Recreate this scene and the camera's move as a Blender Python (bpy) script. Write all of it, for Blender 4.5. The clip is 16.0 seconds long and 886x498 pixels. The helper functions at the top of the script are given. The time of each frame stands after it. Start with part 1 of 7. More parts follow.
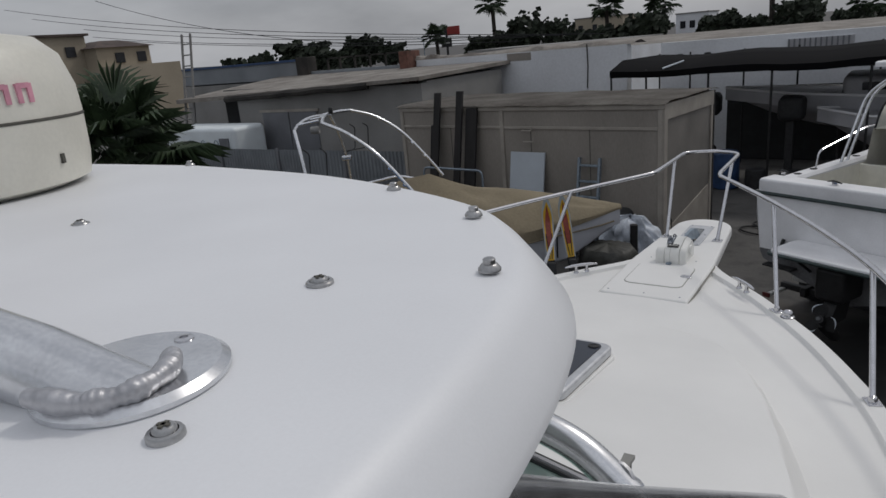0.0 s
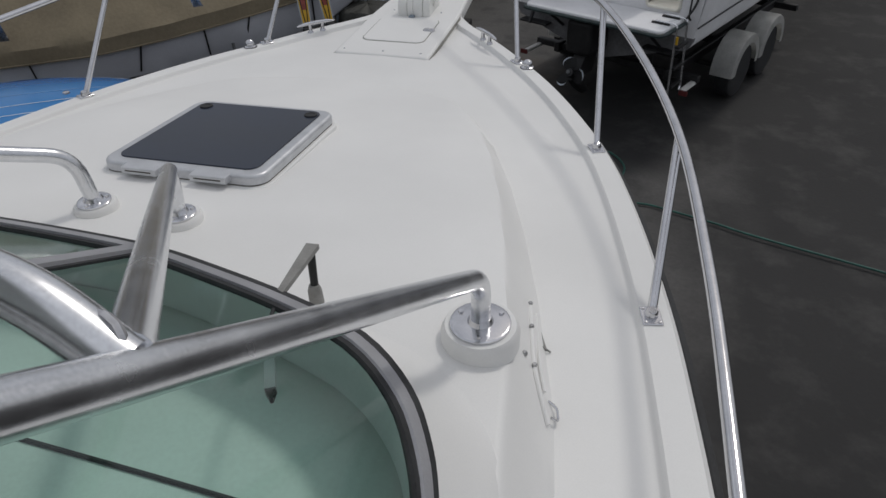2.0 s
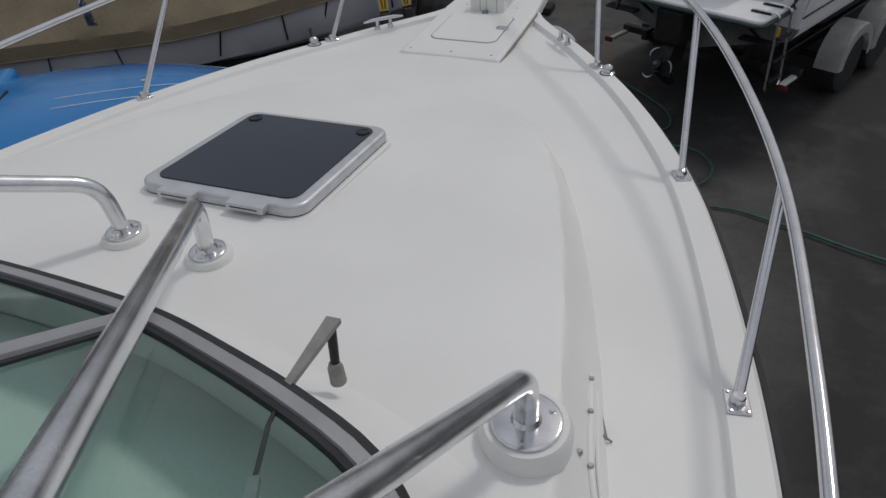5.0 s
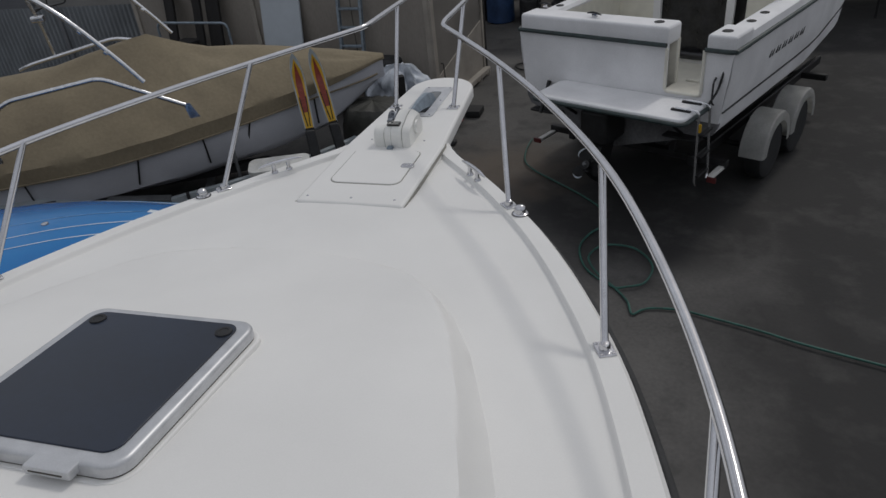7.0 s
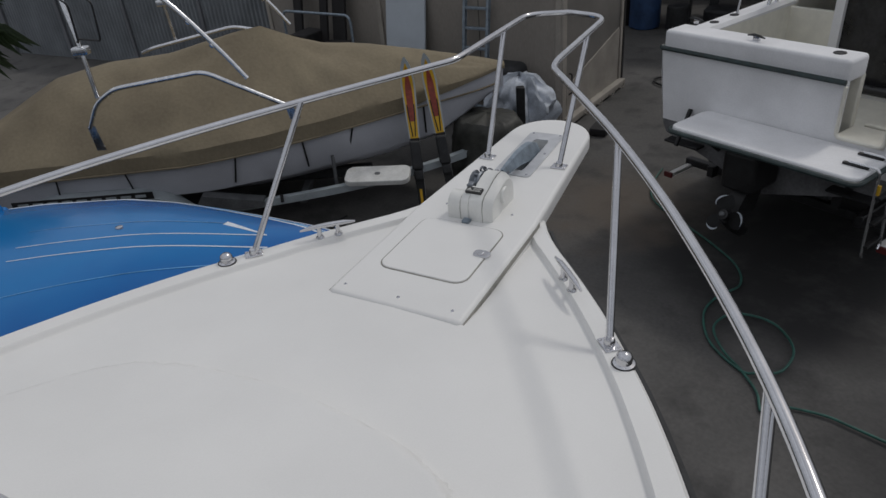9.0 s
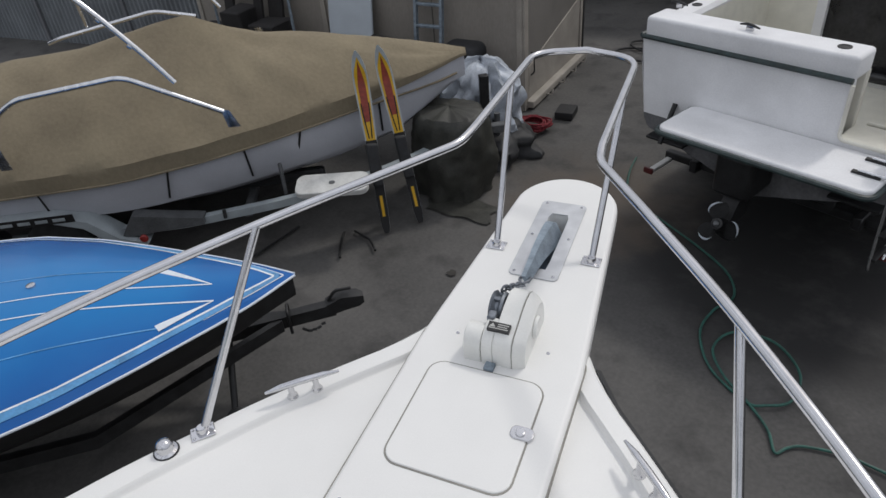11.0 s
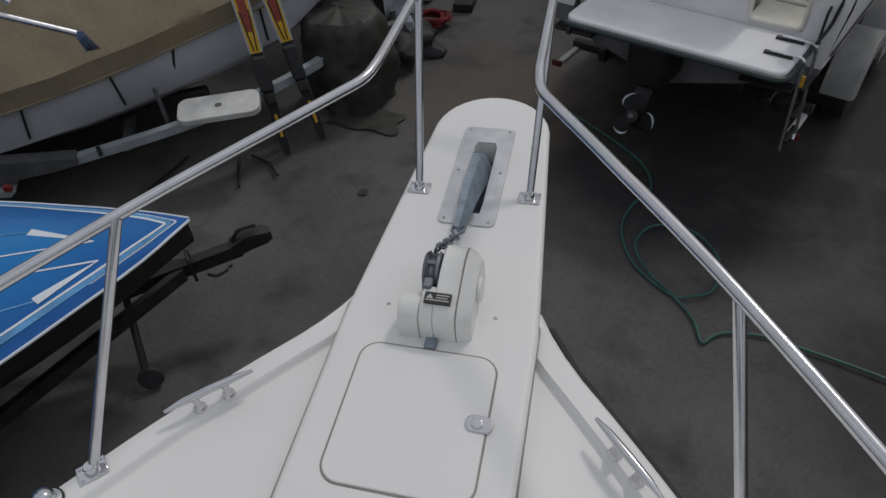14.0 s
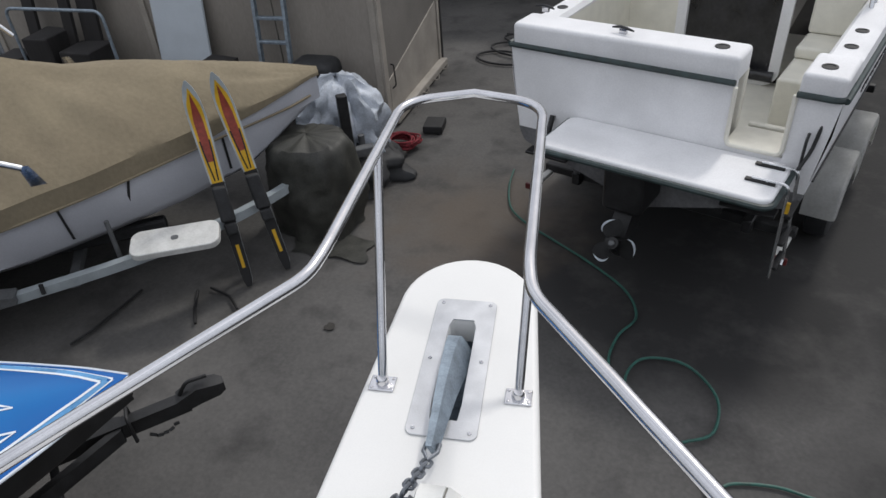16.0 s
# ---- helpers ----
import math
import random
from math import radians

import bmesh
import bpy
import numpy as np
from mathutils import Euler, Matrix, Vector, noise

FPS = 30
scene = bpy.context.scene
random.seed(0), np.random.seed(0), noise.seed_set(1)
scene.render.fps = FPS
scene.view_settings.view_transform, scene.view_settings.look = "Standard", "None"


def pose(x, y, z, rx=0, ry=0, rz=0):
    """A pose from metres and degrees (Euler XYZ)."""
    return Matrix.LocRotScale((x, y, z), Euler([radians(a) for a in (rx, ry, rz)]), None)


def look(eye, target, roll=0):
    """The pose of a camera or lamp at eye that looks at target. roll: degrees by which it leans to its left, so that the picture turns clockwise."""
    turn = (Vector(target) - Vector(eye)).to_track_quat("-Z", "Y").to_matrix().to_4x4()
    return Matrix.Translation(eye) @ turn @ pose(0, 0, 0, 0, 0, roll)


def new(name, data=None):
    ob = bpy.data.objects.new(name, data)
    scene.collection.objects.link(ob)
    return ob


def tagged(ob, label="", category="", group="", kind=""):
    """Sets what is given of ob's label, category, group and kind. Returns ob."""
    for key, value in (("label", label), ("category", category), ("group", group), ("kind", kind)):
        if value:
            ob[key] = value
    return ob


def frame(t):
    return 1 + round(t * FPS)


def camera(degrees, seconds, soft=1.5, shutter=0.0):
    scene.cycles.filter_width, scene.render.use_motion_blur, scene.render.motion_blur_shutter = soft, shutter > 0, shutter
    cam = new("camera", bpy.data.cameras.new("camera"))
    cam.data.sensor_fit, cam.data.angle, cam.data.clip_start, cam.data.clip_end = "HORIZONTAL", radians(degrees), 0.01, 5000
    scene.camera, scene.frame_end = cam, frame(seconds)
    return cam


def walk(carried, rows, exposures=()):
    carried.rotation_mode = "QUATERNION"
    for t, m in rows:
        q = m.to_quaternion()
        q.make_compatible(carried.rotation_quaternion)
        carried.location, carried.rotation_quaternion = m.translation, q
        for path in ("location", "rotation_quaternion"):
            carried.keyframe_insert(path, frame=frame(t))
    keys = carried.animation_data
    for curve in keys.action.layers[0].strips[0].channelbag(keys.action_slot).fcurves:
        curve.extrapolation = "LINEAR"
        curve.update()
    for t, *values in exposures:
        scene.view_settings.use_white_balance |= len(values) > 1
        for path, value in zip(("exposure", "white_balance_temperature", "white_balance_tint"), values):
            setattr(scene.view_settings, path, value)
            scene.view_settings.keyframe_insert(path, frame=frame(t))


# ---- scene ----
cam = camera(66.6, 16.0)
PATH = [
    (0, (1.174, -4.55, 3.808), (0.059, -2.993, 3.233), -5.2),
    (0.5, (1.181, -4.414, 3.778), (0.174, -2.806, 3.143), -5.1),
    (1, (1.212, -4.26, 3.714), (0.307, -2.678, 2.891), -6.2),
    (1.5, (1.231, -4.157, 3.643), (0.539, -2.588, 2.612), -4.2),
    (2, (1.241, -4.123, 3.603), (0.767, -2.592, 2.407), -2.2),
    (2.5, (1.26, -4.122, 3.599), (0.812, -2.662, 2.307), -3.4),
    (3, (1.273, -4.125, 3.576), (0.812, -2.726, 2.224), -3.2),
    (3.2, (1.288, -4.138, 3.595), (0.817, -2.72, 2.265), -2.8),
    (5.3, (1.207, -3.817, 3.614), (0.513, -2.367, 2.423), -4.6),
    (5.5, (1.209, -3.801, 3.644), (0.537, -2.283, 2.528), -5.2),
    (6, (1.215, -3.683, 3.666), (0.584, -2.079, 2.652), -6.1),
    (6.5, (1.231, -3.484, 3.646), (0.605, -1.855, 2.669), -6.8),
    (7, (1.246, -3.37, 3.646), (0.659, -1.76, 2.615), -6.3),
    (7.5, (1.191, -3.204, 3.619), (0.488, -1.651, 2.573), -6.8),
    (8, (1.153, -3.014, 3.632), (0.395, -1.488, 2.585), -5.6),
    (8.5, (1.136, -2.847, 3.617), (0.28, -1.345, 2.611), -6.3),
    (8.7, (1.124, -2.711, 3.605), (0.234, -1.236, 2.59), -5.3),
    (10.8, (0.557, -1.853, 3.788), (-0.348, -0.407, 2.745), -7.0),
    (11, (0.525, -1.825, 3.775), (-0.202, -0.358, 2.625), -5.5),
    (11.5, (0.442, -1.758, 3.725), (-0.115, -0.413, 2.353), -3.8),
    (12, (0.418, -1.674, 3.645), (-0.206, -0.517, 2.137), -6.0),
    (12.5, (0.365, -1.63, 3.623), (-0.154, -0.61, 1.983), -7.0),
    (13, (0.323, -1.597, 3.627), (-0.141, -0.559, 1.982), -5.3),
    (13.5, (0.33, -1.555, 3.654), (-0.109, -0.385, 2.093), -4.9),
    (14, (0.367, -1.51, 3.705), (-0.066, -0.15, 2.305), -5.9),
    (14.5, (0.377, -1.481, 3.707), (-0.099, -0.064, 2.378), -5.8),
    (15, (0.316, -1.366, 3.707), (-0.088, 0.099, 2.407), -7.9),
    (15.5, (0.274, -1.278, 3.701), (0.022, 0.245, 2.429), -6.8),
    (16, (0.28, -1.086, 3.637), (-0.107, 0.488, 2.466), -4.7),
]
walk(cam, [(t, look(eye, target, roll)) for t, eye, target, roll in PATH],
     [(0.0, -0.26), (3.0, -0.22), (5.3, -0.36), (8.7, -0.36), (11.0, 0.27), (11.5, 0.2), (12.0, -0.02), (12.5, -0.22), (13.0, -0.4), (13.5, -0.42), (14.0, -0.38), (14.4, -0.1), (15.0, 0.3), (16.0, 0.55)])

# ---- world and sun ----
world = bpy.data.worlds.new("overcast_sky")
scene.world = world
world.use_nodes = True
nt = world.node_tree
nt.nodes.clear()
w_out = nt.nodes.new("ShaderNodeOutputWorld")
w_bg = nt.nodes.new("ShaderNodeBackground")
w_sky = nt.nodes.new("ShaderNodeTexSky")
w_sky.sky_type = "NISHITA"
w_sky.sun_disc = False
w_sky.sun_elevation, w_sky.sun_rotation = radians(50), radians(25)
w_sky.dust_density = 4.0
w_co = nt.nodes.new("ShaderNodeTexCoord")
w_map = nt.nodes.new("ShaderNodeMapping")
w_map.inputs["Scale"].default_value = (1.0, 1.0, 3.0)
w_noise = nt.nodes.new("ShaderNodeTexNoise")
w_noise.inputs["Scale"].default_value = 3.0
w_noise.inputs["Detail"].default_value = 6.0
w_ramp = nt.nodes.new("ShaderNodeValToRGB")
w_ramp.color_ramp.elements[0].position, w_ramp.color_ramp.elements[0].color = 0.3, (3.35, 3.5, 3.85, 1)
w_ramp.color_ramp.elements[1].position, w_ramp.color_ramp.elements[1].color = 0.7, (6.5, 6.65, 7.05, 1)
w_mix = nt.nodes.new("ShaderNodeMix")
w_mix.data_type = "RGBA"
w_mix.inputs["Factor"].default_value = 0.88
nt.links.new(w_co.outputs["Generated"], w_map.inputs["Vector"])
nt.links.new(w_map.outputs["Vector"], w_noise.inputs["Vector"])
nt.links.new(w_noise.outputs["Fac"], w_ramp.inputs["Fac"])
nt.links.new(w_sky.outputs["Color"], w_mix.inputs["A"])
w_sep = nt.nodes.new("ShaderNodeSeparateXYZ")
w_rise = nt.nodes.new("ShaderNodeMapRange")
w_rise.inputs["To Min"].default_value, w_rise.inputs["To Max"].default_value = 0.66, 1.14
w_dim = nt.nodes.new("ShaderNodeVectorMath")
w_dim.operation = "SCALE"
nt.links.new(w_co.outputs["Generated"], w_sep.inputs["Vector"])
nt.links.new(w_sep.outputs["Z"], w_rise.inputs["Value"])
nt.links.new(w_ramp.outputs["Color"], w_dim.inputs[0])
nt.links.new(w_rise.outputs["Result"], w_dim.inputs["Scale"])
nt.links.new(w_dim.outputs["Vector"], w_mix.inputs["B"])
nt.links.new(w_mix.outputs["Result"], w_bg.inputs["Color"])
w_bg.inputs["Strength"].default_value = 0.121
nt.links.new(w_bg.outputs["Background"], w_out.inputs["Surface"])
sun_data = bpy.data.lights.new("sun", "SUN")
sun_data.energy, sun_data.angle, sun_data.color = 0.85, radians(7), (1.0, 0.97, 0.92)
sun = new("sun", sun_data)
sun.matrix_world = look((0.272 * 30, 0.583 * 30, 0.766 * 30), (0, 0, 0))
tagged(sun, "hazy sun", "sun", kind="structure")


# ---- materials ----
def mat(name, base, rough=0.6, metal=0.0, var=0.12, scale=6.0, fine=60.0, bump=0.1, tint=None, stretch=(1, 1, 1), spec=0.5, coat=0.0, per_object=0.0, rvar=0.12, dist=0.002):
    """A node material with colour variation at two scales, uneven gloss and fine relief."""
    m = bpy.data.materials.new(name)
    m.use_nodes = True
    n, l = m.node_tree.nodes, m.node_tree.links
    p = n["Principled BSDF"]
    co = n.new("ShaderNodeTexCoord")
    mp = n.new("ShaderNodeMapping")
    mp.inputs["Scale"].default_value = stretch
    l.new(co.outputs["Object"], mp.inputs["Vector"])
    big, small = n.new("ShaderNodeTexNoise"), n.new("ShaderNodeTexNoise")
    for q, s, d in ((big, scale, 5.0), (small, fine, 3.0)):
        q.inputs["Scale"].default_value, q.inputs["Detail"].default_value = s, d
        l.new(mp.outputs["Vector"], q.inputs["Vector"])
    add = n.new("ShaderNodeMath")
    add.operation = "MULTIPLY_ADD"
    l.new(big.outputs["Fac"], add.inputs[0])
    add.inputs[1].default_value = 0.7
    half = n.new("ShaderNodeMath")
    half.operation = "MULTIPLY"
    l.new(small.outputs["Fac"], half.inputs[0])
    half.inputs[1].default_value = 0.3
    l.new(half.outputs[0], add.inputs[2])
    ramp = n.new("ShaderNodeValToRGB")
    other = tint or [c * (1 - 2.2 * var) for c in base]
    ramp.color_ramp.elements[0].position, ramp.color_ramp.elements[1].position = 0.34, 0.66
    ramp.color_ramp.elements[0].color = (*other, 1)
    ramp.color_ramp.elements[1].color = (*[min(c * (1 + var * 0.6), 1.0) for c in base], 1)
    l.new(add.outputs[0], ramp.inputs["Fac"])
    colour = ramp.outputs["Color"]
    if per_object:
        info = n.new("ShaderNodeObjectInfo")
        hsv = n.new("ShaderNodeHueSaturation")
        mr = n.new("ShaderNodeMapRange")
        mr.inputs["To Min"].default_value, mr.inputs["To Max"].default_value = 1 - per_object, 1 + per_object
        l.new(info.outputs["Random"], mr.inputs["Value"])
        l.new(mr.outputs["Result"], hsv.inputs["Value"])
        l.new(colour, hsv.inputs["Color"])
        colour = hsv.outputs["Color"]
    l.new(colour, p.inputs["Base Color"])
    rr = n.new("ShaderNodeMapRange")
    rr.inputs["To Min"].default_value, rr.inputs["To Max"].default_value = max(rough - rvar, 0.03), min(rough + rvar, 1.0)
    l.new(big.outputs["Fac"], rr.inputs["Value"])
    l.new(rr.outputs["Result"], p.inputs["Roughness"])
    p.inputs["Metallic"].default_value = metal
    p.inputs["Specular IOR Level"].default_value = spec
    p.inputs["Coat Weight"].default_value = coat
    if bump:
        b = n.new("ShaderNodeBump")
        b.inputs["Strength"].default_value, b.inputs["Distance"].default_value = bump, dist
        l.new(small.outputs["Fac"], b.inputs["Height"])
        l.new(b.outputs["Normal"], p.inputs["Normal"])
    return m


def glass(name, tint, gloss=0.08):
    """A thin tinted pane: clear with a Fresnel gloss."""
    m = bpy.data.materials.new(name)
    m.use_nodes = True
    n, l = m.node_tree.nodes, m.node_tree.links
    n.clear()
    out, mix = n.new("ShaderNodeOutputMaterial"), n.new("ShaderNodeMixShader")
    clear, shine, fr = n.new("ShaderNodeBsdfTransparent"), n.new("ShaderNodeBsdfGlossy"), n.new("ShaderNodeFresnel")
    clear.inputs["Color"].default_value = (*tint, 1)
    shine.inputs["Roughness"].default_value = gloss
    fr.inputs["IOR"].default_value = 1.5
    l.new(fr.outputs["Fac"], mix.inputs["Fac"])
    l.new(clear.outputs["BSDF"], mix.inputs[1])
    l.new(shine.outputs["BSDF"], mix.inputs[2])
    l.new(mix.outputs["Shader"], out.inputs["Surface"])
    return m


M_GEL = mat("gelcoat_white", (0.795, 0.79, 0.772), 0.5, var=0.03, scale=2.2, fine=260, bump=0.02, rvar=0.08, dist=0.0006)
M_GELTOP = mat("hardtop_gelcoat", (0.795, 0.805, 0.825), 0.42, var=0.025, scale=5, fine=420, bump=0.05, rvar=0.06, dist=0.0005)
M_CREAM = mat("cream_plastic", (0.74, 0.72, 0.64), 0.4, var=0.05, scale=9, fine=150, bump=0.03)
M_GELDIRT = mat("weathered_gelcoat", (0.80, 0.80, 0.81), 0.72, var=0.07, scale=2.6, fine=90, bump=0.03, spec=0.3)
# white gelcoat toned grey: painted shade plus some grime
M_SHADEGRIME = mat("shaded_grimy_foot", (0.17, 0.17, 0.175), 0.75, var=0.25, scale=3, fine=40)
M_GREYHULL = mat("silver_grey_hull", (0.50, 0.51, 0.55), 0.42, var=0.07, scale=2, fine=80, bump=0.02)
M_FRAME = mat("satin_grey_aluminium", (0.42, 0.42, 0.44), 0.5, 0.5, var=0.06, scale=14, fine=200, bump=0.03)
M_GREYPL = mat("weathered_grey_plastic", (0.27, 0.265, 0.25), 0.6, var=0.12, scale=30, fine=200)
M_WINDL = mat("windlass_plastic", (0.78, 0.78, 0.75), 0.4, var=0.04, scale=9, fine=150, bump=0.03)
M_SATIN = mat("satin_plate", (0.60, 0.61, 0.63), 0.42, 0.55, var=0.07, scale=20, fine=260, bump=0.03)
M_TIMBER = mat("weathered_timber", (0.20, 0.155, 0.11), 0.85, var=0.25, scale=4, fine=60, stretch=(1, 6, 6), bump=0.3, per_object=0.2)
M_SEAM = mat("dark_seam", (0.10, 0.095, 0.08), 0.8, var=0.2)
M_STEEL = mat("polished_stainless", (0.66, 0.66, 0.68), 0.15, 1.0, var=0.06, scale=14, fine=220, bump=0.02, rvar=0.06, dist=0.0004)
M_BOLT = mat("dull_stainless", (0.46, 0.46, 0.46), 0.32, 1.0, var=0.15, scale=60, fine=400, bump=0.1)
M_ALU = mat("brushed_aluminium", (0.76, 0.77, 0.79), 0.24, 1.0, var=0.1, scale=18, fine=300, bump=0.05, rvar=0.1, dist=0.0005)
M_WELD = mat("weld_bead", (0.58, 0.58, 0.60), 0.5, 1.0, var=0.12, scale=60, fine=180, bump=0.35)
M_GALV = mat("galvanised_steel", (0.30, 0.36, 0.42), 0.55, 0.55, var=0.18, scale=20, fine=160, bump=0.15)
M_CHAIN = mat("chain_steel", (0.24, 0.26, 0.29), 0.5, 0.8, var=0.2, scale=30, fine=200)
M_RUBBER = mat("black_rubber", (0.025, 0.026, 0.028), 0.65, var=0.3, scale=12, fine=120, bump=0.15)
M_RUB = mat("dark_green_rub_rail", (0.035, 0.055, 0.055), 0.5, var=0.25, scale=10)
M_SMOKE = mat("smoked_acrylic", (0.012, 0.020, 0.040), 0.3, var=0.15, scale=3, fine=50, bump=0.0, rvar=0.05)
M_LABEL = mat("dark_label", (0.035, 0.035, 0.035), 0.5, var=0.2)
M_LIGHTBAR = mat("pale_print", (0.55, 0.55, 0.52), 0.6)
M_PINK = mat("faded_pink_print", (0.72, 0.33, 0.42), 0.55, var=0.12, scale=20)
M_DASH = mat("dashboard_vinyl", (0.78, 0.81, 0.78), 0.55, var=0.07, scale=3, fine=140, bump=0.08)
# near-black for cockpit interiors, the backdrop wall and the bay's painted shade
M_DARKIN = mat("near_black_fill", (0.03, 0.032, 0.034), 0.7, var=0.2)
M_GLASS = glass("green_tinted_glass", (0.72, 0.94, 0.875))
M_GLASS2 = glass("grey_tinted_glass", (0.45, 0.55, 0.52))
M_VINYL = mat("clear_vinyl_dark", (0.03, 0.03, 0.033), 0.22, var=0.3, scale=5, fine=30, bump=0.2, dist=0.01)
M_PAVE = mat("yard_concrete", (0.092, 0.088, 0.084), 0.85, var=0.3, scale=0.9, fine=34, bump=0.35, tint=(0.055, 0.053, 0.051), dist=0.004)


def weathered_yard(m):
    """Adds soiling to the concrete, a brown patch and fine dark blotches, and darkens it towards +x and under the
    fishing boat.
    """
    n, l = m.node_tree.nodes, m.node_tree.links
    p = n["Principled BSDF"]
    src = p.inputs["Base Color"].links[0].from_socket
    co = n.new("ShaderNodeTexCoord")
    warp = n.new("ShaderNodeTexNoise")
    warp.inputs["Scale"].default_value, warp.inputs["Detail"].default_value = 0.55, 6.0
    l.new(co.outputs["Object"], warp.inputs["Vector"])
    sep = n.new("ShaderNodeSeparateXYZ")
    l.new(co.outputs["Object"], sep.inputs["Vector"])
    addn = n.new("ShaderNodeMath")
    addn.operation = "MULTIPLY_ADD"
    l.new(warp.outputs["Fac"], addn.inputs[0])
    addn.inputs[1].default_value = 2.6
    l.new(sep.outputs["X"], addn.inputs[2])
    # darkens the concrete gradually towards +x, with a ragged edge
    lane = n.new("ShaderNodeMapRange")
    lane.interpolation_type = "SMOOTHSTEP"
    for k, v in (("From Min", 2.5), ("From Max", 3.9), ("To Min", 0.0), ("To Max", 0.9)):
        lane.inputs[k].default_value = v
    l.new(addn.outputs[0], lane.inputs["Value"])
    blot = n.new("ShaderNodeTexNoise")
    blot.inputs["Scale"].default_value, blot.inputs["Detail"].default_value = 2.3, 8.0
    l.new(co.outputs["Object"], blot.inputs["Vector"])
    bl = n.new("ShaderNodeMapRange")
    for k, v in (("From Min", 0.52), ("From Max", 0.72), ("To Min", 0.0), ("To Max", 0.6)):
        bl.inputs[k].default_value = v
    l.new(blot.outputs["Fac"], bl.inputs["Value"])
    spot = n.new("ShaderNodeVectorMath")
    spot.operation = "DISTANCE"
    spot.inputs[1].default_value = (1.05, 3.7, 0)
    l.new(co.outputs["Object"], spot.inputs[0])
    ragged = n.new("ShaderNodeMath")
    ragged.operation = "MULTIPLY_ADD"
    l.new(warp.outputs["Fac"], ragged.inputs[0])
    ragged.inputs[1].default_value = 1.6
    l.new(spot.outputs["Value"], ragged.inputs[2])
    # darkens a ragged patch centred under the fishing boat's stern
    stern_dark = n.new("ShaderNodeMapRange")
    stern_dark.interpolation_type = "SMOOTHSTEP"
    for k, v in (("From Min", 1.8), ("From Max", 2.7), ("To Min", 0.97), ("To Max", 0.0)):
        stern_dark.inputs[k].default_value = v
    l.new(ragged.outputs[0], stern_dark.inputs["Value"])
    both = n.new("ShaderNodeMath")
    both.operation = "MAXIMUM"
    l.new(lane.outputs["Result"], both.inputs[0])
    l.new(stern_dark.outputs["Result"], both.inputs[1])
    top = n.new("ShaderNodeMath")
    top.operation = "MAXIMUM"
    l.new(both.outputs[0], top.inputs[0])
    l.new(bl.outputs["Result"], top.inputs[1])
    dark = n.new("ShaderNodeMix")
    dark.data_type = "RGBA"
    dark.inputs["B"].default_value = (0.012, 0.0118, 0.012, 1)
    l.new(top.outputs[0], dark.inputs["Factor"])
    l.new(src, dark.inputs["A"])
    dist = n.new("ShaderNodeVectorMath")
    dist.operation = "DISTANCE"
    dist.inputs[1].default_value = (-0.7, 4.3, 0)
    l.new(co.outputs["Object"], dist.inputs[0])
    dd = n.new("ShaderNodeMath")
    dd.operation = "MULTIPLY_ADD"
    l.new(blot.outputs["Fac"], dd.inputs[0])
    dd.inputs[1].default_value = 1.6
    l.new(dist.outputs["Value"], dd.inputs[2])
    br = n.new("ShaderNodeMapRange")
    br.interpolation_type = "SMOOTHSTEP"
    for k, v in (("From Min", 0.9), ("From Max", 2.2), ("To Min", 0.75), ("To Max", 0.0)):
        br.inputs[k].default_value = v
    l.new(dd.outputs[0], br.inputs["Value"])
    brown = n.new("ShaderNodeMix")
    brown.data_type = "RGBA"
    brown.inputs["B"].default_value = (0.102, 0.080, 0.061, 1)
    l.new(br.outputs["Result"], brown.inputs["Factor"])
    l.new(dark.outputs["Result"], brown.inputs["A"])
    scuff = n.new("ShaderNodeTexNoise")
    scuff.inputs["Scale"].default_value, scuff.inputs["Detail"].default_value, scuff.inputs["Roughness"].default_value = 1.6, 10.0, 0.66
    l.new(co.outputs["Object"], scuff.inputs["Vector"])
    sc = n.new("ShaderNodeMapRange")
    for k, v in (("From Min", 0.50), ("From Max", 0.80), ("To Min", 0.0), ("To Max", 0.4)):
        sc.inputs[k].default_value = v
    l.new(scuff.outputs["Fac"], sc.inputs["Value"])
    pale = n.new("ShaderNodeMix")
    pale.data_type = "RGBA"
    pale.inputs["B"].default_value = (0.12, 0.115, 0.108, 1)
    l.new(sc.outputs["Result"], pale.inputs["Factor"])
    l.new(brown.outputs["Result"], pale.inputs["A"])
    l.new(pale.outputs["Result"], p.inputs["Base Color"])


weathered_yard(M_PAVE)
M_OIL = mat("oil_stain", (0.035, 0.031, 0.026), 0.7, var=0.3, scale=8)
M_COVER = mat("khaki_canvas", (0.225, 0.188, 0.125), 0.9, var=0.12, scale=1.6, fine=26, bump=0.35, tint=(0.165, 0.134, 0.088), dist=0.010)
M_STRAP = mat("black_strap", (0.015, 0.015, 0.016), 0.75)
M_BLUE = mat("metallic_blue_gelcoat", (0.014, 0.24, 0.56), 0.25, 0.1, var=0.2, scale=1.6, fine=500, bump=0.02, tint=(0.008, 0.15, 0.43), spec=0.3, coat=0.15, rvar=0.06)


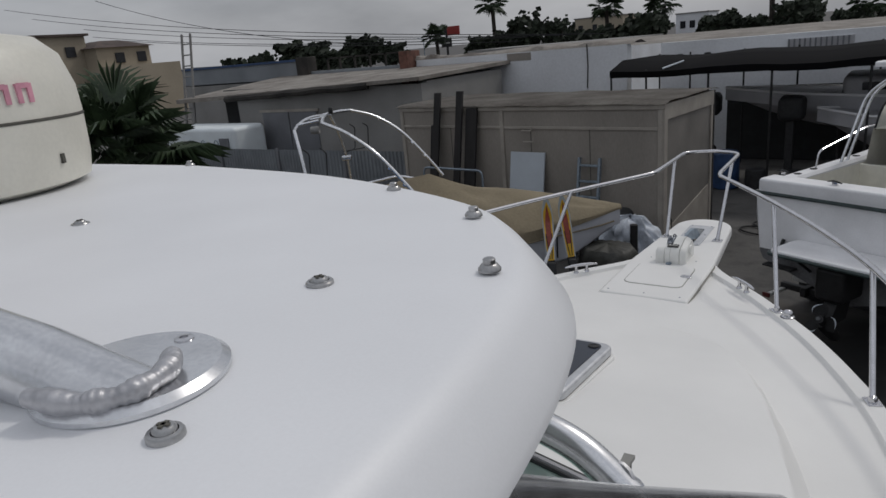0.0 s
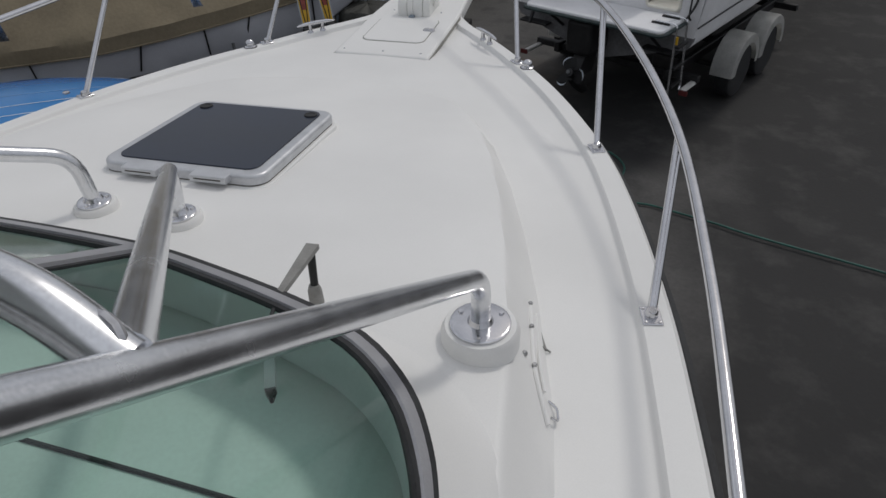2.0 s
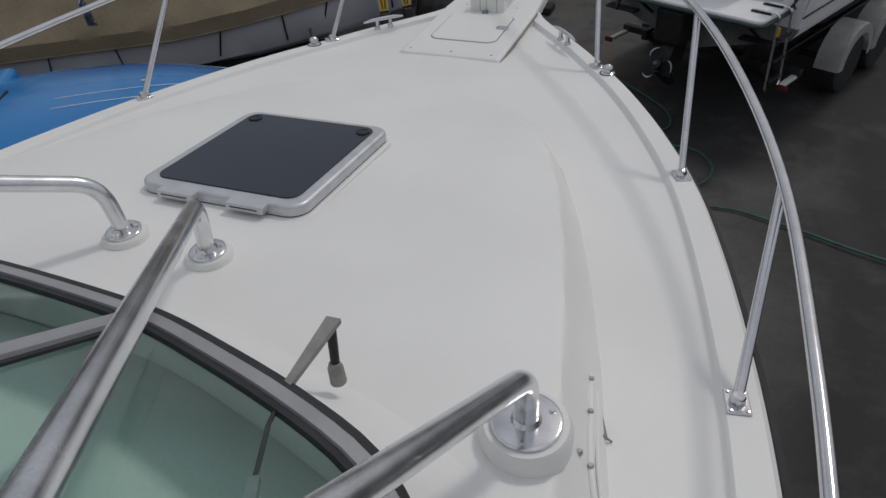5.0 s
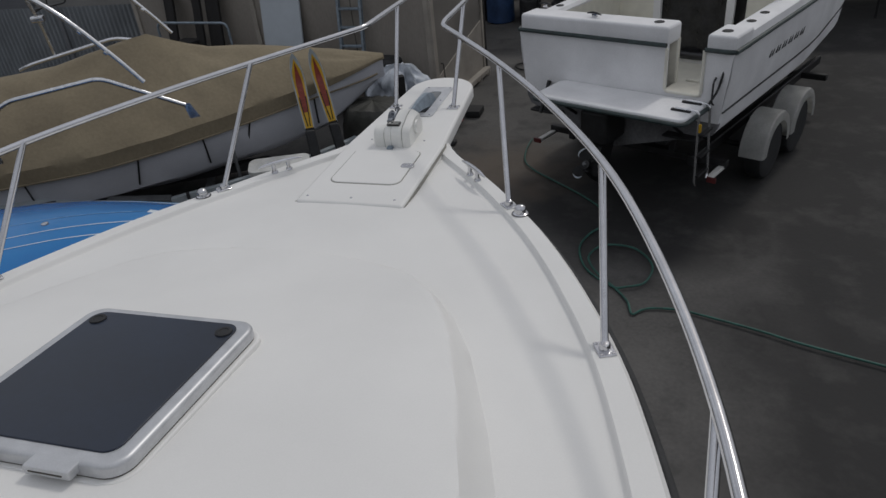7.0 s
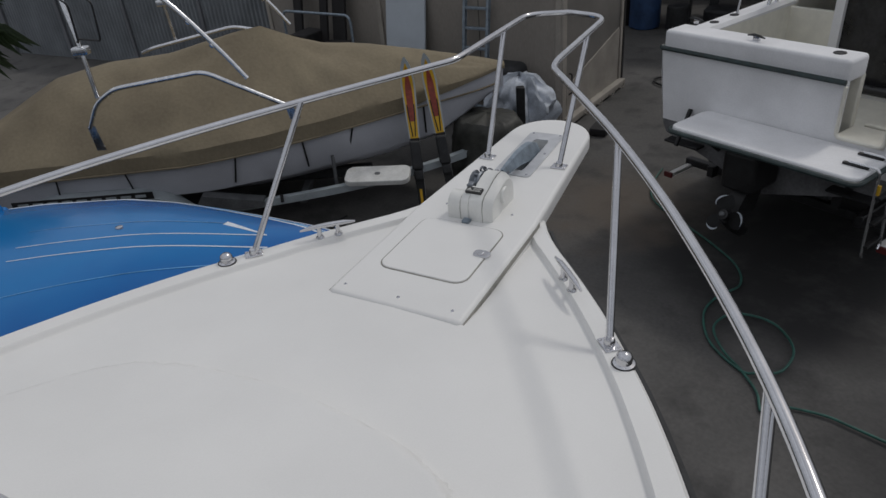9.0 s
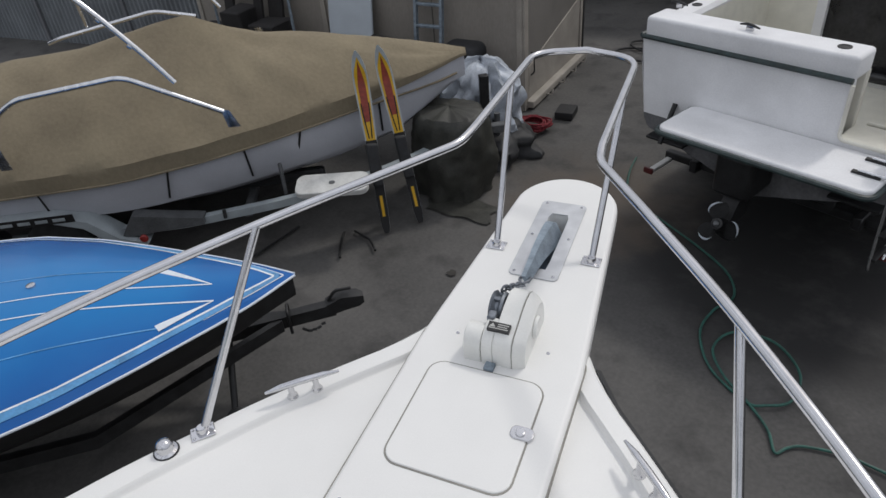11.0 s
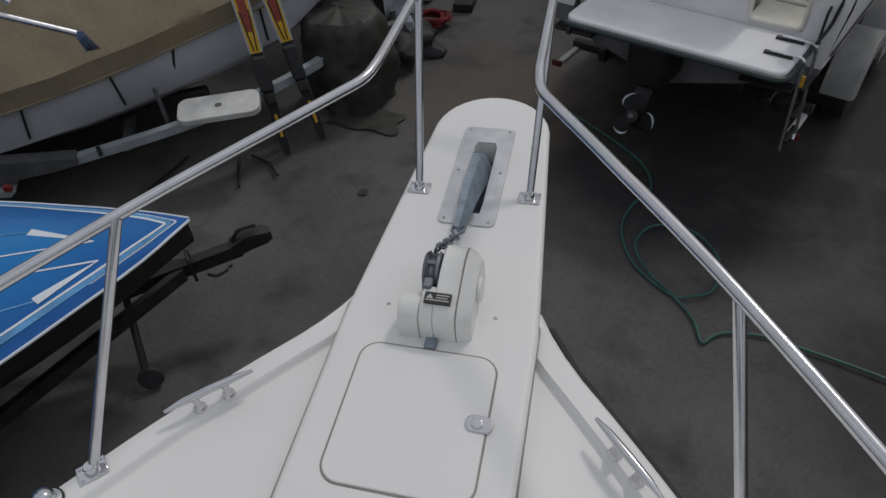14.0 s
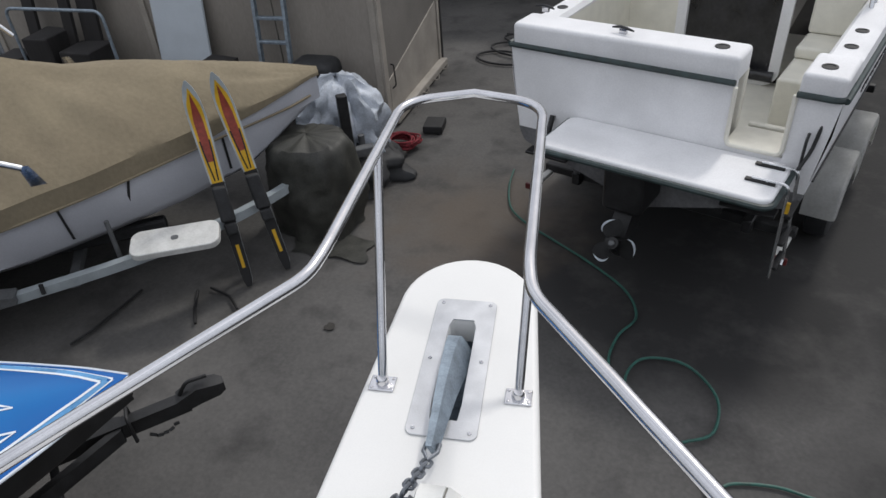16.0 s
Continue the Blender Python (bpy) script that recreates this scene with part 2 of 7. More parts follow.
def graded_blue(m, origin, port, ahead):
    """Grades the blue: a pale middle that darkens to deep blue at the sheer lines and the bow."""
    n, l = m.node_tree.nodes, m.node_tree.links
    p = n["Principled BSDF"]
    src = p.inputs["Base Color"].links[0].from_socket
    co, sub, dot = n.new("ShaderNodeTexCoord"), n.new("ShaderNodeVectorMath"), n.new("ShaderNodeVectorMath")
    sub.operation, dot.operation = "SUBTRACT", "DOT_PRODUCT"
    sub.inputs[1].default_value, dot.inputs[1].default_value = origin, port
    l.new(co.outputs["Object"], sub.inputs[0])
    l.new(sub.outputs["Vector"], dot.inputs[0])
    cloud = n.new("ShaderNodeTexNoise")
    cloud.inputs["Scale"].default_value, cloud.inputs["Detail"].default_value = 1.3, 3.0
    l.new(co.outputs["Object"], cloud.inputs["Vector"])
    side, add = n.new("ShaderNodeMath"), n.new("ShaderNodeMath")
    side.operation, add.operation = "ABSOLUTE", "MULTIPLY_ADD"
    l.new(dot.outputs["Value"], side.inputs[0])
    l.new(cloud.outputs["Fac"], add.inputs[0])
    add.inputs[1].default_value = 0.5
    fore, low = n.new("ShaderNodeVectorMath"), n.new("ShaderNodeMath")
    fore.operation, low.operation = "DOT_PRODUCT", "MULTIPLY_ADD"
    fore.inputs[1].default_value = [0.26 * v for v in ahead]
    l.new(sub.outputs["Vector"], fore.inputs[0])
    l.new(side.outputs[0], low.inputs[0])
    low.inputs[1].default_value = 0.6
    l.new(fore.outputs["Value"], low.inputs[2])
    l.new(low.outputs[0], add.inputs[2])
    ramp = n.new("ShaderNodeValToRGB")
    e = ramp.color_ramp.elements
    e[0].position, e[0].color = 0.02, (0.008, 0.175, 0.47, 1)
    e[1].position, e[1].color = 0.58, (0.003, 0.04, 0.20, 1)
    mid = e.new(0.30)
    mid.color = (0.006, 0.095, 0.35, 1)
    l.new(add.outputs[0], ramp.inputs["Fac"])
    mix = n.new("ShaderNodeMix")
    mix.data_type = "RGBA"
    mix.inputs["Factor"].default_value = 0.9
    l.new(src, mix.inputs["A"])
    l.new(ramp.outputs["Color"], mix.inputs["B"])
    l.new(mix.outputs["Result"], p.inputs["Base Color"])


graded_blue(M_BLUE, (-2.03, 1.036, 0), (-0.60, 0.80, 0), (0.80, 0.60, 0))
M_SEAMPALE = mat("pale_seam", (0.30, 0.29, 0.26), 0.8, var=0.15)
M_BLUEL = mat("pale_blue_stripe", (0.10, 0.34, 0.66), 0.3, 0.1, var=0.2, scale=4, coat=0.5)
M_WSTRIPE = mat("white_flash_stripe", (0.72, 0.78, 0.84), 0.3, var=0.06, coat=0.5)
M_BLACKFR = mat("black_painted_steel", (0.018, 0.018, 0.019), 0.5, 0.1, var=0.35, scale=12, fine=120, bump=0.2)
M_TRAILER = mat("pale_grey_trailer_paint", (0.36, 0.40, 0.42), 0.4, var=0.12, scale=5, fine=90, bump=0.04)
M_TRGALV = mat("dull_trailer_steel", (0.14, 0.145, 0.15), 0.6, 0.4, var=0.2, scale=6)
M_PAD = mat("dirty_white_vinyl", (0.62, 0.62, 0.60), 0.55, var=0.1, scale=7, tint=(0.46, 0.46, 0.44))
M_RED = mat("red_plastic", (0.32, 0.03, 0.025), 0.45, var=0.2)
M_DARKRED = mat("dull_red_lens", (0.10, 0.012, 0.012), 0.5, var=0.2)
M_REDROPE = mat("red_rope", (0.24, 0.025, 0.035), 0.85, var=0.35, scale=40, fine=300, bump=0.5)
M_HOSE = mat("green_hose", (0.02, 0.095, 0.075), 0.5, var=0.2, scale=14)
M_TARPG = mat("olive_grey_tarp", (0.043, 0.043, 0.036), 0.6, var=0.28, scale=6, fine=60, bump=0.3, dist=0.006)
M_TARPW = mat("grey_white_tarp", (0.50, 0.54, 0.60), 0.5, var=0.2, scale=7, fine=70, bump=0.35, dist=0.006)
M_SKI_Y = mat("yellow_ski_print", (0.68, 0.40, 0.02), 0.35, var=0.12, coat=0.4)
M_SKI_R = mat("red_ski_print", (0.30, 0.05, 0.03), 0.4, var=0.2, scale=18, coat=0.4)
M_SKI_W = mat("grey_ski_edge", (0.42, 0.46, 0.48), 0.4, var=0.1)
M_SHED = mat("tan_painted_panel", (0.285, 0.26, 0.23), 0.7, var=0.12, scale=1.1, fine=40, bump=0.08, stretch=(1, 1, 0.35))
M_SHEDTRIM = mat("tan_trim_paint", (0.36, 0.33, 0.29), 0.65, var=0.12, scale=3)
M_SHEDROOF = mat("weathered_roof_sheet", (0.25, 0.235, 0.21), 0.85, var=0.3, scale=1.4, fine=14, bump=0.3, tint=(0.12, 0.10, 0.085))
M_SHEDDOOR = mat("grey_tan_shutter", (0.205, 0.19, 0.172), 0.7, var=0.14, scale=1.6)
M_STUCCO = mat("grey_stucco", (0.27, 0.265, 0.255), 0.9, var=0.12, scale=0.8, fine=30, bump=0.3)
M_WHITEWALL = mat("white_painted_block", (0.72, 0.74, 0.77), 0.85, var=0.1, scale=0.5, fine=14, bump=0.15, tint=(0.58, 0.59, 0.61))
M_PARAPET = mat("grey_blue_parapet", (0.26, 0.28, 0.30), 0.85, var=0.15, scale=0.6)
M_ROOFEDGE = mat("dark_roof_edge", (0.05, 0.045, 0.04), 0.9, var=0.4, scale=1.5)
M_STEELDOOR = mat("grey_door_paint", (0.17, 0.175, 0.19), 0.6, var=0.1, scale=2)
M_CORR = mat("grey_corrugated_steel", (0.26, 0.28, 0.30), 0.55, 0.3, var=0.12, scale=2)
M_BOARD = mat("pale_blue_white_board", (0.50, 0.55, 0.60), 0.55, var=0.05, scale=3)
M_PLANK = mat("dark_stained_plank", (0.022, 0.02, 0.02), 0.8, var=0.3, scale=3, fine=50, stretch=(3, 3, 0.4), bump=0.3)
M_AWNING = mat("black_awning_cloth", (0.006, 0.006, 0.007), 0.95, var=0.25, scale=2, fine=60, spec=0.08)
M_FRP = mat("dull_white_boat", (0.45, 0.45, 0.47), 0.5, var=0.12, scale=1.5)
M_VAN = mat("pale_camper_shell", (0.74, 0.79, 0.81), 0.5, var=0.05, scale=2)
M_BEIGE = mat("beige_stucco", (0.37, 0.32, 0.245), 0.9, var=0.08, scale=0.3, fine=6)
M_TILE = mat("brown_roof", (0.10, 0.075, 0.065), 0.9, var=0.25, scale=1.0)
M_WIN = mat("dark_window", (0.02, 0.022, 0.026), 0.15, var=0.1)
M_LEAF = mat("palm_green", (0.055, 0.085, 0.040), 0.55, var=0.4, scale=3, fine=30, bump=0.0, tint=(0.010, 0.020, 0.009))
M_TREE = mat("tree_foliage", (0.026, 0.036, 0.020), 0.8, var=0.5, scale=0.9, fine=6, bump=0.0, tint=(0.008, 0.012, 0.007))
M_BARK = mat("palm_bark", (0.055, 0.045, 0.038), 0.9, var=0.3, scale=5)
M_WIRE = mat("power_line", (0.02, 0.02, 0.022), 0.8)
M_BRICK = mat("brick_red", (0.16, 0.075, 0.055), 0.85, var=0.25, scale=6, per_object=0.2)
M_SIGNB = mat("sign_black", (0.012, 0.012, 0.014), 0.5)
M_BLUECRATE = mat("blue_drum", (0.03, 0.07, 0.17), 0.5, var=0.2)


# ---- mesh helpers ----
def part(name, bm, material, parent=None, label="", smooth=True):
    """Links a bmesh as one mesh object under a thing or a part."""
    bmesh.ops.recalc_face_normals(bm, faces=bm.faces)
    me = bpy.data.meshes.new(name)
    bm.to_mesh(me)
    bm.free()
    me.materials.append(material)
    if smooth:
        me.shade_smooth()
        me.set_sharp_from_angle(angle=radians(38))
    ob = new(name, me)
    if smooth and len(me.polygons) < 4000:
        flat = ob.modifiers.new("even_shading", "WEIGHTED_NORMAL")
        flat.keep_sharp = True
    if parent:
        ob.parent = parent
        ob.matrix_parent_inverse = parent.matrix_world.inverted()
    if label:
        ob["label"] = label
    return ob


def thing(name, label, category, at=(0, 0, 0), group="", kind=""):
    e = new(name)
    e.empty_display_size = 0.1
    e.matrix_world = Matrix.Translation(at)
    bpy.context.view_layer.update()
    return tagged(e, label, category, group, kind)


def skin(rings, closed=True, caps=True):
    """Joins rings of equal length into one surface."""
    bm = bmesh.new()
    vs = [[bm.verts.new(p) for p in r] for r in rings]
    k = len(vs[0])
    for a, b in zip(vs, vs[1:]):
        for i in range(k if closed else k - 1):
            j = (i + 1) % k
            bm.faces.new((a[i], a[j], b[j], b[i]))
    if caps and closed:
        bm.faces.new(vs[0][::-1])
        bm.faces.new(vs[-1])
    return bm


def fillet(pts, r=0.08, n=5):
    """Rounds the inner corners of a line of points."""
    pts = [Vector(p) for p in pts]
    out = [pts[0]]
    for a, b, c in zip(pts, pts[1:], pts[2:]):
        d = min(r, (a - b).length * 0.45, (c - b).length * 0.45)
        p, q = b + (a - b).normalized() * d, b + (c - b).normalized() * d
        for i in range(n + 1):
            t = i / n
            out.append(p * (1 - t) ** 2 + b * 2 * t * (1 - t) + q * t * t)
    return out + [pts[-1]]


def spline(pts, n=8):
    """A smooth line through points."""
    p = [Vector(q) for q in pts]
    p = [p[0] * 2 - p[1]] + p + [p[-1] * 2 - p[-2]]
    out = []
    for i in range(1, len(p) - 2):
        for k in range(n):
            t = k / n
            out.append(0.5 * (2 * p[i] + (p[i + 1] - p[i - 1]) * t + (2 * p[i - 1] - 5 * p[i] + 4 * p[i + 1] - p[i + 2]) * t * t
                              + (3 * p[i] - 3 * p[i + 1] + p[i + 2] - p[i - 1]) * t ** 3))
    return out + [p[-2]]


def tube(pts, r, n=12, bm=None, flat=1.0):
    """A round bar along a line of points; r may be one radius or one for each point."""
    pts = [Vector(p) for p in pts]
    rs = r if isinstance(r, (list, tuple)) else [r] * len(pts)
    rings = []
    d = (pts[1] - pts[0]).normalized()
    u = d.orthogonal().normalized()
    for i, p in enumerate(pts):
        a, b = pts[max(i - 1, 0)], pts[min(i + 1, len(pts) - 1)]
        e = (b - a).normalized()
        u = (u - e * u.dot(e)).normalized()
        v = e.cross(u)
        rings.append([p + (u * math.cos(2 * math.pi * k / n) + v * math.sin(2 * math.pi * k / n) * flat) * rs[i] for k in range(n)])
    made = skin(rings)
    if bm is None:
        return made
    merge(bm, made)
    return bm


def merge(bm, other, m=None):
    """Adds one bmesh to another of the same part."""
    idx = {}
    for v in other.verts:
        idx[v] = bm.verts.new(m @ v.co if m else v.co)
    for f in other.faces:
        bm.faces.new([idx[v] for v in f.verts])
    other.free()
    return bm


def box(x0, x1, y0, y1, z0, z1, r=0.0, seg=2, m=None):
    bm = bmesh.new()
    bmesh.ops.create_cube(bm, size=1.0)
    for v in bm.verts:
        v.co = Vector((x0 + (v.co.x + 0.5) * (x1 - x0), y0 + (v.co.y + 0.5) * (y1 - y0), z0 + (v.co.z + 0.5) * (z1 - z0)))
    if r:
        bmesh.ops.bevel(bm, geom=bm.edges[:], offset=r, segments=seg, affect="EDGES", profile=0.5)
    if m:
        bm.transform(m)
    return bm


def lathe(profile, n=20, m=None):
    """A turned solid from (radius, height) pairs, about z."""
    bm = skin([[(max(r, 1e-4) * math.cos(2 * math.pi * k / n), max(r, 1e-4) * math.sin(2 * math.pi * k / n), z) for k in range(n)] for r, z in profile])
    if m:
        bm.transform(m)
    return bm


def inset(loop, d):
    """A convex outline moved inwards by d."""
    pts = [Vector((p[0], p[1])) for p in loop]
    out = []
    for i, p in enumerate(pts):
        a, b = (p - pts[i - 1]).normalized(), (pts[(i + 1) % len(pts)] - p).normalized()
        na, nb = Vector((-a.y, a.x)), Vector((-b.y, b.x))
        h = (na + nb).normalized()
        out.append(p + h * (d / max(h.dot(na), 0.4)))
    return out


def slab(loop, z0, z1, r=0.01, crown=0.0, seg=4):
    """A flat piece with that (counter-clockwise) outline, its upper edge rounded by r."""
    rings = [[(p[0], p[1], z0) for p in loop]]
    for i in range(seg + 1):
        a = math.pi / 2 * i / seg
        rings.append([(p[0], p[1], z1 - r + r * math.sin(a)) for p in inset(loop, r * (1 - math.cos(a)))])
    return skin(rings)


def round_rect(x0, x1, y0, y1, r, n=6):
    out = []
    for cx, cy, s in ((x1 - r, y0 + r, -90), (x1 - r, y1 - r, 0), (x0 + r, y1 - r, 90), (x0 + r, y0 + r, 180)):
        for k in range(n + 1):
            a = radians(s + 90 * k / n)
            out.append((cx + r * math.cos(a), cy + r * math.sin(a)))
    return out


def ring_slab(outer, inner_at, z0, z1, r=0.004):
    """A plate with a hole: an outline and, for each of its points, a point of the hole."""
    top = inset(outer, r)
    rings = [[(*q, z0) for q in inner_at], [(p[0], p[1], z0) for p in outer], [(p[0], p[1], z1 - r) for p in outer], [(p[0], p[1], z1) for p in top],
             [(*q, z1) for q in inner_at]]
    bm = skin(rings + [rings[0]], caps=False)
    bmesh.ops.remove_doubles(bm, verts=bm.verts, dist=1e-6)
    return bm


def hole_rays(outer, c, hx, hy):
    """For each outline point, where its line to the centre c meets a rectangular hole."""
    out = []
    for p in outer:
        d = Vector((p[0] - c[0], p[1] - c[1]))
        s = min(hx / max(abs(d.x), 1e-6), hy / max(abs(d.y), 1e-6))
        out.append((c[0] + d.x * s, c[1] + d.y * s))
    return out


def dense(loop, step=0.02):
    out = []
    for a, b in zip(loop, loop[1:] + loop[:1]):
        a, b = Vector(a[:2]), Vector(b[:2])
        k = max(1, int((b - a).length / step))
        out += [tuple(a.lerp(b, i / k)) for i in range(k)]
    return out


def hammered(bm, amount, scale, seed=0.0):
    """Pushes points along the normals by noise, for cloth, foliage and rough ground."""
    bm.normal_update()
    for v in bm.verts:
        v.co += v.normal * amount * noise.fractal(v.co * scale + Vector((seed, seed * 1.7, 0)), 1.0, 2.0, 3)
    return bm


# ---- ground ----
bm = bmesh.new()
xs = sorted(set([-4000, -800, -200, -60] + [round(-14 + 0.5 * i, 2) for i in range(57)] + [60, 200, 800, 4000]))
ys = sorted(set([-4000, -800, -200, -40] + [round(-8 + 0.5 * i, 2) for i in range(61)] + [60, 200, 800, 4000]))
grid = [[bm.verts.new((x, y, 0.012 * noise.noise(Vector((x * 0.5, y * 0.5, 0))) - 0.012 if abs(x) < 20 and -10 < y < 24 else -0.012)) for x in xs] for y in ys]
for r0, r1 in zip(grid, grid[1:]):
    for i in range(len(xs) - 1):
        bm.faces.new((r0[i], r0[i + 1], r1[i + 1], r1[i]))
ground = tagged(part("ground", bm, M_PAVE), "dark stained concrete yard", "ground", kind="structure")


def stain(name, x, y, r, material, label, seed=1, sx=1.0):
    bm = bmesh.new()
    n = 28
    c = bm.verts.new((x, y, 0.006))
    ring = []
    for k in range(n):
        a = 2 * math.pi * k / n
        q = r * (1 + 0.45 * noise.noise(Vector((math.cos(a) * 1.3, math.sin(a) * 1.3, seed))))
        ring.append(bm.verts.new((x + q * sx * math.cos(a), y + q * math.sin(a), 0.006)))
    for k in range(n):
        bm.faces.new((c, ring[k], ring[(k + 1) % n]))
    return tagged(part(name, bm, material), label, "stain", kind="structure")


stain("oil_stain", -1.63, 2.66, 0.045, M_OIL, "small dark oil spot on the concrete", 1)


# ---- the cabin cruiser that carries the camera: its axis leans a little from y ----
LEAN = -0.027


def ax(x, y):
    return x + LEAN * y


def P3(x, y, z):
    return Vector((ax(x, y), y, z))


def half(y):
    return float(np.interp(-y, [0.40, 0.55, 0.8, 1.02, 1.4, 1.91, 2.35, 2.84, 3.4, 4.2, 5.5, 8.5], [0.20, 0.34, 0.55, 0.715, 0.93, 1.145, 1.255, 1.345, 1.405, 1.45, 1.48, 1.45]))


def half_s(y):
    return sum(half(y + 0.06 * k) for k in range(-3, 4)) / 7


def edge_z(y):
    return float(np.interp(-y, [0.4, 1.02, 1.91, 2.84, 4.0, 8.5], [2.375, 2.375, 2.425, 2.49, 2.56, 2.66]))


TRUNK = [(0.0, -1.60), (0.2, -1.61), (0.36, -1.635), (0.48, -1.68), (0.58, -1.76), (0.67, -1.88), (0.735, -2.0), (0.845, -2.28), (0.93, -2.55), (1.008, -2.84), (1.09, -3.2), (1.14, -3.6), (1.15, -4.2), (1.17, -8.5)]
TR_X, TR_Y = [p[0] for p in TRUNK], [-p[1] for p in TRUNK]
TP = np.array([(np.interp(t, range(len(TRUNK)), TR_X), -np.interp(t, range(len(TRUNK)), TR_Y)) for t in np.linspace(0, len(TRUNK) - 1, 150)])


def smooth01(t):
    t = min(max(t, 0.0), 1.0)
    return t * t * (3 - 2 * t)


def deck_z(x, y):
    """Height of the moulded deck: toe rail, side deck, coved step and crowned cabin top."""
    x = abs(x)
    d = half_s(y) - x
    z = edge_z(y) - 0.021 * smooth01((d - 0.082) / 0.014) - 0.012 * smooth01((0.012 - d) / 0.012)
    z += 0.03 * smooth01((d - 0.1) / 0.5)
    z += 0.010 * (1 - min(x / 0.45, 1.0)) * smooth01((-y - 0.9) / 0.4) * smooth01((2.3 + y) / 0.4)
    inside = -y > 1.60 and x < np.interp(-y, TR_Y, TR_X)
    if inside:
        e = float(np.min(np.hypot(TP[:, 0] - x, TP[:, 1] - y)))
        step = float(np.interp(-y, [1.6, 1.9, 2.3, 2.8, 3.2], [0.050, 0.064, 0.10, 0.128, 0.14]))
        crown = float(np.interp(-y, [1.6, 1.9, 2.3, 2.8, 3.2], [0.006, 0.012, 0.014, 0.012, 0.012]))
        k = e / float(np.interp(-y, [1.6, 2.0, 3.2], [0.019, 0.05, 0.095]))
        z += step * (0.15 * smooth01(k) + 0.85 * min(k, 1.0)) + crown * (1 - math.exp(-e / 0.34)) / (1 - math.exp(-2.2))
    return z


cruiser = thing("cabin_cruiser", "white fibreglass cabin cruiser with bow pulpit and hardtop", "boat", (ax(0, -3), -3, 0))

ys_d = list(np.arange(-0.40, -1.54, -0.03)) + list(np.arange(-1.54, -2.08, -0.012)) + list(np.arange(-2.08, -3.9, -0.03)) + list(np.arange(-3.9, -8.6, -0.25))
ys_d = [float(y) for i, y in enumerate(ys_d) if i == 0 or ys_d[i - 1] - y > 0.006]
rows_d = []
for y in ys_d:
    y = float(y)
    h = half_s(y)
    xt = float(np.interp(-y, [0.4, 1.2, 2.0, 2.28, 2.55, 2.84, 3.2, 3.6, 4.2, 8.5], [0.05, 0.30, 0.747, 0.857, 0.942, 1.02, 1.102, 1.152, 1.172, 1.182]))
    xi = max(xt - 0.15, 0.4 * xt)
    xs_d = [xi * k / 10 for k in range(10)] + [xi + (xt - xi) * k / 16 for k in range(16)] + [xt + (h - 0.115 - xt) * k / 8 for k in range(8)] + [h - 0.104, h - 0.097, h - 0.0935, h - 0.0895, h - 0.086, h - 0.081, h - 0.05, h - 0.012, h - 0.005, h]
    line = [(-x, y) for x in xs_d[:0:-1]] + [(x, y) for x in xs_d]
    inner = float(np.interp(-y, [3.45, 3.5, 3.6, 3.73, 4.5], [0.72, 0.80, 0.87, 0.91, 0.93]))
    rows_d.append([P3(x, q, min(deck_z(x, q), 2.58) if y < -3.45 and abs(x) < inner else deck_z(x, q)) for x, q in line])
part("deck", skin(rows_d, closed=False), M_GEL, cruiser)


def hull_ring(y):
    h, z = half_s(y), edge_z(y)
    keel = float(np.interp(-y, [0.4, 0.8, 1.6, 3.0, 8.5], [1.9, 1.35, 0.85, 0.6, 0.55]))
    pts = [(h, z - 0.012), (h + 0.012, z - 0.05), (h - 0.01, z - 0.09), (h * 0.93, z - 0.4), (h * 0.80, keel + 0.5 * (z - keel) * 0.8), (h * 0.62, keel + 0.28), (0.02, keel)]
    return [P3(x, y, q) for x, q in pts] + [P3(-x, y, q) for x, q in pts[::-1]]


part("hull", skin([hull_ring(float(y)) for y in list(np.arange(-0.40, -3.9, -0.15)) + [-5, -7, -8.4]], closed=False), M_GELDIRT, cruiser, "white fibreglass hull")
part("transom", skin([hull_ring(-8.40), [p + Vector((0, -0.03, 0)) for p in hull_ring(-8.40)]]), M_GELDIRT, cruiser, "white transom", False)
for s in (1, -1):
    rub = [P3(s * (half_s(y) + 0.012), y, edge_z(y) - 0.055) for y in np.arange(-0.42, -8.4, -0.12)]
    part("rub_rail", tube(rub, 0.02, 8), M_RUBBER, cruiser, "black rubber rub rail")

# bow pulpit with anchor slot
PZ = 2.403
tip = [(0.195 * math.cos(radians(a)), 0.325 + 0.212 * math.sin(radians(a))) for a in range(0, 181, 10)]
pul = [(-0.232, -1.135), (0.232, -1.135)] + [(0.247, -1.12), (0.25, -0.5)] + tip + [(-0.25, -0.5), (-0.247, -1.12)]
pul = dense(pul, 0.03)
hole = hole_rays(pul, (0, 0.08), 0.036, 0.171)


def axed(bm):
    for v in bm.verts:
        v.co.x = ax(v.co.x, v.co.y)
    return bm


rings_p = [[(*q, PZ - 0.075) for q in hole], [(p[0] * 0.96, p[1], PZ - 0.075) for p in pul], [(p[0], p[1], PZ - 0.06) for p in pul]]
for i in range(5):
    a = math.pi / 2 * i / 4
    rings_p.append([(p[0], p[1], PZ - 0.018 + 0.018 * math.sin(a)) for p in inset(pul, 0.018 * (1 - math.cos(a)))])
rings_p += [[(*q, PZ) for q in hole], [(*q, PZ - 0.075) for q in hole]]
bm = axed(skin(rings_p, caps=False))
bmesh.ops.remove_doubles(bm, verts=bm.verts, dist=1e-6)
pulpit = part("bow_pulpit", bm, M_GEL, cruiser, "white moulded bow pulpit with anchor slot")
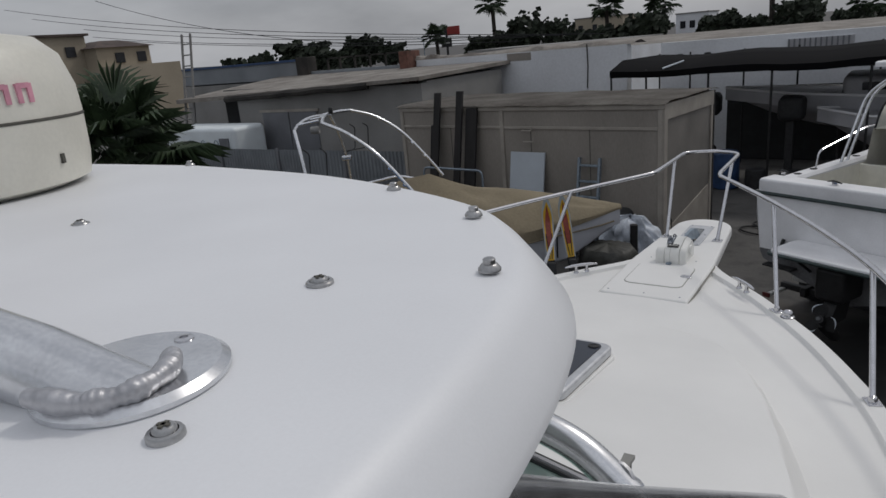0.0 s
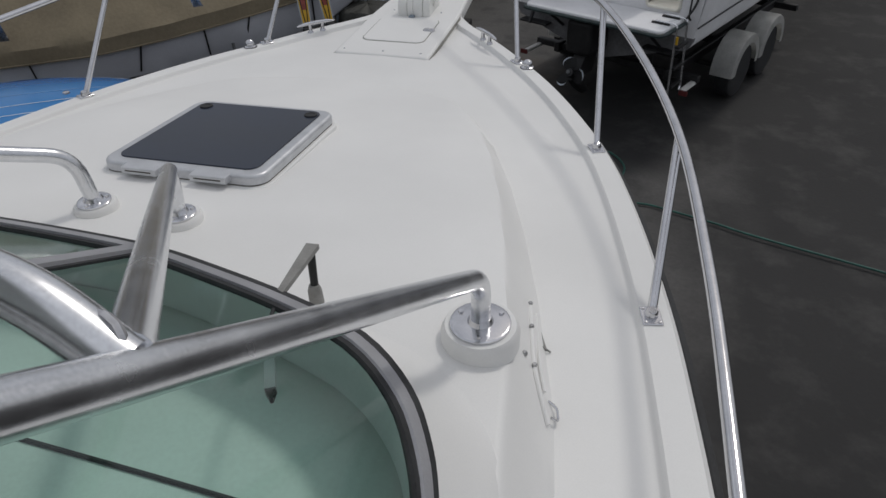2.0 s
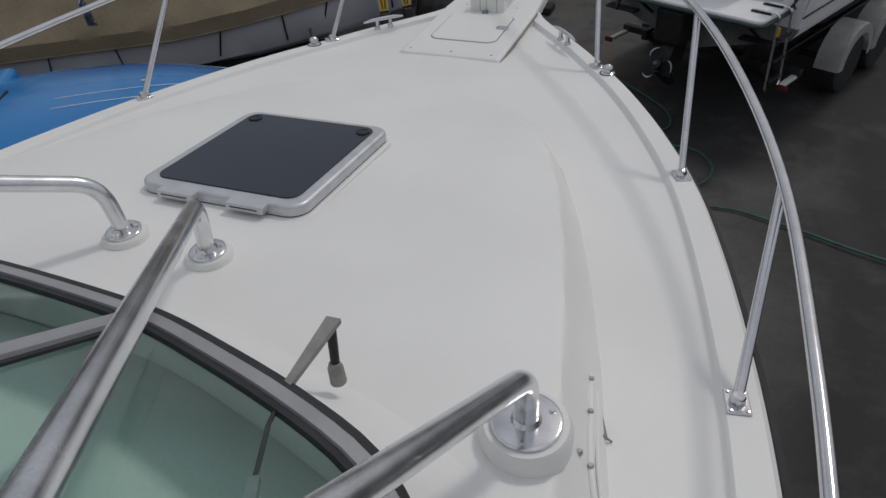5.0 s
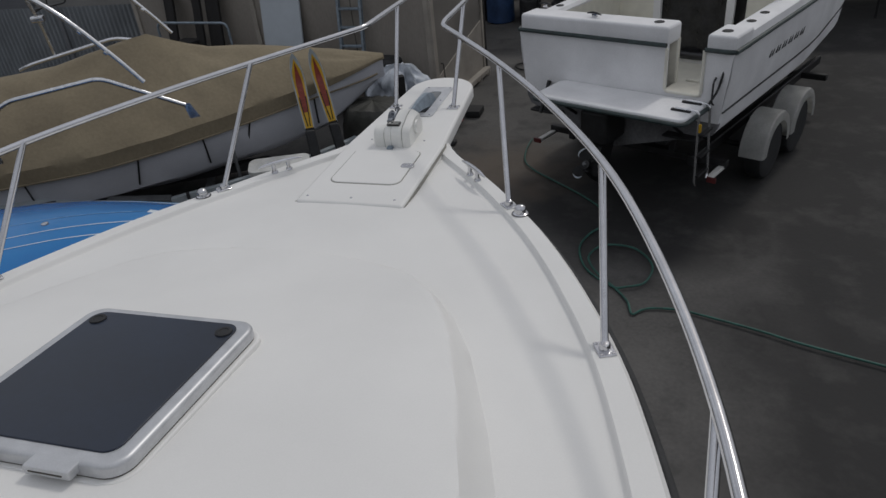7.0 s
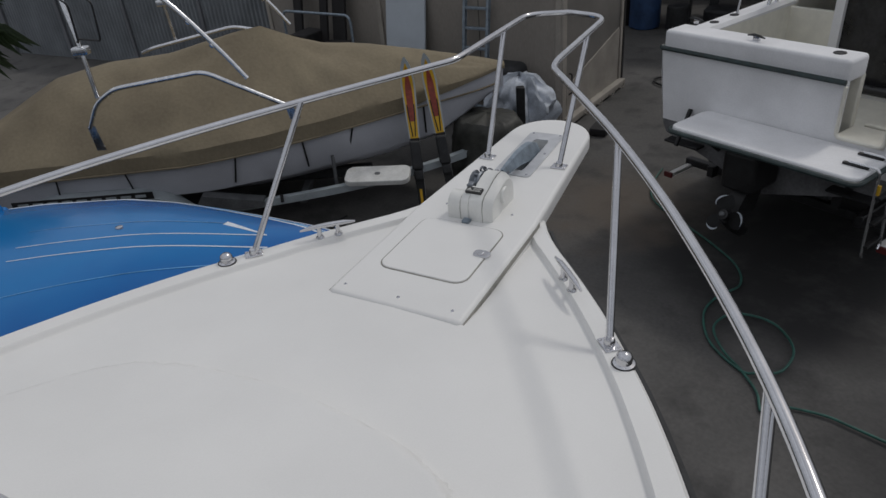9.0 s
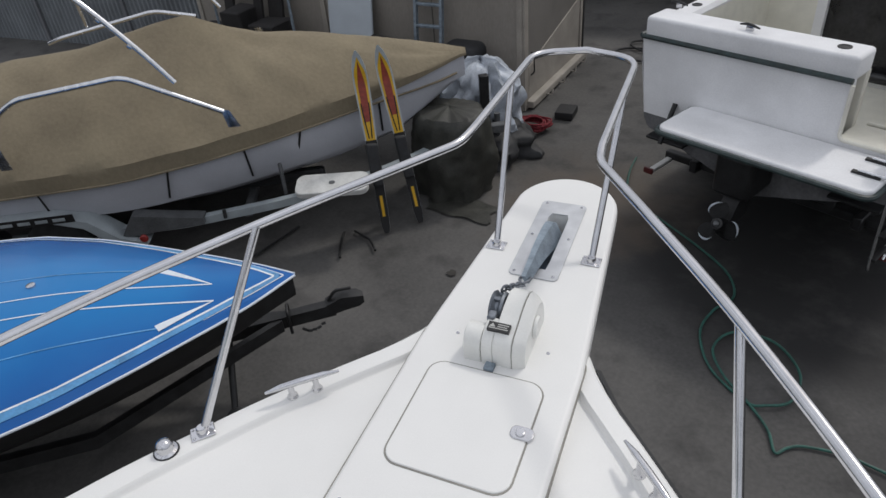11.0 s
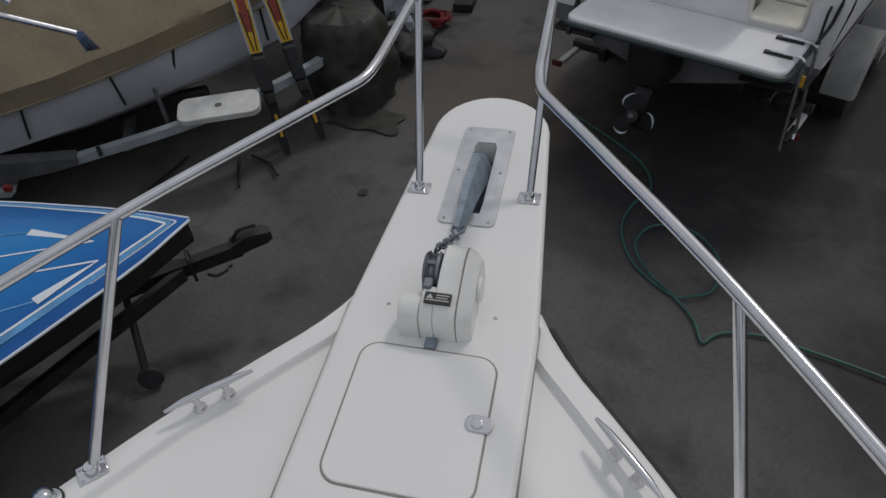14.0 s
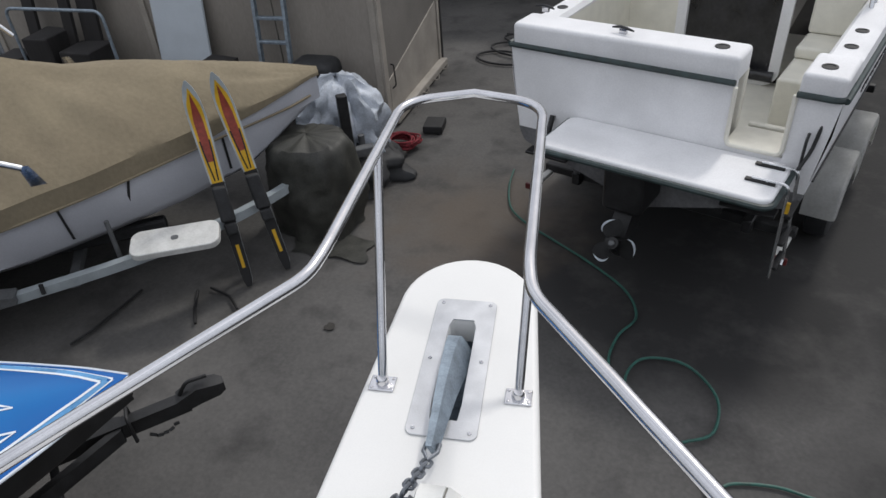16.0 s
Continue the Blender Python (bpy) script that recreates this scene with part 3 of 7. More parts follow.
plate = dense(round_rect(-0.084, 0.084, -0.142, 0.334, 0.02), 0.02)
part("anchor_plate", axed(ring_slab(plate, hole_rays(plate, (0, 0.08), 0.0365, 0.1715), PZ + 0.001, PZ + 0.005, 0.001)), M_SATIN, pulpit, "satin stainless plate round the anchor slot")


def screw(x, y, z, parent, r=0.006):
    return part("screw", axed(lathe([(r, 0), (r, 0.0012), (r * 0.75, 0.003), (r * 0.3, 0.0032), (r * 0.28, 0.0015), (0, 0.0015)], 12, Matrix.Translation((x, y, z)))), M_STEEL, parent)


for x, y in ((-0.066, 0.316), (0.066, 0.316), (-0.066, 0.10), (0.066, 0.10), (-0.066, -0.124), (0.066, -0.124)):
    screw(x, y, PZ + 0.005, pulpit, 0.0055)
for x, y in ((-0.205, -1.085), (0.0, -1.085), (0.195, -1.085), (-0.14, -0.462), (0.138, -0.462)):
    screw(x, y, PZ - 0.001, pulpit)
lid = part("locker_lid", axed(slab(round_rect(-0.165, 0.165, -0.950, -0.588, 0.045), PZ - 0.005, PZ + 0.005, 0.004)), M_GEL, pulpit, "white anchor locker lid")
part("lid_seal", axed(slab(round_rect(-0.1695, 0.1695, -0.9545, -0.5835, 0.049), PZ - 0.01, PZ + 0.0015, 0.001)), M_SEAMPALE, pulpit, "dark seam round the locker lid")
part("lid_latch", axed(slab(round_rect(0.118, 0.180, -0.785, -0.742, 0.018), PZ, PZ + 0.009, 0.003)), M_STEEL, pulpit, "chrome flush latch")
part("latch_ring", axed(slab(round_rect(0.132, 0.158, -0.778, -0.750, 0.012), PZ + 0.008, PZ + 0.013, 0.003)), M_STEEL, pulpit)
part("pulpit_seam", axed(slab(round_rect(-0.251, 0.251, -1.140, -0.45, 0.02), PZ - 0.03, PZ - 0.0125, 0.001)), M_SEAMPALE, pulpit, "yellowed sealant bead")

# windlass: a low drum housing, an arched chain cover and a tapered end cap
def housing(x0, x1, prof, taper=1.0):
    """A solid with that (y, height) outline between two places across the boat, its ends a little rounded."""
    rows = []
    for x, k in ((x0, 0.98), (x0 + 0.002, 1.0), (x1 - 0.002 - 0.010 * (taper < 1), taper + (1 - taper) * 0.5), (x1, taper * 0.98)):
        rows.append([(x, -0.45 + (y + 0.45) * k, PZ - 0.002 + z * k) for y, z in prof])
    return axed(skin(rows))


DRUM = [(-0.556, 0.0), (-0.558, 0.05), (-0.550, 0.074), (-0.532, 0.090), (-0.508, 0.095), (-0.484, 0.088), (-0.470, 0.07), (-0.465, 0.0)]
BODY = [(-0.556, 0.0), (-0.558, 0.055), (-0.550, 0.080), (-0.530, 0.096), (-0.50, 0.104), (-0.478, 0.108), (-0.474, 0.06), (-0.470, 0.0)]
ARCH = [(-0.554, 0.0), (-0.556, 0.055), (-0.548, 0.082), (-0.528, 0.098), (-0.49, 0.108), (-0.44, 0.124), (-0.40, 0.131), (-0.365, 0.128), (-0.335, 0.112), (-0.316, 0.08), (-0.308, 0.04), (-0.306, 0.0)]
windlass = part("windlass", housing(-0.0325, 0.0, BODY), M_WINDL, cruiser, "off-white electric anchor windlass")
part("drum_housing", housing(-0.086, -0.0345, DRUM), M_WINDL, windlass, "off-white rounded drum housing")
part("chain_cover", housing(0.0005, 0.0555, ARCH), M_WINDL, windlass, "off-white arched cover")
part("side_cap", housing(0.0575, 0.092, ARCH, 0.86), M_WINDL, windlass, "off-white end cap")
part("cap_boss", axed(lathe([(0.030, 0), (0.034, 0.004), (0.030, 0.012), (0.0, 0.013)], 20, Matrix.Translation((0.090, -0.43, PZ + 0.062)) @ Matrix.Rotation(radians(90), 4, "Y"))), M_WINDL, windlass)
for x, prof in ((-0.0335, DRUM), (0.0565, ARCH)):
    part("cover_seam", axed(skin([[(q, -0.45 + (y + 0.45) * 0.985, PZ + z * 0.98) for y, z in prof] for q in (x - 0.0010, x + 0.0010)])), M_SEAMPALE, windlass)
gypsy = part("gypsy", axed(lathe([(0.02, -0.022), (0.048, -0.020), (0.052, -0.013), (0.038, -0.004), (0.038, 0.004), (0.052, 0.013), (0.048, 0.020), (0.02, 0.022)], 22, Matrix.Translation((-0.025, -0.405, PZ + 0.080)) @ Matrix.Rotation(radians(90), 4, "Y"))), M_CHAIN, windlass, "dark steel chain wheel")
for k in range(6):
    a = radians(60 * k + 12)
    part("gypsy_tooth", axed(box(-0.0175, 0.0175, -0.006, 0.006, 0.030, 0.047, 0.002, 1, Matrix.Translation((-0.025, -0.405, PZ + 0.080)) @ Matrix.Rotation(a, 4, "X"))), M_CHAIN, gypsy)
part("chain_stripper", axed(box(-0.036, -0.012, -0.486, -0.452, PZ + 0.05, PZ + 0.113, 0.004, 1)), M_CHAIN, windlass, "dark steel chain stripper")
lab = Matrix.Translation((0.012, -0.512, PZ + 0.1055)) @ Matrix.Rotation(radians(13), 4, "X")
part("warning_label", axed(box(-0.034, 0.030, -0.014, 0.014, -0.006, 0.004, m=lab)), M_LABEL, windlass, "dark warning label with small print")
for k, (a, b) in enumerate(((-0.006, 0.026), (-0.006, 0.022), (-0.030, 0.026))):
    y = 0.007 - k * 0.007
    part("print_bar", axed(box(a, b, y - 0.0014, y + 0.0014, 0.0035, 0.0048, m=lab)), M_LIGHTBAR, windlass)
bm = skin([[(-0.030, -0.003, z), (-0.012, -0.003, z), (-0.021, 0.009, z)] for z in (0.0035, 0.0048)])
bm.transform(lab)
part("print_bar", axed(bm), M_LIGHTBAR, windlass)
part("drain_boss", axed(box(-0.018, 0.012, -0.585, -0.555, PZ - 0.001, PZ + 0.012, 0.004)), M_GALV, windlass)

# anchor lying in the slot, with its chain
anchor = thing("anchor", "galvanised steel anchor stowed in the bow slot", "anchor", (0, 0.08, PZ))
shank = [(-0.004, -0.205, PZ + 0.040), (-0.002, -0.12, PZ + 0.040), (0.0, -0.02, PZ + 0.034), (0.004, 0.10, PZ + 0.012), (0.006, 0.17, PZ - 0.02), (0.006, 0.235, PZ - 0.09)]
wid = [0.013, 0.018, 0.026, 0.036, 0.042, 0.036]
bm = skin([[Vector(p) + Vector((w * 0.45 - t, 0, -w)), Vector(p) + Vector((w * 0.45 + t, 0, -w)), Vector(p) + Vector((-w * 0.45 + t, 0, w)), Vector(p) + Vector((-w * 0.45 - t, 0, w))] for p, w, t in zip(spline(shank, 4), np.interp(np.linspace(0, 5, 21), range(6), wid), np.interp(np.linspace(0, 5, 21), range(6), [0.007, 0.009, 0.011, 0.014, 0.016, 0.014]))])
part("shank", axed(bm), M_GALV, anchor)
bm = skin([[(x * 0.4, 0.30, PZ - 0.10), (x, 0.12, PZ - 0.20), (x * 0.3, -0.02, PZ - 0.16)] for x in (-0.14, -0.07, 0.0, 0.07, 0.14)], closed=False)
bmesh.ops.solidify(bm, geom=bm.faces[:], thickness=0.012)
part("fluke", axed(bm), M_GALV, anchor)
part("shackle", axed(tube([(-0.019, -0.185, PZ + 0.036), (-0.021, -0.21, PZ + 0.041), (-0.006, -0.236, PZ + 0.046), (0.010, -0.21, PZ + 0.041), (0.011, -0.185, PZ + 0.036)], 0.005, 8)), M_CHAIN, anchor)


def link_mesh(m):
    loop = [(0.010 * math.cos(a), (0.016 if math.sin(a) > 0 else -0.016) * 0.5 + 0.010 * math.sin(a), 0) for a in [2 * math.pi * k / 12 for k in range(12)]]
    bm = tube(loop + loop[:1], 0.0038, 6)
    bm.transform(m)
    return bm


for k in range(6):
    t = k / 5
    p = Vector((-0.006, -0.247, PZ + 0.052)).lerp(Vector((-0.020, -0.362, PZ + 0.122)), t)
    part("chain_link", axed(link_mesh(Matrix.Translation(p) @ Matrix.Rotation(radians(-10), 4, "Z") @ Matrix.Rotation(radians(-34), 4, "X") @ Matrix.Rotation(radians(90 * (k % 2) + 15), 4, "Y"))), M_CHAIN, anchor)

# bow rail
RAIL_R = 0.0127
stan = {"L2": ((-0.673, -1.02), (-0.57, -0.715, 2.865)), "L3": ((-1.10, -1.91), (-1.055, -1.59, 2.835)), "L4": ((-1.285, -2.845), (-1.308, -2.455, 2.78)),
        "R2": ((0.665, -1.03), (0.583, -0.71, 2.862)), "R3": ((1.095, -1.91), (1.055, -1.57, 2.833)), "R4": ((1.283, -2.845), (1.308, -2.455, 2.778))}
rail_half = [(1.376, -5.2, 2.72), (1.374, -4.2, 2.735), (1.367, -3.4, 2.753), (1.352, -2.95, 2.764), (1.308, -2.455, 2.778), (1.204, -2.0, 2.805), (1.055, -1.58, 2.833), (0.83, -1.13, 2.85), (0.577, -0.71, 2.864), (0.34, -0.375, 2.88)]
right = spline([P3(*p) for p in rail_half], 8)
left = spline([P3(-p[0], p[1], p[2]) for p in rail_half], 8)
HOOP_Z = 2.893
hoop_r = fillet([right[-1], P3(0.205, -0.19, 2.887), P3(0.195, -0.11, 2.892), P3(0.19, 0.575, HOOP_Z), P3(0.0, 0.63, HOOP_Z + 0.003)], 0.16, 8)
hoop_l = fillet([left[-1], P3(-0.205, -0.19, 2.89), P3(-0.195, -0.11, 2.894), P3(-0.19, 0.575, HOOP_Z), P3(0.0, 0.63, HOOP_Z + 0.003)], 0.16, 8)
bow_rail = part("bow_rail", tube(right[:-1] + hoop_r[:-1] + hoop_l[::-1] + left[:-1][::-1], RAIL_R, 14), M_STEEL, cruiser, "polished stainless tube bow rail")


def stanchion(foot, top, floor, turn):
    s = part("stanchion", tube([P3(*foot, floor), P3(*top)], 0.0115, 12), M_STEEL, bow_rail)
    c = P3(*foot, floor)
    m = Matrix.Translation(c) @ Matrix.Rotation(radians(turn), 4, "Z")
    b = part("stanchion_base", merge(box(-0.032, 0.032, -0.024, 0.024, 0, 0.006, 0.002, 1, m), lathe([(0.017, 0.005), (0.015, 0.02), (0.0118, 0.024)], 14, m)), M_STEEL, bow_rail, "square stainless rail foot")
    for x in (-0.024, 0.024):
        for y in (-0.016, 0.016):
            part("screw", lathe([(0.0045, 0.006), (0.004, 0.0085), (0, 0.009)], 8, m @ Matrix.Translation((x, y, 0))), M_STEEL, bow_rail)


for k, (f, t) in stan.items():
    stanchion(f, t, deck_z(f[0], f[1]) + 0.001, {"2": 48, "3": 66, "4": 78}[k[1]] * (-1 if k[0] == "R" else 1))
for s in (1, -1):
    stanchion((0.167 * s, 0.0), (0.192 * s, 0.29, HOOP_Z - 0.004), PZ, 0)


# cleats, domed deck lights
def cleat(x, y, a):
    z = deck_z(x, y)
    m = Matrix.Translation(P3(x, y, z)) @ Matrix.Rotation(radians(a), 4, "Z")
    c = part("mooring_cleat", tube([m @ Vector(p) for p in ((-0.105, 0, 0.042), (-0.06, 0, 0.047), (0, 0, 0.048), (0.06, 0, 0.047), (0.105, 0, 0.042))], [0.004, 0.009, 0.010, 0.009, 0.004], 10), M_STEEL, cruiser, "stainless horn cleat")
    for q in (-0.035, 0.035):
        part("cleat_leg", lathe([(0.017, 0), (0.015, 0.006), (0.009, 0.015), (0.009, 0.045)], 12, m @ Matrix.Translation((q, 0, 0))), M_STEEL, c)


cleat(-0.481, -0.802, 43)
cleat(0.462, -0.785, -48)
for x, y in ((-0.726, -1.105), (0.722, -1.095)):
    part("deck_vent", lathe([(0.030, 0), (0.030, 0.004), (0.022, 0.008), (0.020, 0.014), (0.023, 0.017), (0.023, 0.023), (0.019, 0.032), (0.010, 0.038), (0, 0.039)], 20, Matrix.Translation(P3(x, y, deck_z(x, y)))), M_STEEL, cruiser, "domed chrome deck fitting")
    part("vent_gasket", lathe([(0.034, -0.002), (0.034, 0.0025), (0.030, 0.003)], 20, Matrix.Translation(P3(x, y, deck_z(x, y)))), M_RUBBER, cruiser, "black rubber gasket")

# deck hatch, hinged at its after edge
hm = Matrix.Translation((0.018, -2.456, 2.6126)) @ Matrix.Rotation(0.03, 4, "Z") @ Matrix.Rotation(-0.1, 4, "X") @ Matrix.Scale(1.05, 4)
hatch = part("deck_hatch", slab(round_rect(-0.250, 0.250, -0.264, 0.264, 0.05), -0.006, 0.022, 0.012), M_SATIN, cruiser, "square deck hatch with smoked pane and grey frame")
hatch.data.transform(hm)
pane = slab(round_rect(-0.216, 0.216, -0.229, 0.236, 0.035), 0.014, 0.0255, 0.002)
pane.transform(hm)
part("hatch_pane", pane, M_SMOKE, hatch, "dark smoked acrylic pane")
gask = slab(round_rect(-0.249, 0.249, -0.263, 0.263, 0.05), -0.03, -0.004, 0.001)
gask.transform(hm)
part("hatch_gasket", gask, M_SEAM, hatch, "thin dark seal under the frame")
coam = slab(round_rect(-0.262, 0.262, -0.276, 0.276, 0.06), -0.05, -0.010, 0.006)
coam.transform(hm)
part("hatch_coaming", coam, M_GEL, hatch, "low white moulded coaming")
for x in (-0.105, 0.105):
    part("hatch_hinge", box(x - 0.055, x + 0.055, -0.290, -0.248, 0.0, 0.022, 0.006, 2, hm), M_SATIN, hatch, "grey cast hinge")
    part("hinge_slot", box(x - 0.04, x + 0.04, -0.2915, -0.284, 0.010, 0.014, 0.001, 1, hm), M_SEAM, hatch)
for x in (-0.185, 0.19):
    part("hatch_knob", lathe([(0.022, 0.025), (0.021, 0.029), (0.014, 0.030), (0.012, 0.028), (0, 0.028)], 16, hm @ Matrix.Translation((x, 0.196, 0))), M_RUBBER, hatch, "round black latch knob")

# windscreen: a swept row of tinted panes in a flat aluminium frame on a raised coaming
WS_Z = 2.845
WH = [(0.21, -3.282), (0.33, -3.291), (0.456, -3.315), (0.63, -3.357), (0.782, -3.412), (0.883, -3.496), (0.941, -3.589), (0.972, -3.672), (0.985, -3.732), (0.998, -3.95), (1.005, -4.5)]
WB = [(-x, y) for x, y in WH[::-1]] + [(0, -3.278)] + WH
WB = [(p.x, p.y) for p in spline([(x, y, 0) for x, y in WB], 4)]
n_w = len(WB)
wbase = [P3(x, y, WS_Z) for x, y in WB]
wtop = [P3(x * 0.955, y - 0.59, WS_Z + 0.335) for x, y in WB]


def outward(i):
    a, b = Vector(WB[max(i - 1, 0)]), Vector(WB[min(i + 1, n_w - 1)])
    t = (b - a).normalized()
    return Vector((-t.y, t.x))


def coaming(i, u):
    n = outward(i)
    w = 0.05 + 0.13 * smooth01((WB[i][1] + 3.9) / 0.5)
    x, y = Vector(WB[i]) + n * (w * (1 - u) - 0.012)
    return P3(x, y, (deck_z(x, y) - 0.004) * (1 - u ** 1.7) + (WS_Z - 0.006) * u ** 1.7)


part("windscreen_coaming", skin([[coaming(i, u) for i in range(n_w)] for u in (0, 0.15, 0.3, 0.45, 0.6, 0.72, 0.84, 0.93, 1.0)], closed=False), M_GEL, cruiser, "white moulded windscreen coaming")


def strip(lo, hi, th, i0=0, i1=None, lift=0.0):
    """A flat band that runs along the foot of the glass, between two distances up its slope."""
    rings = []
    for i in range(i0, (i1 or n_w)):
        s = (wtop[i] - wbase[i]).normalized()
        q = outward(i)
        n = Vector((q.x, q.y, 0))
        n = (n - s * n.dot(s)).normalized()
        c = wbase[i] + n * lift
        rings.append([c + s * lo, c + s * lo + n * th, c + s * hi + n * th, c + s * hi])
    return skin(rings)


screen = part("windscreen_frame", strip(0.014, 0.046, 0.011), M_FRAME, cruiser, "flat grey aluminium windscreen frame")
part("windscreen_gasket", strip(-0.006, 0.0145, 0.013, lift=-0.002), M_RUBBER, screen, "black rubber gasket")
part("inner_gasket", strip(0.0455, 0.062, 0.009, lift=-0.003), M_RUBBER, screen, "black rubber inner gasket")
part("inner_sill", skin([[b - Vector((0, 0, 0.004)) for b in wbase], [P3(x * 0.97, y - 0.02, 2.70) for x, y in WB]], closed=False), M_DASH, cruiser)
i_l = min(range(n_w), key=lambda i: abs(WB[i][0] + 0.29) + (5 if WB[i][1] < -3.4 else 0))
i_r = min(range(n_w), key=lambda i: abs(WB[i][0] - 0.29) + (5 if WB[i][1] < -3.4 else 0))
for a, b in ((0, i_l), (i_l, i_r), (i_r, n_w - 1)):
    g = part("windscreen_pane", skin([[wbase[i].lerp(wtop[i], k) for i in range(a, b + 1)] for k in (0.02, 0.5, 1.0)], closed=False), M_GLASS, cruiser, "green-tinted windscreen glass")
    g.visible_shadow = False
for i in (i_l, i_r):
    d = (wtop[i] - wbase[i]).normalized()
    e = Vector((1, 0, 0))
    up = e.cross(d).normalized()
    up = up if up.z > 0 else -up
    mull = part("windscreen_mullion", skin([[p - e * 0.020, p - e * 0.018 + up * 0.012, p + e * 0.018 + up * 0.012, p + e * 0.020] for p in (wbase[i] + d * 0.03, wtop[i])]), M_FRAME, screen)
    part("mullion_gasket", skin([[p - e * 0.030, p - e * 0.030 + up * 0.005, p + e * 0.030 + up * 0.005, p + e * 0.030] for p in (wbase[i] + d * 0.03, wtop[i])]), M_RUBBER, screen)
part("windscreen_top", strip(0.63, 0.69, 0.012), M_RUBBER, screen, "black top rail of the windscreen")
# dashboard and cockpit below the glass
def dash_z(y):
    return 2.728 + 0.05 * min(0.0, y + 3.6)


dash_rows = []
for y in (-3.30, -3.33, -3.36, -3.41, -3.45, -3.52, -3.6, -3.8, -4.1, -4.4, -4.75):
    w = float(np.interp(-y, [3.29, 3.315, 3.36, 3.41, 3.50, 3.59, 3.73, 4.5], [0.32, 0.46, 0.63, 0.77, 0.88, 0.93, 0.97, 0.98]))
    dash_rows.append([P3(w * q, y, dash_z(y) - 0.03 * q ** 6) for q in np.linspace(-1, 1, 25)])
part("dashboard", skin(dash_rows, closed=False), M_DASH, cruiser, "pale dashboard under the windscreen")
part("dash_trim", tube([P3(x, -3.648 - 0.022 * x, dash_z(-3.65) + 0.001 - 0.03 * (x / 0.94) ** 6) for x in np.linspace(-0.88, 0.91, 22)], 0.0045, 6), M_RUBBER, cruiser, "dark trim strip")
part("dash_knob", lathe([(0.009, 0), (0.009, 0.014), (0.005, 0.02), (0, 0.02)], 12, Matrix.Translation(P3(0.856, -3.69, dash_z(-3.69) - 0.018))), M_GALV, cruiser)
comp = part("compass", lathe([(0.085, -0.005), (0.085, 0.03), (0.075, 0.05), (0.05, 0.085), (0.0, 0.095)], 24, Matrix.Translation(P3(0.42, -3.87, dash_z(-3.87)))), M_RUBBER, cruiser, "black dashboard compass")
part("compass_bezel", lathe([(0.03, 0), (0.03, 0.01), (0.018, 0.012), (0, 0.012)], 16, Matrix.Translation(P3(0.42, -3.87, dash_z(-3.87) + 0.091))), M_BLACKFR, comp)
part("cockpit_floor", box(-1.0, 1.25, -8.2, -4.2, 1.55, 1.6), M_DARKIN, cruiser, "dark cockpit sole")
part("helm_console", box(0.05, 0.75, -5.0, -4.75, 1.6, 2.50, 0.06, 3), M_DASH, cruiser)

# wipers
wa, wb_ = Vector((0.692, -3.195, 2.840)), Vector((0.703, -3.355, 2.850))


def flat_bar(a, b, w0, w1, th):
    d = (b - a).normalized()
    n = d.cross(Vector((0, 0, 1))).normalized()
    up = n.cross(d)
    return skin([[p + n * w * i + up * th * j for i, j in ((-1, -1), (1, -1), (1, 1), (-1, 1))] for p, w in ((a, w0), (b, w1))])


wiper = part("wiper_arm", flat_bar(wa, wb_, 0.013, 0.006, 0.005), M_GREYPL, cruiser, "grey windscreen wiper arm")
part("wiper_rod", tube([wb_, Vector((0.740, -3.44, 2.886)), Vector((0.792, -3.533, 2.920))], 0.0035, 6), M_RUBBER, wiper, "thin wiper rod")
part("wiper_pivot", tube([wa + Vector((0.0, -0.012, -0.003)), Vector((0.697, -3.224, 2.762))], [0.009, 0.008], 10), M_BLACKFR, wiper, "black wiper spindle")
part("pivot_foot", lathe([(0.015, -0.045), (0.014, -0.012), (0.010, 0.0), (0, 0.001)], 14, Matrix.Translation((0.697, -3.226, 2.768))), M_GREYPL, wiper, "grey spindle foot")
part("wiper_blade", flat_bar(Vector((0.790, -3.530, 2.918)), Vector((0.855, -3.635, 2.957)), 0.007, 0.007, 0.005), M_FRAME, wiper, "short grey blade holder")
part("blade_clip", flat_bar(Vector((0.856, -3.636, 2.957)), Vector((0.866, -3.652, 2.961)), 0.007, 0.002, 0.004), M_BLACKFR, wiper)

# slotted bracket on the side of the cabin
GP = [(0.998, -2.905), (1.013, -2.99), (1.037, -3.12), (1.058, -3.19), (1.086, -3.253)]


def on_side(x, y, lift):
    return P3(x, y, deck_z(x, y) + lift)


gr = spline([on_side(x, y, 0.006) for x, y in GP], 6)
grab = part("side_bracket", tube(gr, 0.0055, 8), M_GEL, cruiser, "slim white moulded bracket with dark screws")
part("bracket_bar", tube(spline([on_side(x, y, 0.005) for x, y in ((1.016, -2.925), (1.034, -3.02), (1.050, -3.11), (1.068, -3.175))], 5), 0.0035, 8), M_GEL, grab)
for i in (1, 7, 13):
    part("screw", lathe([(0.006, -0.003), (0.006, 0.001), (0.004, 0.004), (0, 0.004)], 8, Matrix.Translation(gr[i] + Vector((0, 0, 0.006)))), M_BOLT, grab)
part("stray_bolt", lathe([(0.007, -0.003), (0.007, 0.002), (0.004, 0.006), (0, 0.006)], 8, Matrix.Translation(on_side(1.018, -3.135, 0.002))), M_BOLT, grab)
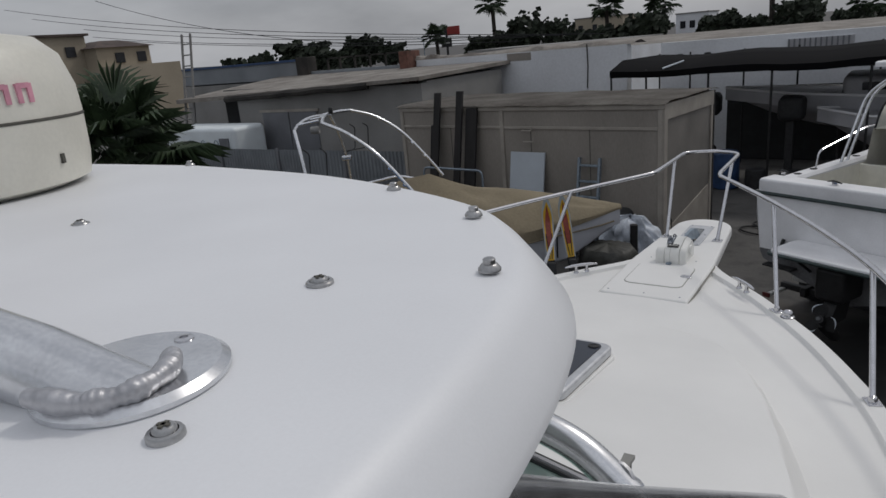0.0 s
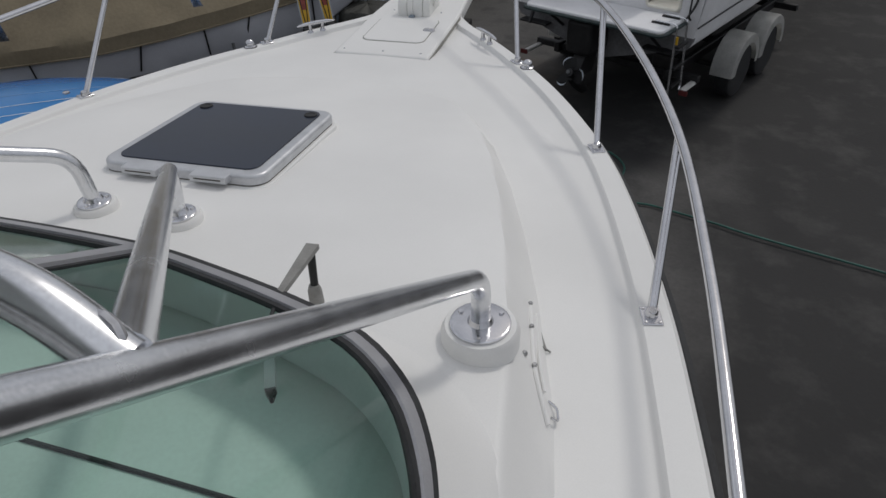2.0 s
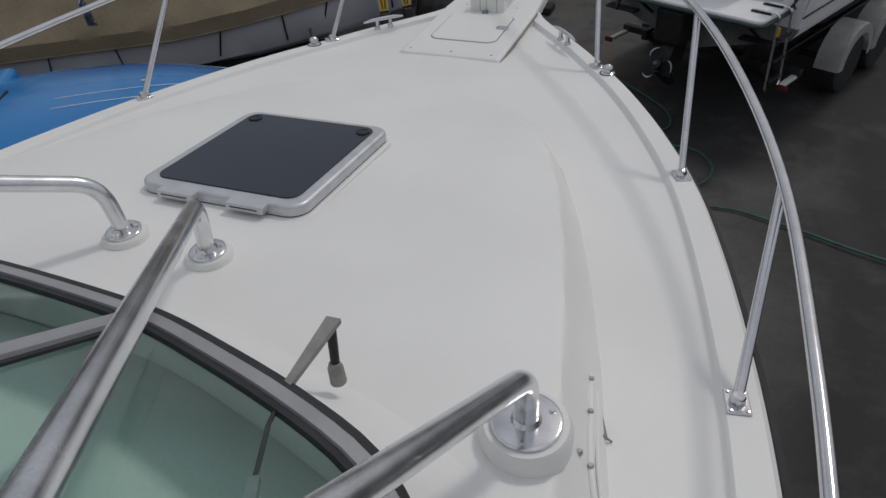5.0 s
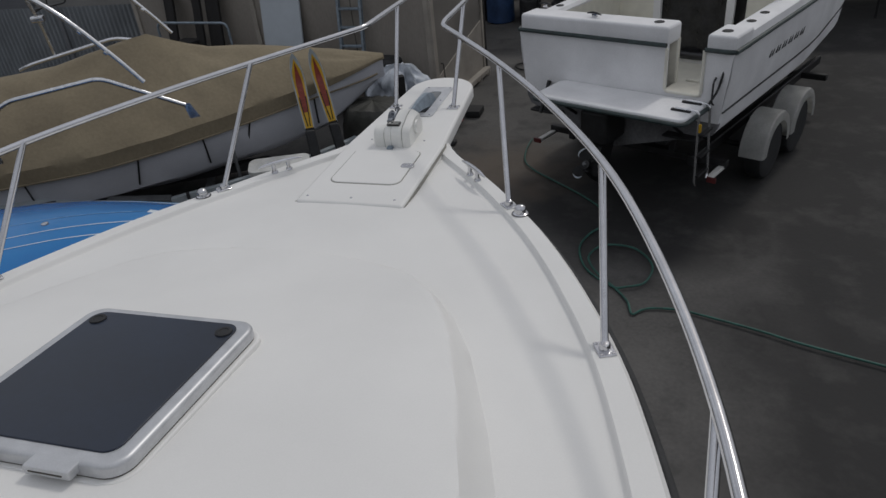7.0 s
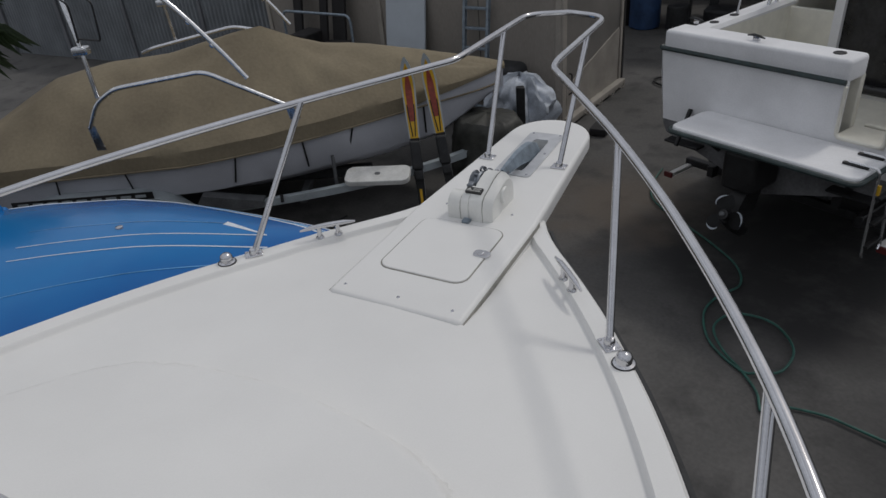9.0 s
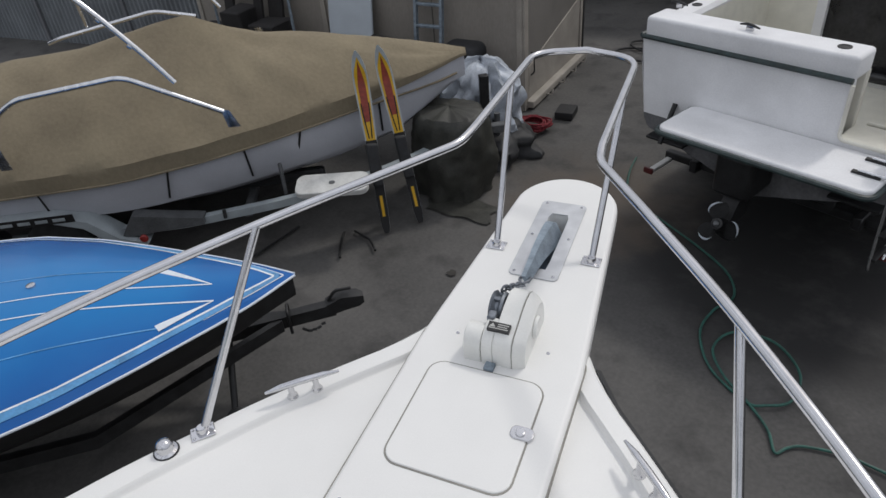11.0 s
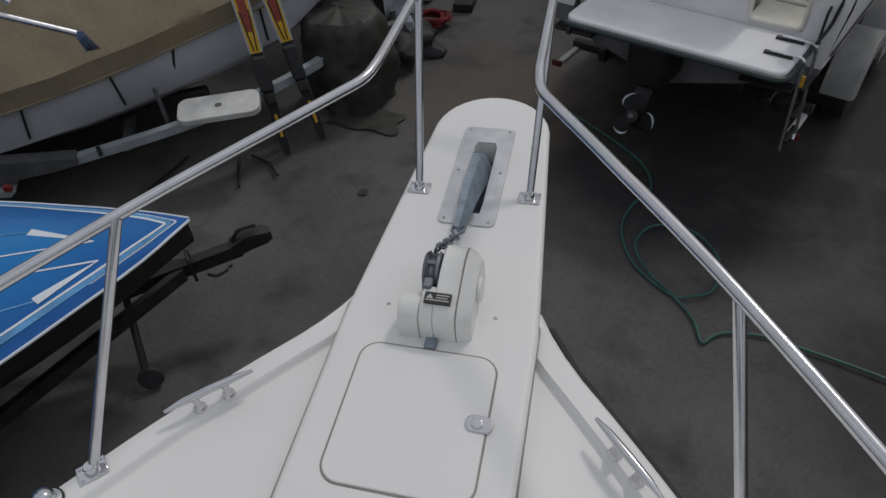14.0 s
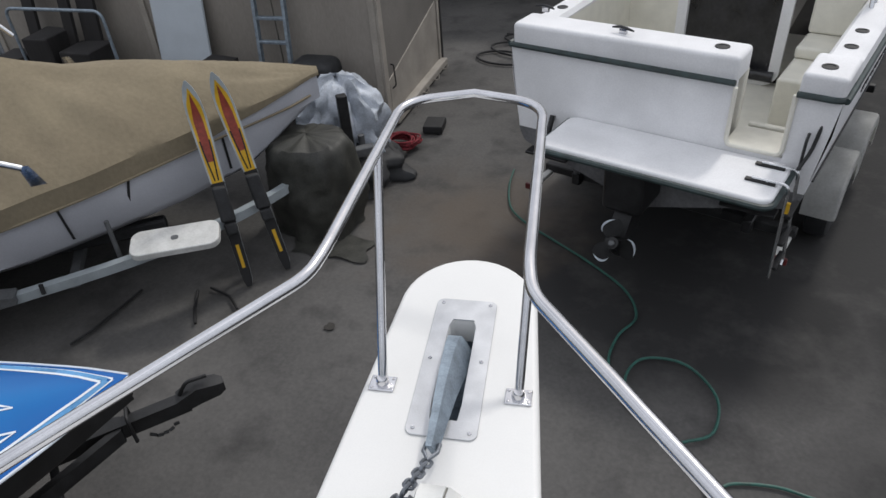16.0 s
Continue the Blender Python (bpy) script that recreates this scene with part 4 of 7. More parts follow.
part("bracket_hook", tube(fillet([on_side(1.078, -3.185, 0.004), on_side(1.098, -3.195, 0.012), on_side(1.104, -3.23, 0.012), on_side(1.090, -3.235, 0.004)], 0.01), 0.003, 8), M_STEEL, grab, "small steel hook")
part("bracket_slot", skin([[on_side(x, y, q) for x, y in ((1.022, -2.935), (1.056, -3.018), (1.040, -3.022))] for q in (-0.004, 0.0025)]), M_GREYPL, grab, "dark slot beside the bracket")
part("bracket_slot", tube([on_side(1.036, -3.026, 0.003), on_side(1.064, -3.022, 0.003)], 0.0022, 6), M_GREYPL, grab)


# tower legs of aluminium pipe under the hardtop
LEG = 0.019


def leg_base(x, y, tall=0.05, k_r=1.0):
    z = deck_z(x, y)
    p = P3(x, y, z - 0.006)
    b = part("leg_pad", lathe([(0.078 * k_r, 0), (0.078 * k_r, tall * 0.7), (0.070 * k_r, tall)], 28, Matrix.Translation(p)), M_GEL, cruiser, "round white mounting pad")
    part("leg_flange", lathe([(0.060 * k_r, tall), (0.060 * k_r, tall + 0.005), (0.055 * k_r, tall + 0.008), (0.026, tall + 0.009), (0.021, tall + 0.018)], 24, Matrix.Translation(p)), M_STEEL, b)
    for k in range(3):
        a = radians(40 + 120 * k)
        part("screw", lathe([(0.006, 0), (0.005, 0.004), (0, 0.004)], 8, Matrix.Translation(p + Vector((0.046 * k_r * math.cos(a), 0.046 * k_r * math.sin(a), tall + 0.008)))), M_STEEL, b)
    return p + Vector((0, 0, tall + 0.005))


JR, JL = Vector((0.945, -3.875, 3.265)), Vector((-0.735, -3.875, 3.265))
for s, J in ((1, JR), (-1, JL)):
    f = leg_base(0.935 * s, -3.185, 0.05)
    topz = J + (J - (f + Vector((0, -0.02, 0.11)))) * 0.52
    part("tower_leg", tube(fillet([f, f + Vector((0.004, -0.012, 0.12)), J, topz], 0.075, 8), LEG, 18), M_ALU, cruiser, "polished aluminium tower leg")
    f = leg_base(-0.028 + 0.128 * s, -2.945, 0.026, 0.72)
    part("tower_brace", tube(fillet([f, f + Vector((0.014 * s, 0.0, 0.13)), J + Vector((-0.012 * s, 0.004, 0.008))], 0.06, 7), LEG, 18), M_ALU, cruiser, "aluminium tower brace")
    part("tower_crossbar", tube(spline([J + Vector((-0.01 * s, 0.0, 0.005)), J + Vector((-0.09 * s, 0.005, 0.055)), J + Vector((-0.22 * s, 0.0, 0.085)), J + Vector((-0.40 * s, -0.02, 0.12)), J + Vector((-0.8 * s, -0.05, 0.16))], 8), 0.021, 18), M_ALU, cruiser, "curved aluminium crossbar")
    part("weld_bead", tube([J + Vector((0.022 * math.cos(a) * s - 0.03 * s, 0.022 * math.sin(a) * 0.5, 0.02 + 0.018 * math.sin(a))) for a in np.linspace(0, 5.5, 14)], 0.0045, 6), M_WELD, cruiser)

# hardtop
HT = 3.628
front = [(1.04, -6.6), (1.03, -4.6), (1.018, -4.42), (1.004, -4.28), (0.980, -4.15), (0.94, -4.035), (0.872, -3.94), (0.772, -3.85), (0.60, -3.775), (0.36, -3.715), (0.0, -3.685)]
front = [(p.x, p.y) for p in spline([(x, y, 0) for x, y in front], 5)]
ht_loop = front[:-1] + [(0.0, -3.685)] + [(-x, y) for x, y in front[:-1]][::-1]
ht_loop = [(ax(x, -4.4) - 0.115, y) for x, y in ht_loop]
rings_h = []
for d, z in ((0.14, -0.10), (0.05, -0.09), (0.012, -0.078), (0.001, -0.066), (0.002, -0.056), (0.014, -0.038), (0.028, -0.020), (0.040, -0.009), (0.055, -0.003), (0.11, 0.0)):
    rings_h.append([(p[0], p[1], HT + z) for p in inset(ht_loop, d)])
for k in (0.75, 0.5, 0.25, 0.05):
    rings_h.append([(p[0] * k - 0.0, -5.2 + (p[1] + 5.2) * k, HT + 0.012 * (1 - k)) for p in inset(ht_loop, 0.11)])
hardtop = part("hardtop", skin(rings_h), M_GELTOP, cruiser, "thick white fibreglass hardtop with bolts")


def bolt(x, y, r=0.0098, z=HT):
    b = part("bolt", lathe([(r, 0), (r, 0.002), (r * 0.72, 0.0055), (r * 0.55, 0.006), (r * 0.55, 0.0095), (r * 0.46, 0.0105), (0, 0.0105)], 14, Matrix.Translation((x, y, z))), M_BOLT, hardtop, "dull stainless bolt with washer")
    return b


def pan_screw(x, y, r=0.011, z=HT):
    b = part("pan_screw", lathe([(r * 1.2, 0), (r * 1.2, 0.003), (r * 1.1, 0.0042), (r * 0.86, 0.0045), (r * 0.80, 0.0030), (r * 0.76, 0.0055), (r * 0.6, 0.0072), (0, 0.0078)], 20, Matrix.Translation((x, y, z))), M_BOLT, hardtop, "cross-head stainless screw")
    for a in (20, 110):
        part("slot", box(-r * 0.42, r * 0.42, -0.0012, 0.0012, 0.0066, 0.0082, m=Matrix.Translation((x, y, z)) @ Matrix.Rotation(radians(a), 4, "Z")), M_SEAM, b)


bolt(0.788, -3.948)
bolt(0.897, -4.100)
bolt(0.598, -3.848, z=HT - 0.002)
bolt(0.0, -3.742, z=HT - 0.004)
pan_screw(0.782, -4.181, 0.0098)
pan_screw(0.307, -4.128, 0.0095)
pan_screw(0.872, -4.387, 0.0085)
for y in (-4.75, -5.2, -5.7):
    bolt(0.90, y)
# welded pipe foot on the hardtop
fl = Matrix.Translation((0.794, -4.3555, HT)) @ Matrix.Rotation(radians(12), 4, "Z")
foot = part("pipe_flange", lathe([(0.056, 0), (0.058, 0.002), (0.058, 0.005), (0.053, 0.009), (0.0, 0.0095)], 48, fl), M_ALU, hardtop, "round aluminium flange with a welded pipe")
part("flange_pipe", tube([Vector((0.820, -4.371, HT - 0.006)), Vector((0.754, -4.391, HT + 0.018)), Vector((0.30, -4.532, HT + 0.145))], 0.025, 24), M_ALU, foot)
wb = spline([(0.809, -4.341, HT + 0.014), (0.825, -4.348, HT + 0.015), (0.834, -4.362, HT + 0.015), (0.835, -4.380, HT + 0.014), (0.826, -4.393, HT + 0.013), (0.814, -4.402, HT + 0.013), (0.789, -4.413, HT + 0.016)], 16)
n_wb = len(wb)
part("weld_bead", tube(wb, [0.0085 * min(1.0, 0.4 + k * 0.05) + 0.0004 * math.sin(k * 1.35) + 0.0011 * math.sin(k * 0.31) for k in range(n_wb)], 14, flat=0.75), M_WELD, foot)
for a in (87, 311):
    part("screw", lathe([(0.0075, 0.007), (0.0065, 0.010), (0.003, 0.0105), (0.0028, 0.009), (0, 0.009)], 12, fl @ Matrix.Translation((0.044 * math.cos(radians(a)), 0.042 * math.sin(radians(a)), 0))), M_STEEL, foot)
# radar dome
RC = (-0.215, -4.085)
dome = part("radar_dome", lathe([(0.20, 0.0), (0.232, 0.012), (0.238, 0.05), (0.24, 0.115), (0.2385, 0.12), (0.24, 0.125), (0.238, 0.17), (0.222, 0.225), (0.19, 0.255), (0.10, 0.272), (0.0, 0.276)], 48, Matrix.Translation((*RC, HT + 0.002))), M_CREAM, cruiser, "cream radar dome with faded pink print")
part("dome_seam", lathe([(0.2405, 0.1175), (0.2415, 0.12), (0.2405, 0.1225)], 48, Matrix.Translation((*RC, HT + 0.002))), M_SEAM, dome)


def on_dome(a, z, w, h, t=0.004):
    m = Matrix.Translation((*RC, HT + z)) @ Matrix.Rotation(radians(a), 4, "Z") @ Matrix.Translation((0.2395, 0, 0))
    return box(-0.004, t * 0.5, -w / 2, w / 2, -h / 2, h / 2, m=m)


for k, a in enumerate((-13, -3.5, 6, 15.5)):
    for s in (-1, 1):
        part("print_bar", on_dome(a + s * 2.3, 0.166, 0.008, 0.03), M_PINK, dome)
    part("print_bar", on_dome(a, 0.178, 0.018, 0.008), M_PINK, dome)
part("dome_drain", on_dome(26, 0.055, 0.007, 0.016), M_SEAM, dome)

# timber blocks under the keel
for y in (-3.0, -5.3, -7.6):
    kz = float(np.interp(-y, [3.0, 8.5], [0.6, 0.55])) + 0.004
    stack = thing("keel_block_stack", "stacked weathered timber blocks under the cruiser's keel", "block stack", (ax(0, y), y, 0), "keel blocks")
    for k in range(4):
        z0, z1 = kz * k / 4 - (0.012 if k == 0 else 0), kz * (k + 1) / 4
        a, b = (0.34, 0.11) if k % 2 == 0 else (0.16, 0.26)
        part("timber", box(-a, a, -b, b, z0, z1, 0.008, 1, Matrix.Translation((ax(0, y), y, 0))), M_TIMBER, stack)

# ---- the white fishing boat on a tandem trailer ----
def frame_of(origin, ahead):
    """A boat's own axes: x ahead, y to port, z up."""
    f = Vector((ahead[0], ahead[1], 0)).normalized()
    return Matrix(((f.x, -f.y, 0, origin[0]), (f.y, f.x, 0, origin[1]), (0, 0, 1, 0), (0, 0, 0, 1)))


def put(name, bm, m, material, parent, label="", smooth=True):
    bm.transform(m)
    return part(name, bm, material, parent, label, smooth)


def wheel(parent, m, x, y, r=0.33, w=0.2, rim=M_TRAILER):
    k = m @ Matrix.Translation((x, y, r)) @ Matrix.Rotation(radians(90), 4, "X")
    prof = [(r * 0.56, -w * 0.45), (r * 0.80, -w * 0.5), (r * 0.96, -w * 0.42), (r, -w * 0.25), (r, w * 0.25), (r * 0.96, w * 0.42), (r * 0.80, w * 0.5), (r * 0.56, w * 0.45)]
    t = part("wheel", lathe(prof, 32, k), M_RUBBER, parent, "black tyre")
    part("rim", lathe([(0.05, -w * 0.3), (r * 0.56, -w * 0.40), (r * 0.56, w * 0.40), (r * 0.5, w * 0.36), (r * 0.42, w * 0.2), (r * 0.2, w * 0.28), (0.05, w * 0.32), (0, w * 0.32)], 28, k), rim, t, "painted steel rim")
    return t


def arch(m, x, y0, y1, r, z, n=20, sweep=(-8, 188), th=0.02):
    """A mudguard: a curved shell with an outer cheek, over a wheel."""
    rows = []
    for i in range(n + 1):
        a = radians(sweep[0] + (sweep[1] - sweep[0]) * i / n)
        c, s = math.cos(a), math.sin(a)
        e = 0.03 * (1 if y1 > y0 else -1)
        rows.append([(x + r * c, y0, z + r * s), (x + r * c, y1 - e, z + r * s), (x + (r - 0.012) * c, y1 - e * 0.3, z + (r - 0.012) * s), (x + (r - 0.035) * c, y1, z + (r - 0.035) * s), (x + (r - 0.11) * c, y1, z + (r - 0.11) * s)])
    bm = skin(rows, closed=False)
    bmesh.ops.solidify(bm, geom=bm.faces[:], thickness=0.012)
    bm.transform(m)
    return bm


TM = frame_of((0.76, 3.70), (0.43, 0.903))
fisher = thing("fishing_boat", "white fishing boat with swim platform on a trailer", "boat", TM @ Vector((2, 0, 0)))


def th_half(x):
    return float(np.interp(x, [0, 2.5, 4.0, 5.2, 6.0, 6.6], [1.2, 1.22, 1.08, 0.72, 0.36, 0.03]))


def th_gz(x):
    return float(np.interp(x, [0, 2.0, 4.0, 6.6], [1.775, 1.815, 1.925, 2.13]))


def th_ring(x, inner=False):
    h, g = th_half(x), th_gz(x)
    ch, kz = h * 0.93, float(np.interp(x, [0, 4, 6.6], [0.62, 0.66, 1.35]))
    cz = float(np.interp(x, [0, 4, 6.6], [0.98, 1.04, 1.7]))
    pts = [(h, g), (h * 0.99, g - 0.25), (ch, cz + 0.06), (ch - 0.05, cz - 0.03), (0.0, kz)]
    return [(x, y, z) for y, z in pts] + [(x, -y, z) for y, z in pts[-2::-1]]


for s in (1, -1):
    bm = skin([[(x, y * s, z) for x, y, z in th_ring(x)[:4]] for x in np.linspace(0, 6.6, 27)], closed=False)
    put("hull_side", bm, TM, M_GELDIRT, fisher, "white fibreglass hull side, a little grimy")
bm = skin([th_ring(x)[3:6] for x in np.linspace(0, 6.6, 27)], closed=False)
put("hull_bottom", bm, TM, M_BLACKFR, fisher, "black hull bottom")
# transom with a walk-through notch
bm = bmesh.new()
for poly in ([(1.2, 1.775), (1.124, 1.08), (-0.55, 1.08), (-0.55, 1.775)], [(-0.55, 1.34), (-0.55, 1.08), (-0.93, 1.08), (-0.93, 1.34)], [(-0.93, 1.775), (-0.93, 1.08), (-1.124, 1.08), (-1.2, 1.775)]):
    merge(bm, skin([[(x, y, z) for y, z in poly] for x in (0.0, 0.05)]))
put("transom", bm, TM, M_GELDIRT, fisher, "white transom with a boarding notch", False)
# the grey here carries the shade under the swim platform, with grime
put("transom_foot", skin([[(x, y, z) for y, z in ((1.124, 1.08), (1.12, 1.04), (1.07, 0.95), (0.0, 0.62), (-1.07, 0.95), (-1.12, 1.04), (-1.124, 1.08))] for x in (0.0, 0.05)]), TM, M_SHADEGRIME, fisher, "foot of the transom, shade and grime painted grey", False)
put("transom_cap", box(0.0, 0.30, -0.55, 1.19, 1.755, 1.945, 0.035, 3), TM, M_GELDIRT, fisher)
put("transom_inner", box(0.24, 0.30, -0.55, 1.05, 1.06, 1.785, 0.01, 1), TM, M_CREAM, fisher)
put("quarter_cap", box(0.0, 0.42, -1.2, -0.93, 1.755, 1.915, 0.03, 3), TM, M_GELDIRT, fisher)
put("notch_sill", box(0.0, 0.32, -0.945, -0.545, 1.30, 1.345, 0.012, 2), TM, M_CREAM, fisher)
put("notch_frame", tube(fillet([(-0.008, -0.555, 1.745), (-0.008, -0.555, 1.33), (-0.008, -0.925, 1.33), (-0.008, -0.925, 1.765)], 0.05), 0.016, 8), TM, M_CREAM, fisher, "yellowed notch moulding")
for s in (1, -1):
    put("gunwale", skin([[(x, s * (th_half(x) + 0.005), th_gz(x) - 0.02), (x, s * (th_half(x) - 0.01), th_gz(x) + 0.09), (x, s * (th_half(x) - 0.05), th_gz(x) + 0.115), (x, s * max(th_half(x) - 0.20, 0.01), th_gz(x) + 0.115), (x, s * max(th_half(x) - 0.23, 0.0), th_gz(x) + 0.08), (x, s * max(th_half(x) - 0.23, 0.0), th_gz(x) - 0.05)] for x in np.linspace(0.28, 6.55, 24)]), TM, M_GELDIRT, fisher, "white gunwale")
    put("cockpit_side", skin([[(x, s * (th_half(x) - 0.235), z) for x in np.linspace(0.25, 3.2, 8)] for z in (1.05, 1.45, 1.86)], closed=False), TM, M_CREAM, fisher)
    put("rub_rail", tube([(x, s * (th_half(x) + 0.012), th_gz(x)) for x in np.linspace(0.0, 6.55, 24)], 0.022, 8), TM, M_RUB, fisher, "dark green rub rail")
    for x in (0.62, 0.95, 1.9):
        put("rod_holder", lathe([(0.045, 0), (0.045, 0.006), (0.03, 0.008), (0.028, 0.003), (0, 0.003)], 16), TM @ Matrix.Translation((x, s * (th_half(x) - 0.12), th_gz(x) + 0.115)), M_RUBBER, fisher, "dark rod holder")
put("stern_rub_rail", tube([(-0.012, 1.2, 1.775), (-0.015, -0.55, 1.775)], 0.022, 8), TM, M_RUB, fisher, "dark green rub rail")
put("quarter_rub_rail", tube(fillet([(-0.012, -0.93, 1.775), (-0.012, -1.212, 1.775), (0.3, -1.214, 1.775)], 0.08), 0.022, 8), TM, M_RUB, fisher, "dark green rub rail")
for x, y, k in ((0.12, 0.32, 0), (0.15, -0.38, 1), (0.35, 1.09, 0), (0.16, -1.05, 1)):
    if k == 0:
        c = put("stern_cleat", tube([(x - 0.03, y - 0.09, 1.98), (x - 0.02, y - 0.03, 1.99), (x, y + 0.03, 1.99), (x, y + 0.09, 1.98)], [0.006, 0.012, 0.012, 0.006], 8), TM, M_RUBBER, fisher, "dark mooring cleat")
        put("cleat_foot", box(x - 0.02, x + 0.01, y - 0.03, y + 0.03, 1.94, 1.985, 0.006), TM, M_STEEL, c)
    else:
        put("rod_holder", lathe([(0.05, 0), (0.05, 0.006), (0.033, 0.008), (0.03, 0.003), (0, 0.003)], 16), TM @ Matrix.Translation((x, y, 1.945 if y > -0.9 else 1.915)), M_RUBBER, fisher, "dark rod holder")
for x, z in ((1.05, 1.62), (1.05, 1.45)):
    put("port_fitting", lathe([(0.04, 0), (0.036, 0.008), (0.02, 0.01), (0.018, 0.002), (0, 0.002)], 14), TM @ Matrix.Translation((x, 0.975, z)) @ Matrix.Rotation(radians(90), 4, "X"), M_RUBBER, fisher, "round dark through-fitting")
put("cockpit_sole", box(0.2, 3.3, -1.0, 1.0, 1.0, 1.05), TM, M_CREAM, fisher, "cream cockpit floor")
put("fish_box_lid", box(0.36, 0.42, -0.88, -0.60, 1.05, 1.345, 0.01, 1), TM, M_CREAM, fisher)
put("hull_stripe", tube([(x, -(th_half(x) * 0.957 + 0.004), th_gz(x) - 0.58) for x in np.linspace(0.0, 5.0, 14)], 0.008, 6), TM, M_RUBBER, fisher, "thin dark hull stripe")
# lettering reduced to slanted bars
for k in range(6):
    x = 0.95 + k * 0.17
    for d in (0.0, 0.07):
        y = -(th_half(x) * 0.985 + 0.006)
        put("name_bar", skin([[(x + d + a + 0.10 * q, y, th_gz(x) - 0.32 + 0.17 * q) for q in (0, 1)] + [(x + d + a + 0.10 * q, y + 0.006, th_gz(x) - 0.32 + 0.17 * q) for q in (1, 0)] for a in (0, 0.028)]), TM, M_RUBBER, fisher)
    put("name_bar", skin([[(x + a + 0.085 * q, -(th_half(x) * 0.985 + 0.006) + b, th_gz(x) - 0.32 + 0.145 * q) for q, b in ((0.9, 0), (1.08, 0), (1.08, 0.006), (0.9, 0.006))] for a in (0.0, 0.09)]), TM, M_RUBBER, fisher)
# swim platform, brackets, ladder
plat = dense([(x, y) for x, y in round_rect(-0.56, -0.005, -1.02, 0.64, 0.09)], 0.05)
platform = put("swim_platform", slab(plat, 1.225, 1.285, 0.02), TM, M_GELDIRT, fisher, "white swim platform with dark edge")
put("platform_edge", tube(fillet([(-0.02, 0.65, 1.24), (-0.57, 0.65, 1.24), (-0.57, -1.03, 1.24), (-0.02, -1.03, 1.24)], 0.09), 0.022, 8), TM, M_RUB, platform, "dark green edging")
for y in (0.45, -0.78):
    put("platform_brace", tube([(-0.42, y, 1.22), (-0.02, y, 0.93)], 0.017, 8), TM, M_BLACKFR, platform)
lad = put("boarding_ladder", tube(fillet([(-0.34, -0.84, 1.31), (-0.34, -1.07, 1.31), (-0.34, -1.09, 0.58), (-0.31, -1.09, 0.55)], 0.05), 0.012, 8), TM, M_ALU, fisher, "folding aluminium boarding ladder")
put("ladder_rail", tube(fillet([(-0.11, -0.84, 1.31), (-0.11, -1.07, 1.31), (-0.11, -1.12, 0.60), (-0.14, -1.12, 0.57)], 0.05), 0.012, 8), TM, M_ALU, lad)
for z in (1.08, 0.86, 0.66):
    put("ladder_rung", box(-0.34, -0.11, -1.125, -1.085, z - 0.012, z + 0.012, 0.005), TM, M_BLACKFR, lad, "dark plastic ladder tread")
put("ladder_strap", box(-0.352, -0.328, -1.105, -1.083, 1.11, 1.19, 0.003), TM, M_SKI_Y, lad, "short yellow strap")
for x in (-0.34, -0.11):
    put("ladder_bracket", box(x - 0.018, x + 0.018, -0.99, -0.80, 1.286, 1.303, 0.004), TM, M_BLACKFR, lad)
put("ladder_grip", tube(fillet([(-0.11, -1.06, 1.31), (-0.04, -1.10, 1.42), (0.02, -1.12, 1.62)], 0.05), 0.012, 8), TM, M_BLACKFR, lad, "dark folded grip")
put("transom_handle", tube(fillet([(-0.01, -1.06, 1.27), (-0.06, -1.06, 1.30), (-0.06, -1.06, 1.5), (-0.01, -1.06, 1.53)], 0.04), 0.01, 8), TM, M_BLACKFR, fisher, "dark grab handle")
# stern drive and propeller
drive = put("stern_drive", box(-0.42, 0.0, -0.16, 0.16, 0.78, 1.16, 0.05, 3), TM, M_BLACKFR, fisher, "black stern drive")
put("drive_leg", skin([[(-0.30 - 0.1 * k, s * w, z) for s, w, z in ((1, 0.07, 0.8 - 0.14 * k), (-1, 0.07, 0.8 - 0.14 * k))] + [(-0.02 - 0.05 * k, s * 0.05, 0.8 - 0.14 * k) for s in (-1, 1)] for k in range(3)]), TM, M_BLACKFR, drive)
put("gearcase", lathe([(0.01, -0.22), (0.06, -0.12), (0.075, 0.05), (0.07, 0.2), (0.06, 0.25)], 16), TM @ Matrix.Translation((-0.30, 0, 0.40)) @ Matrix.Rotation(radians(-48), 4, "Y"), M_BLACKFR, drive)
pm = TM @ Matrix.Translation((-0.59, -0.05, 0.64)) @ Matrix.Rotation(radians(-58), 4, "Y")
prop = put("propeller", lathe([(0.05, -0.16), (0.052, 0.0), (0.045, 0.04), (0.026, 0.045), (0.020, 0.065), (0, 0.068)], 20), pm, M_BLACKFR, fisher, "three-bladed black propeller with pale edges")
put("hub_nut", lathe([(0.024, 0.044), (0.024, 0.062), (0.014, 0.074), (0, 0.074)], 14), pm, M_TRGALV, prop, "grey hub nut")
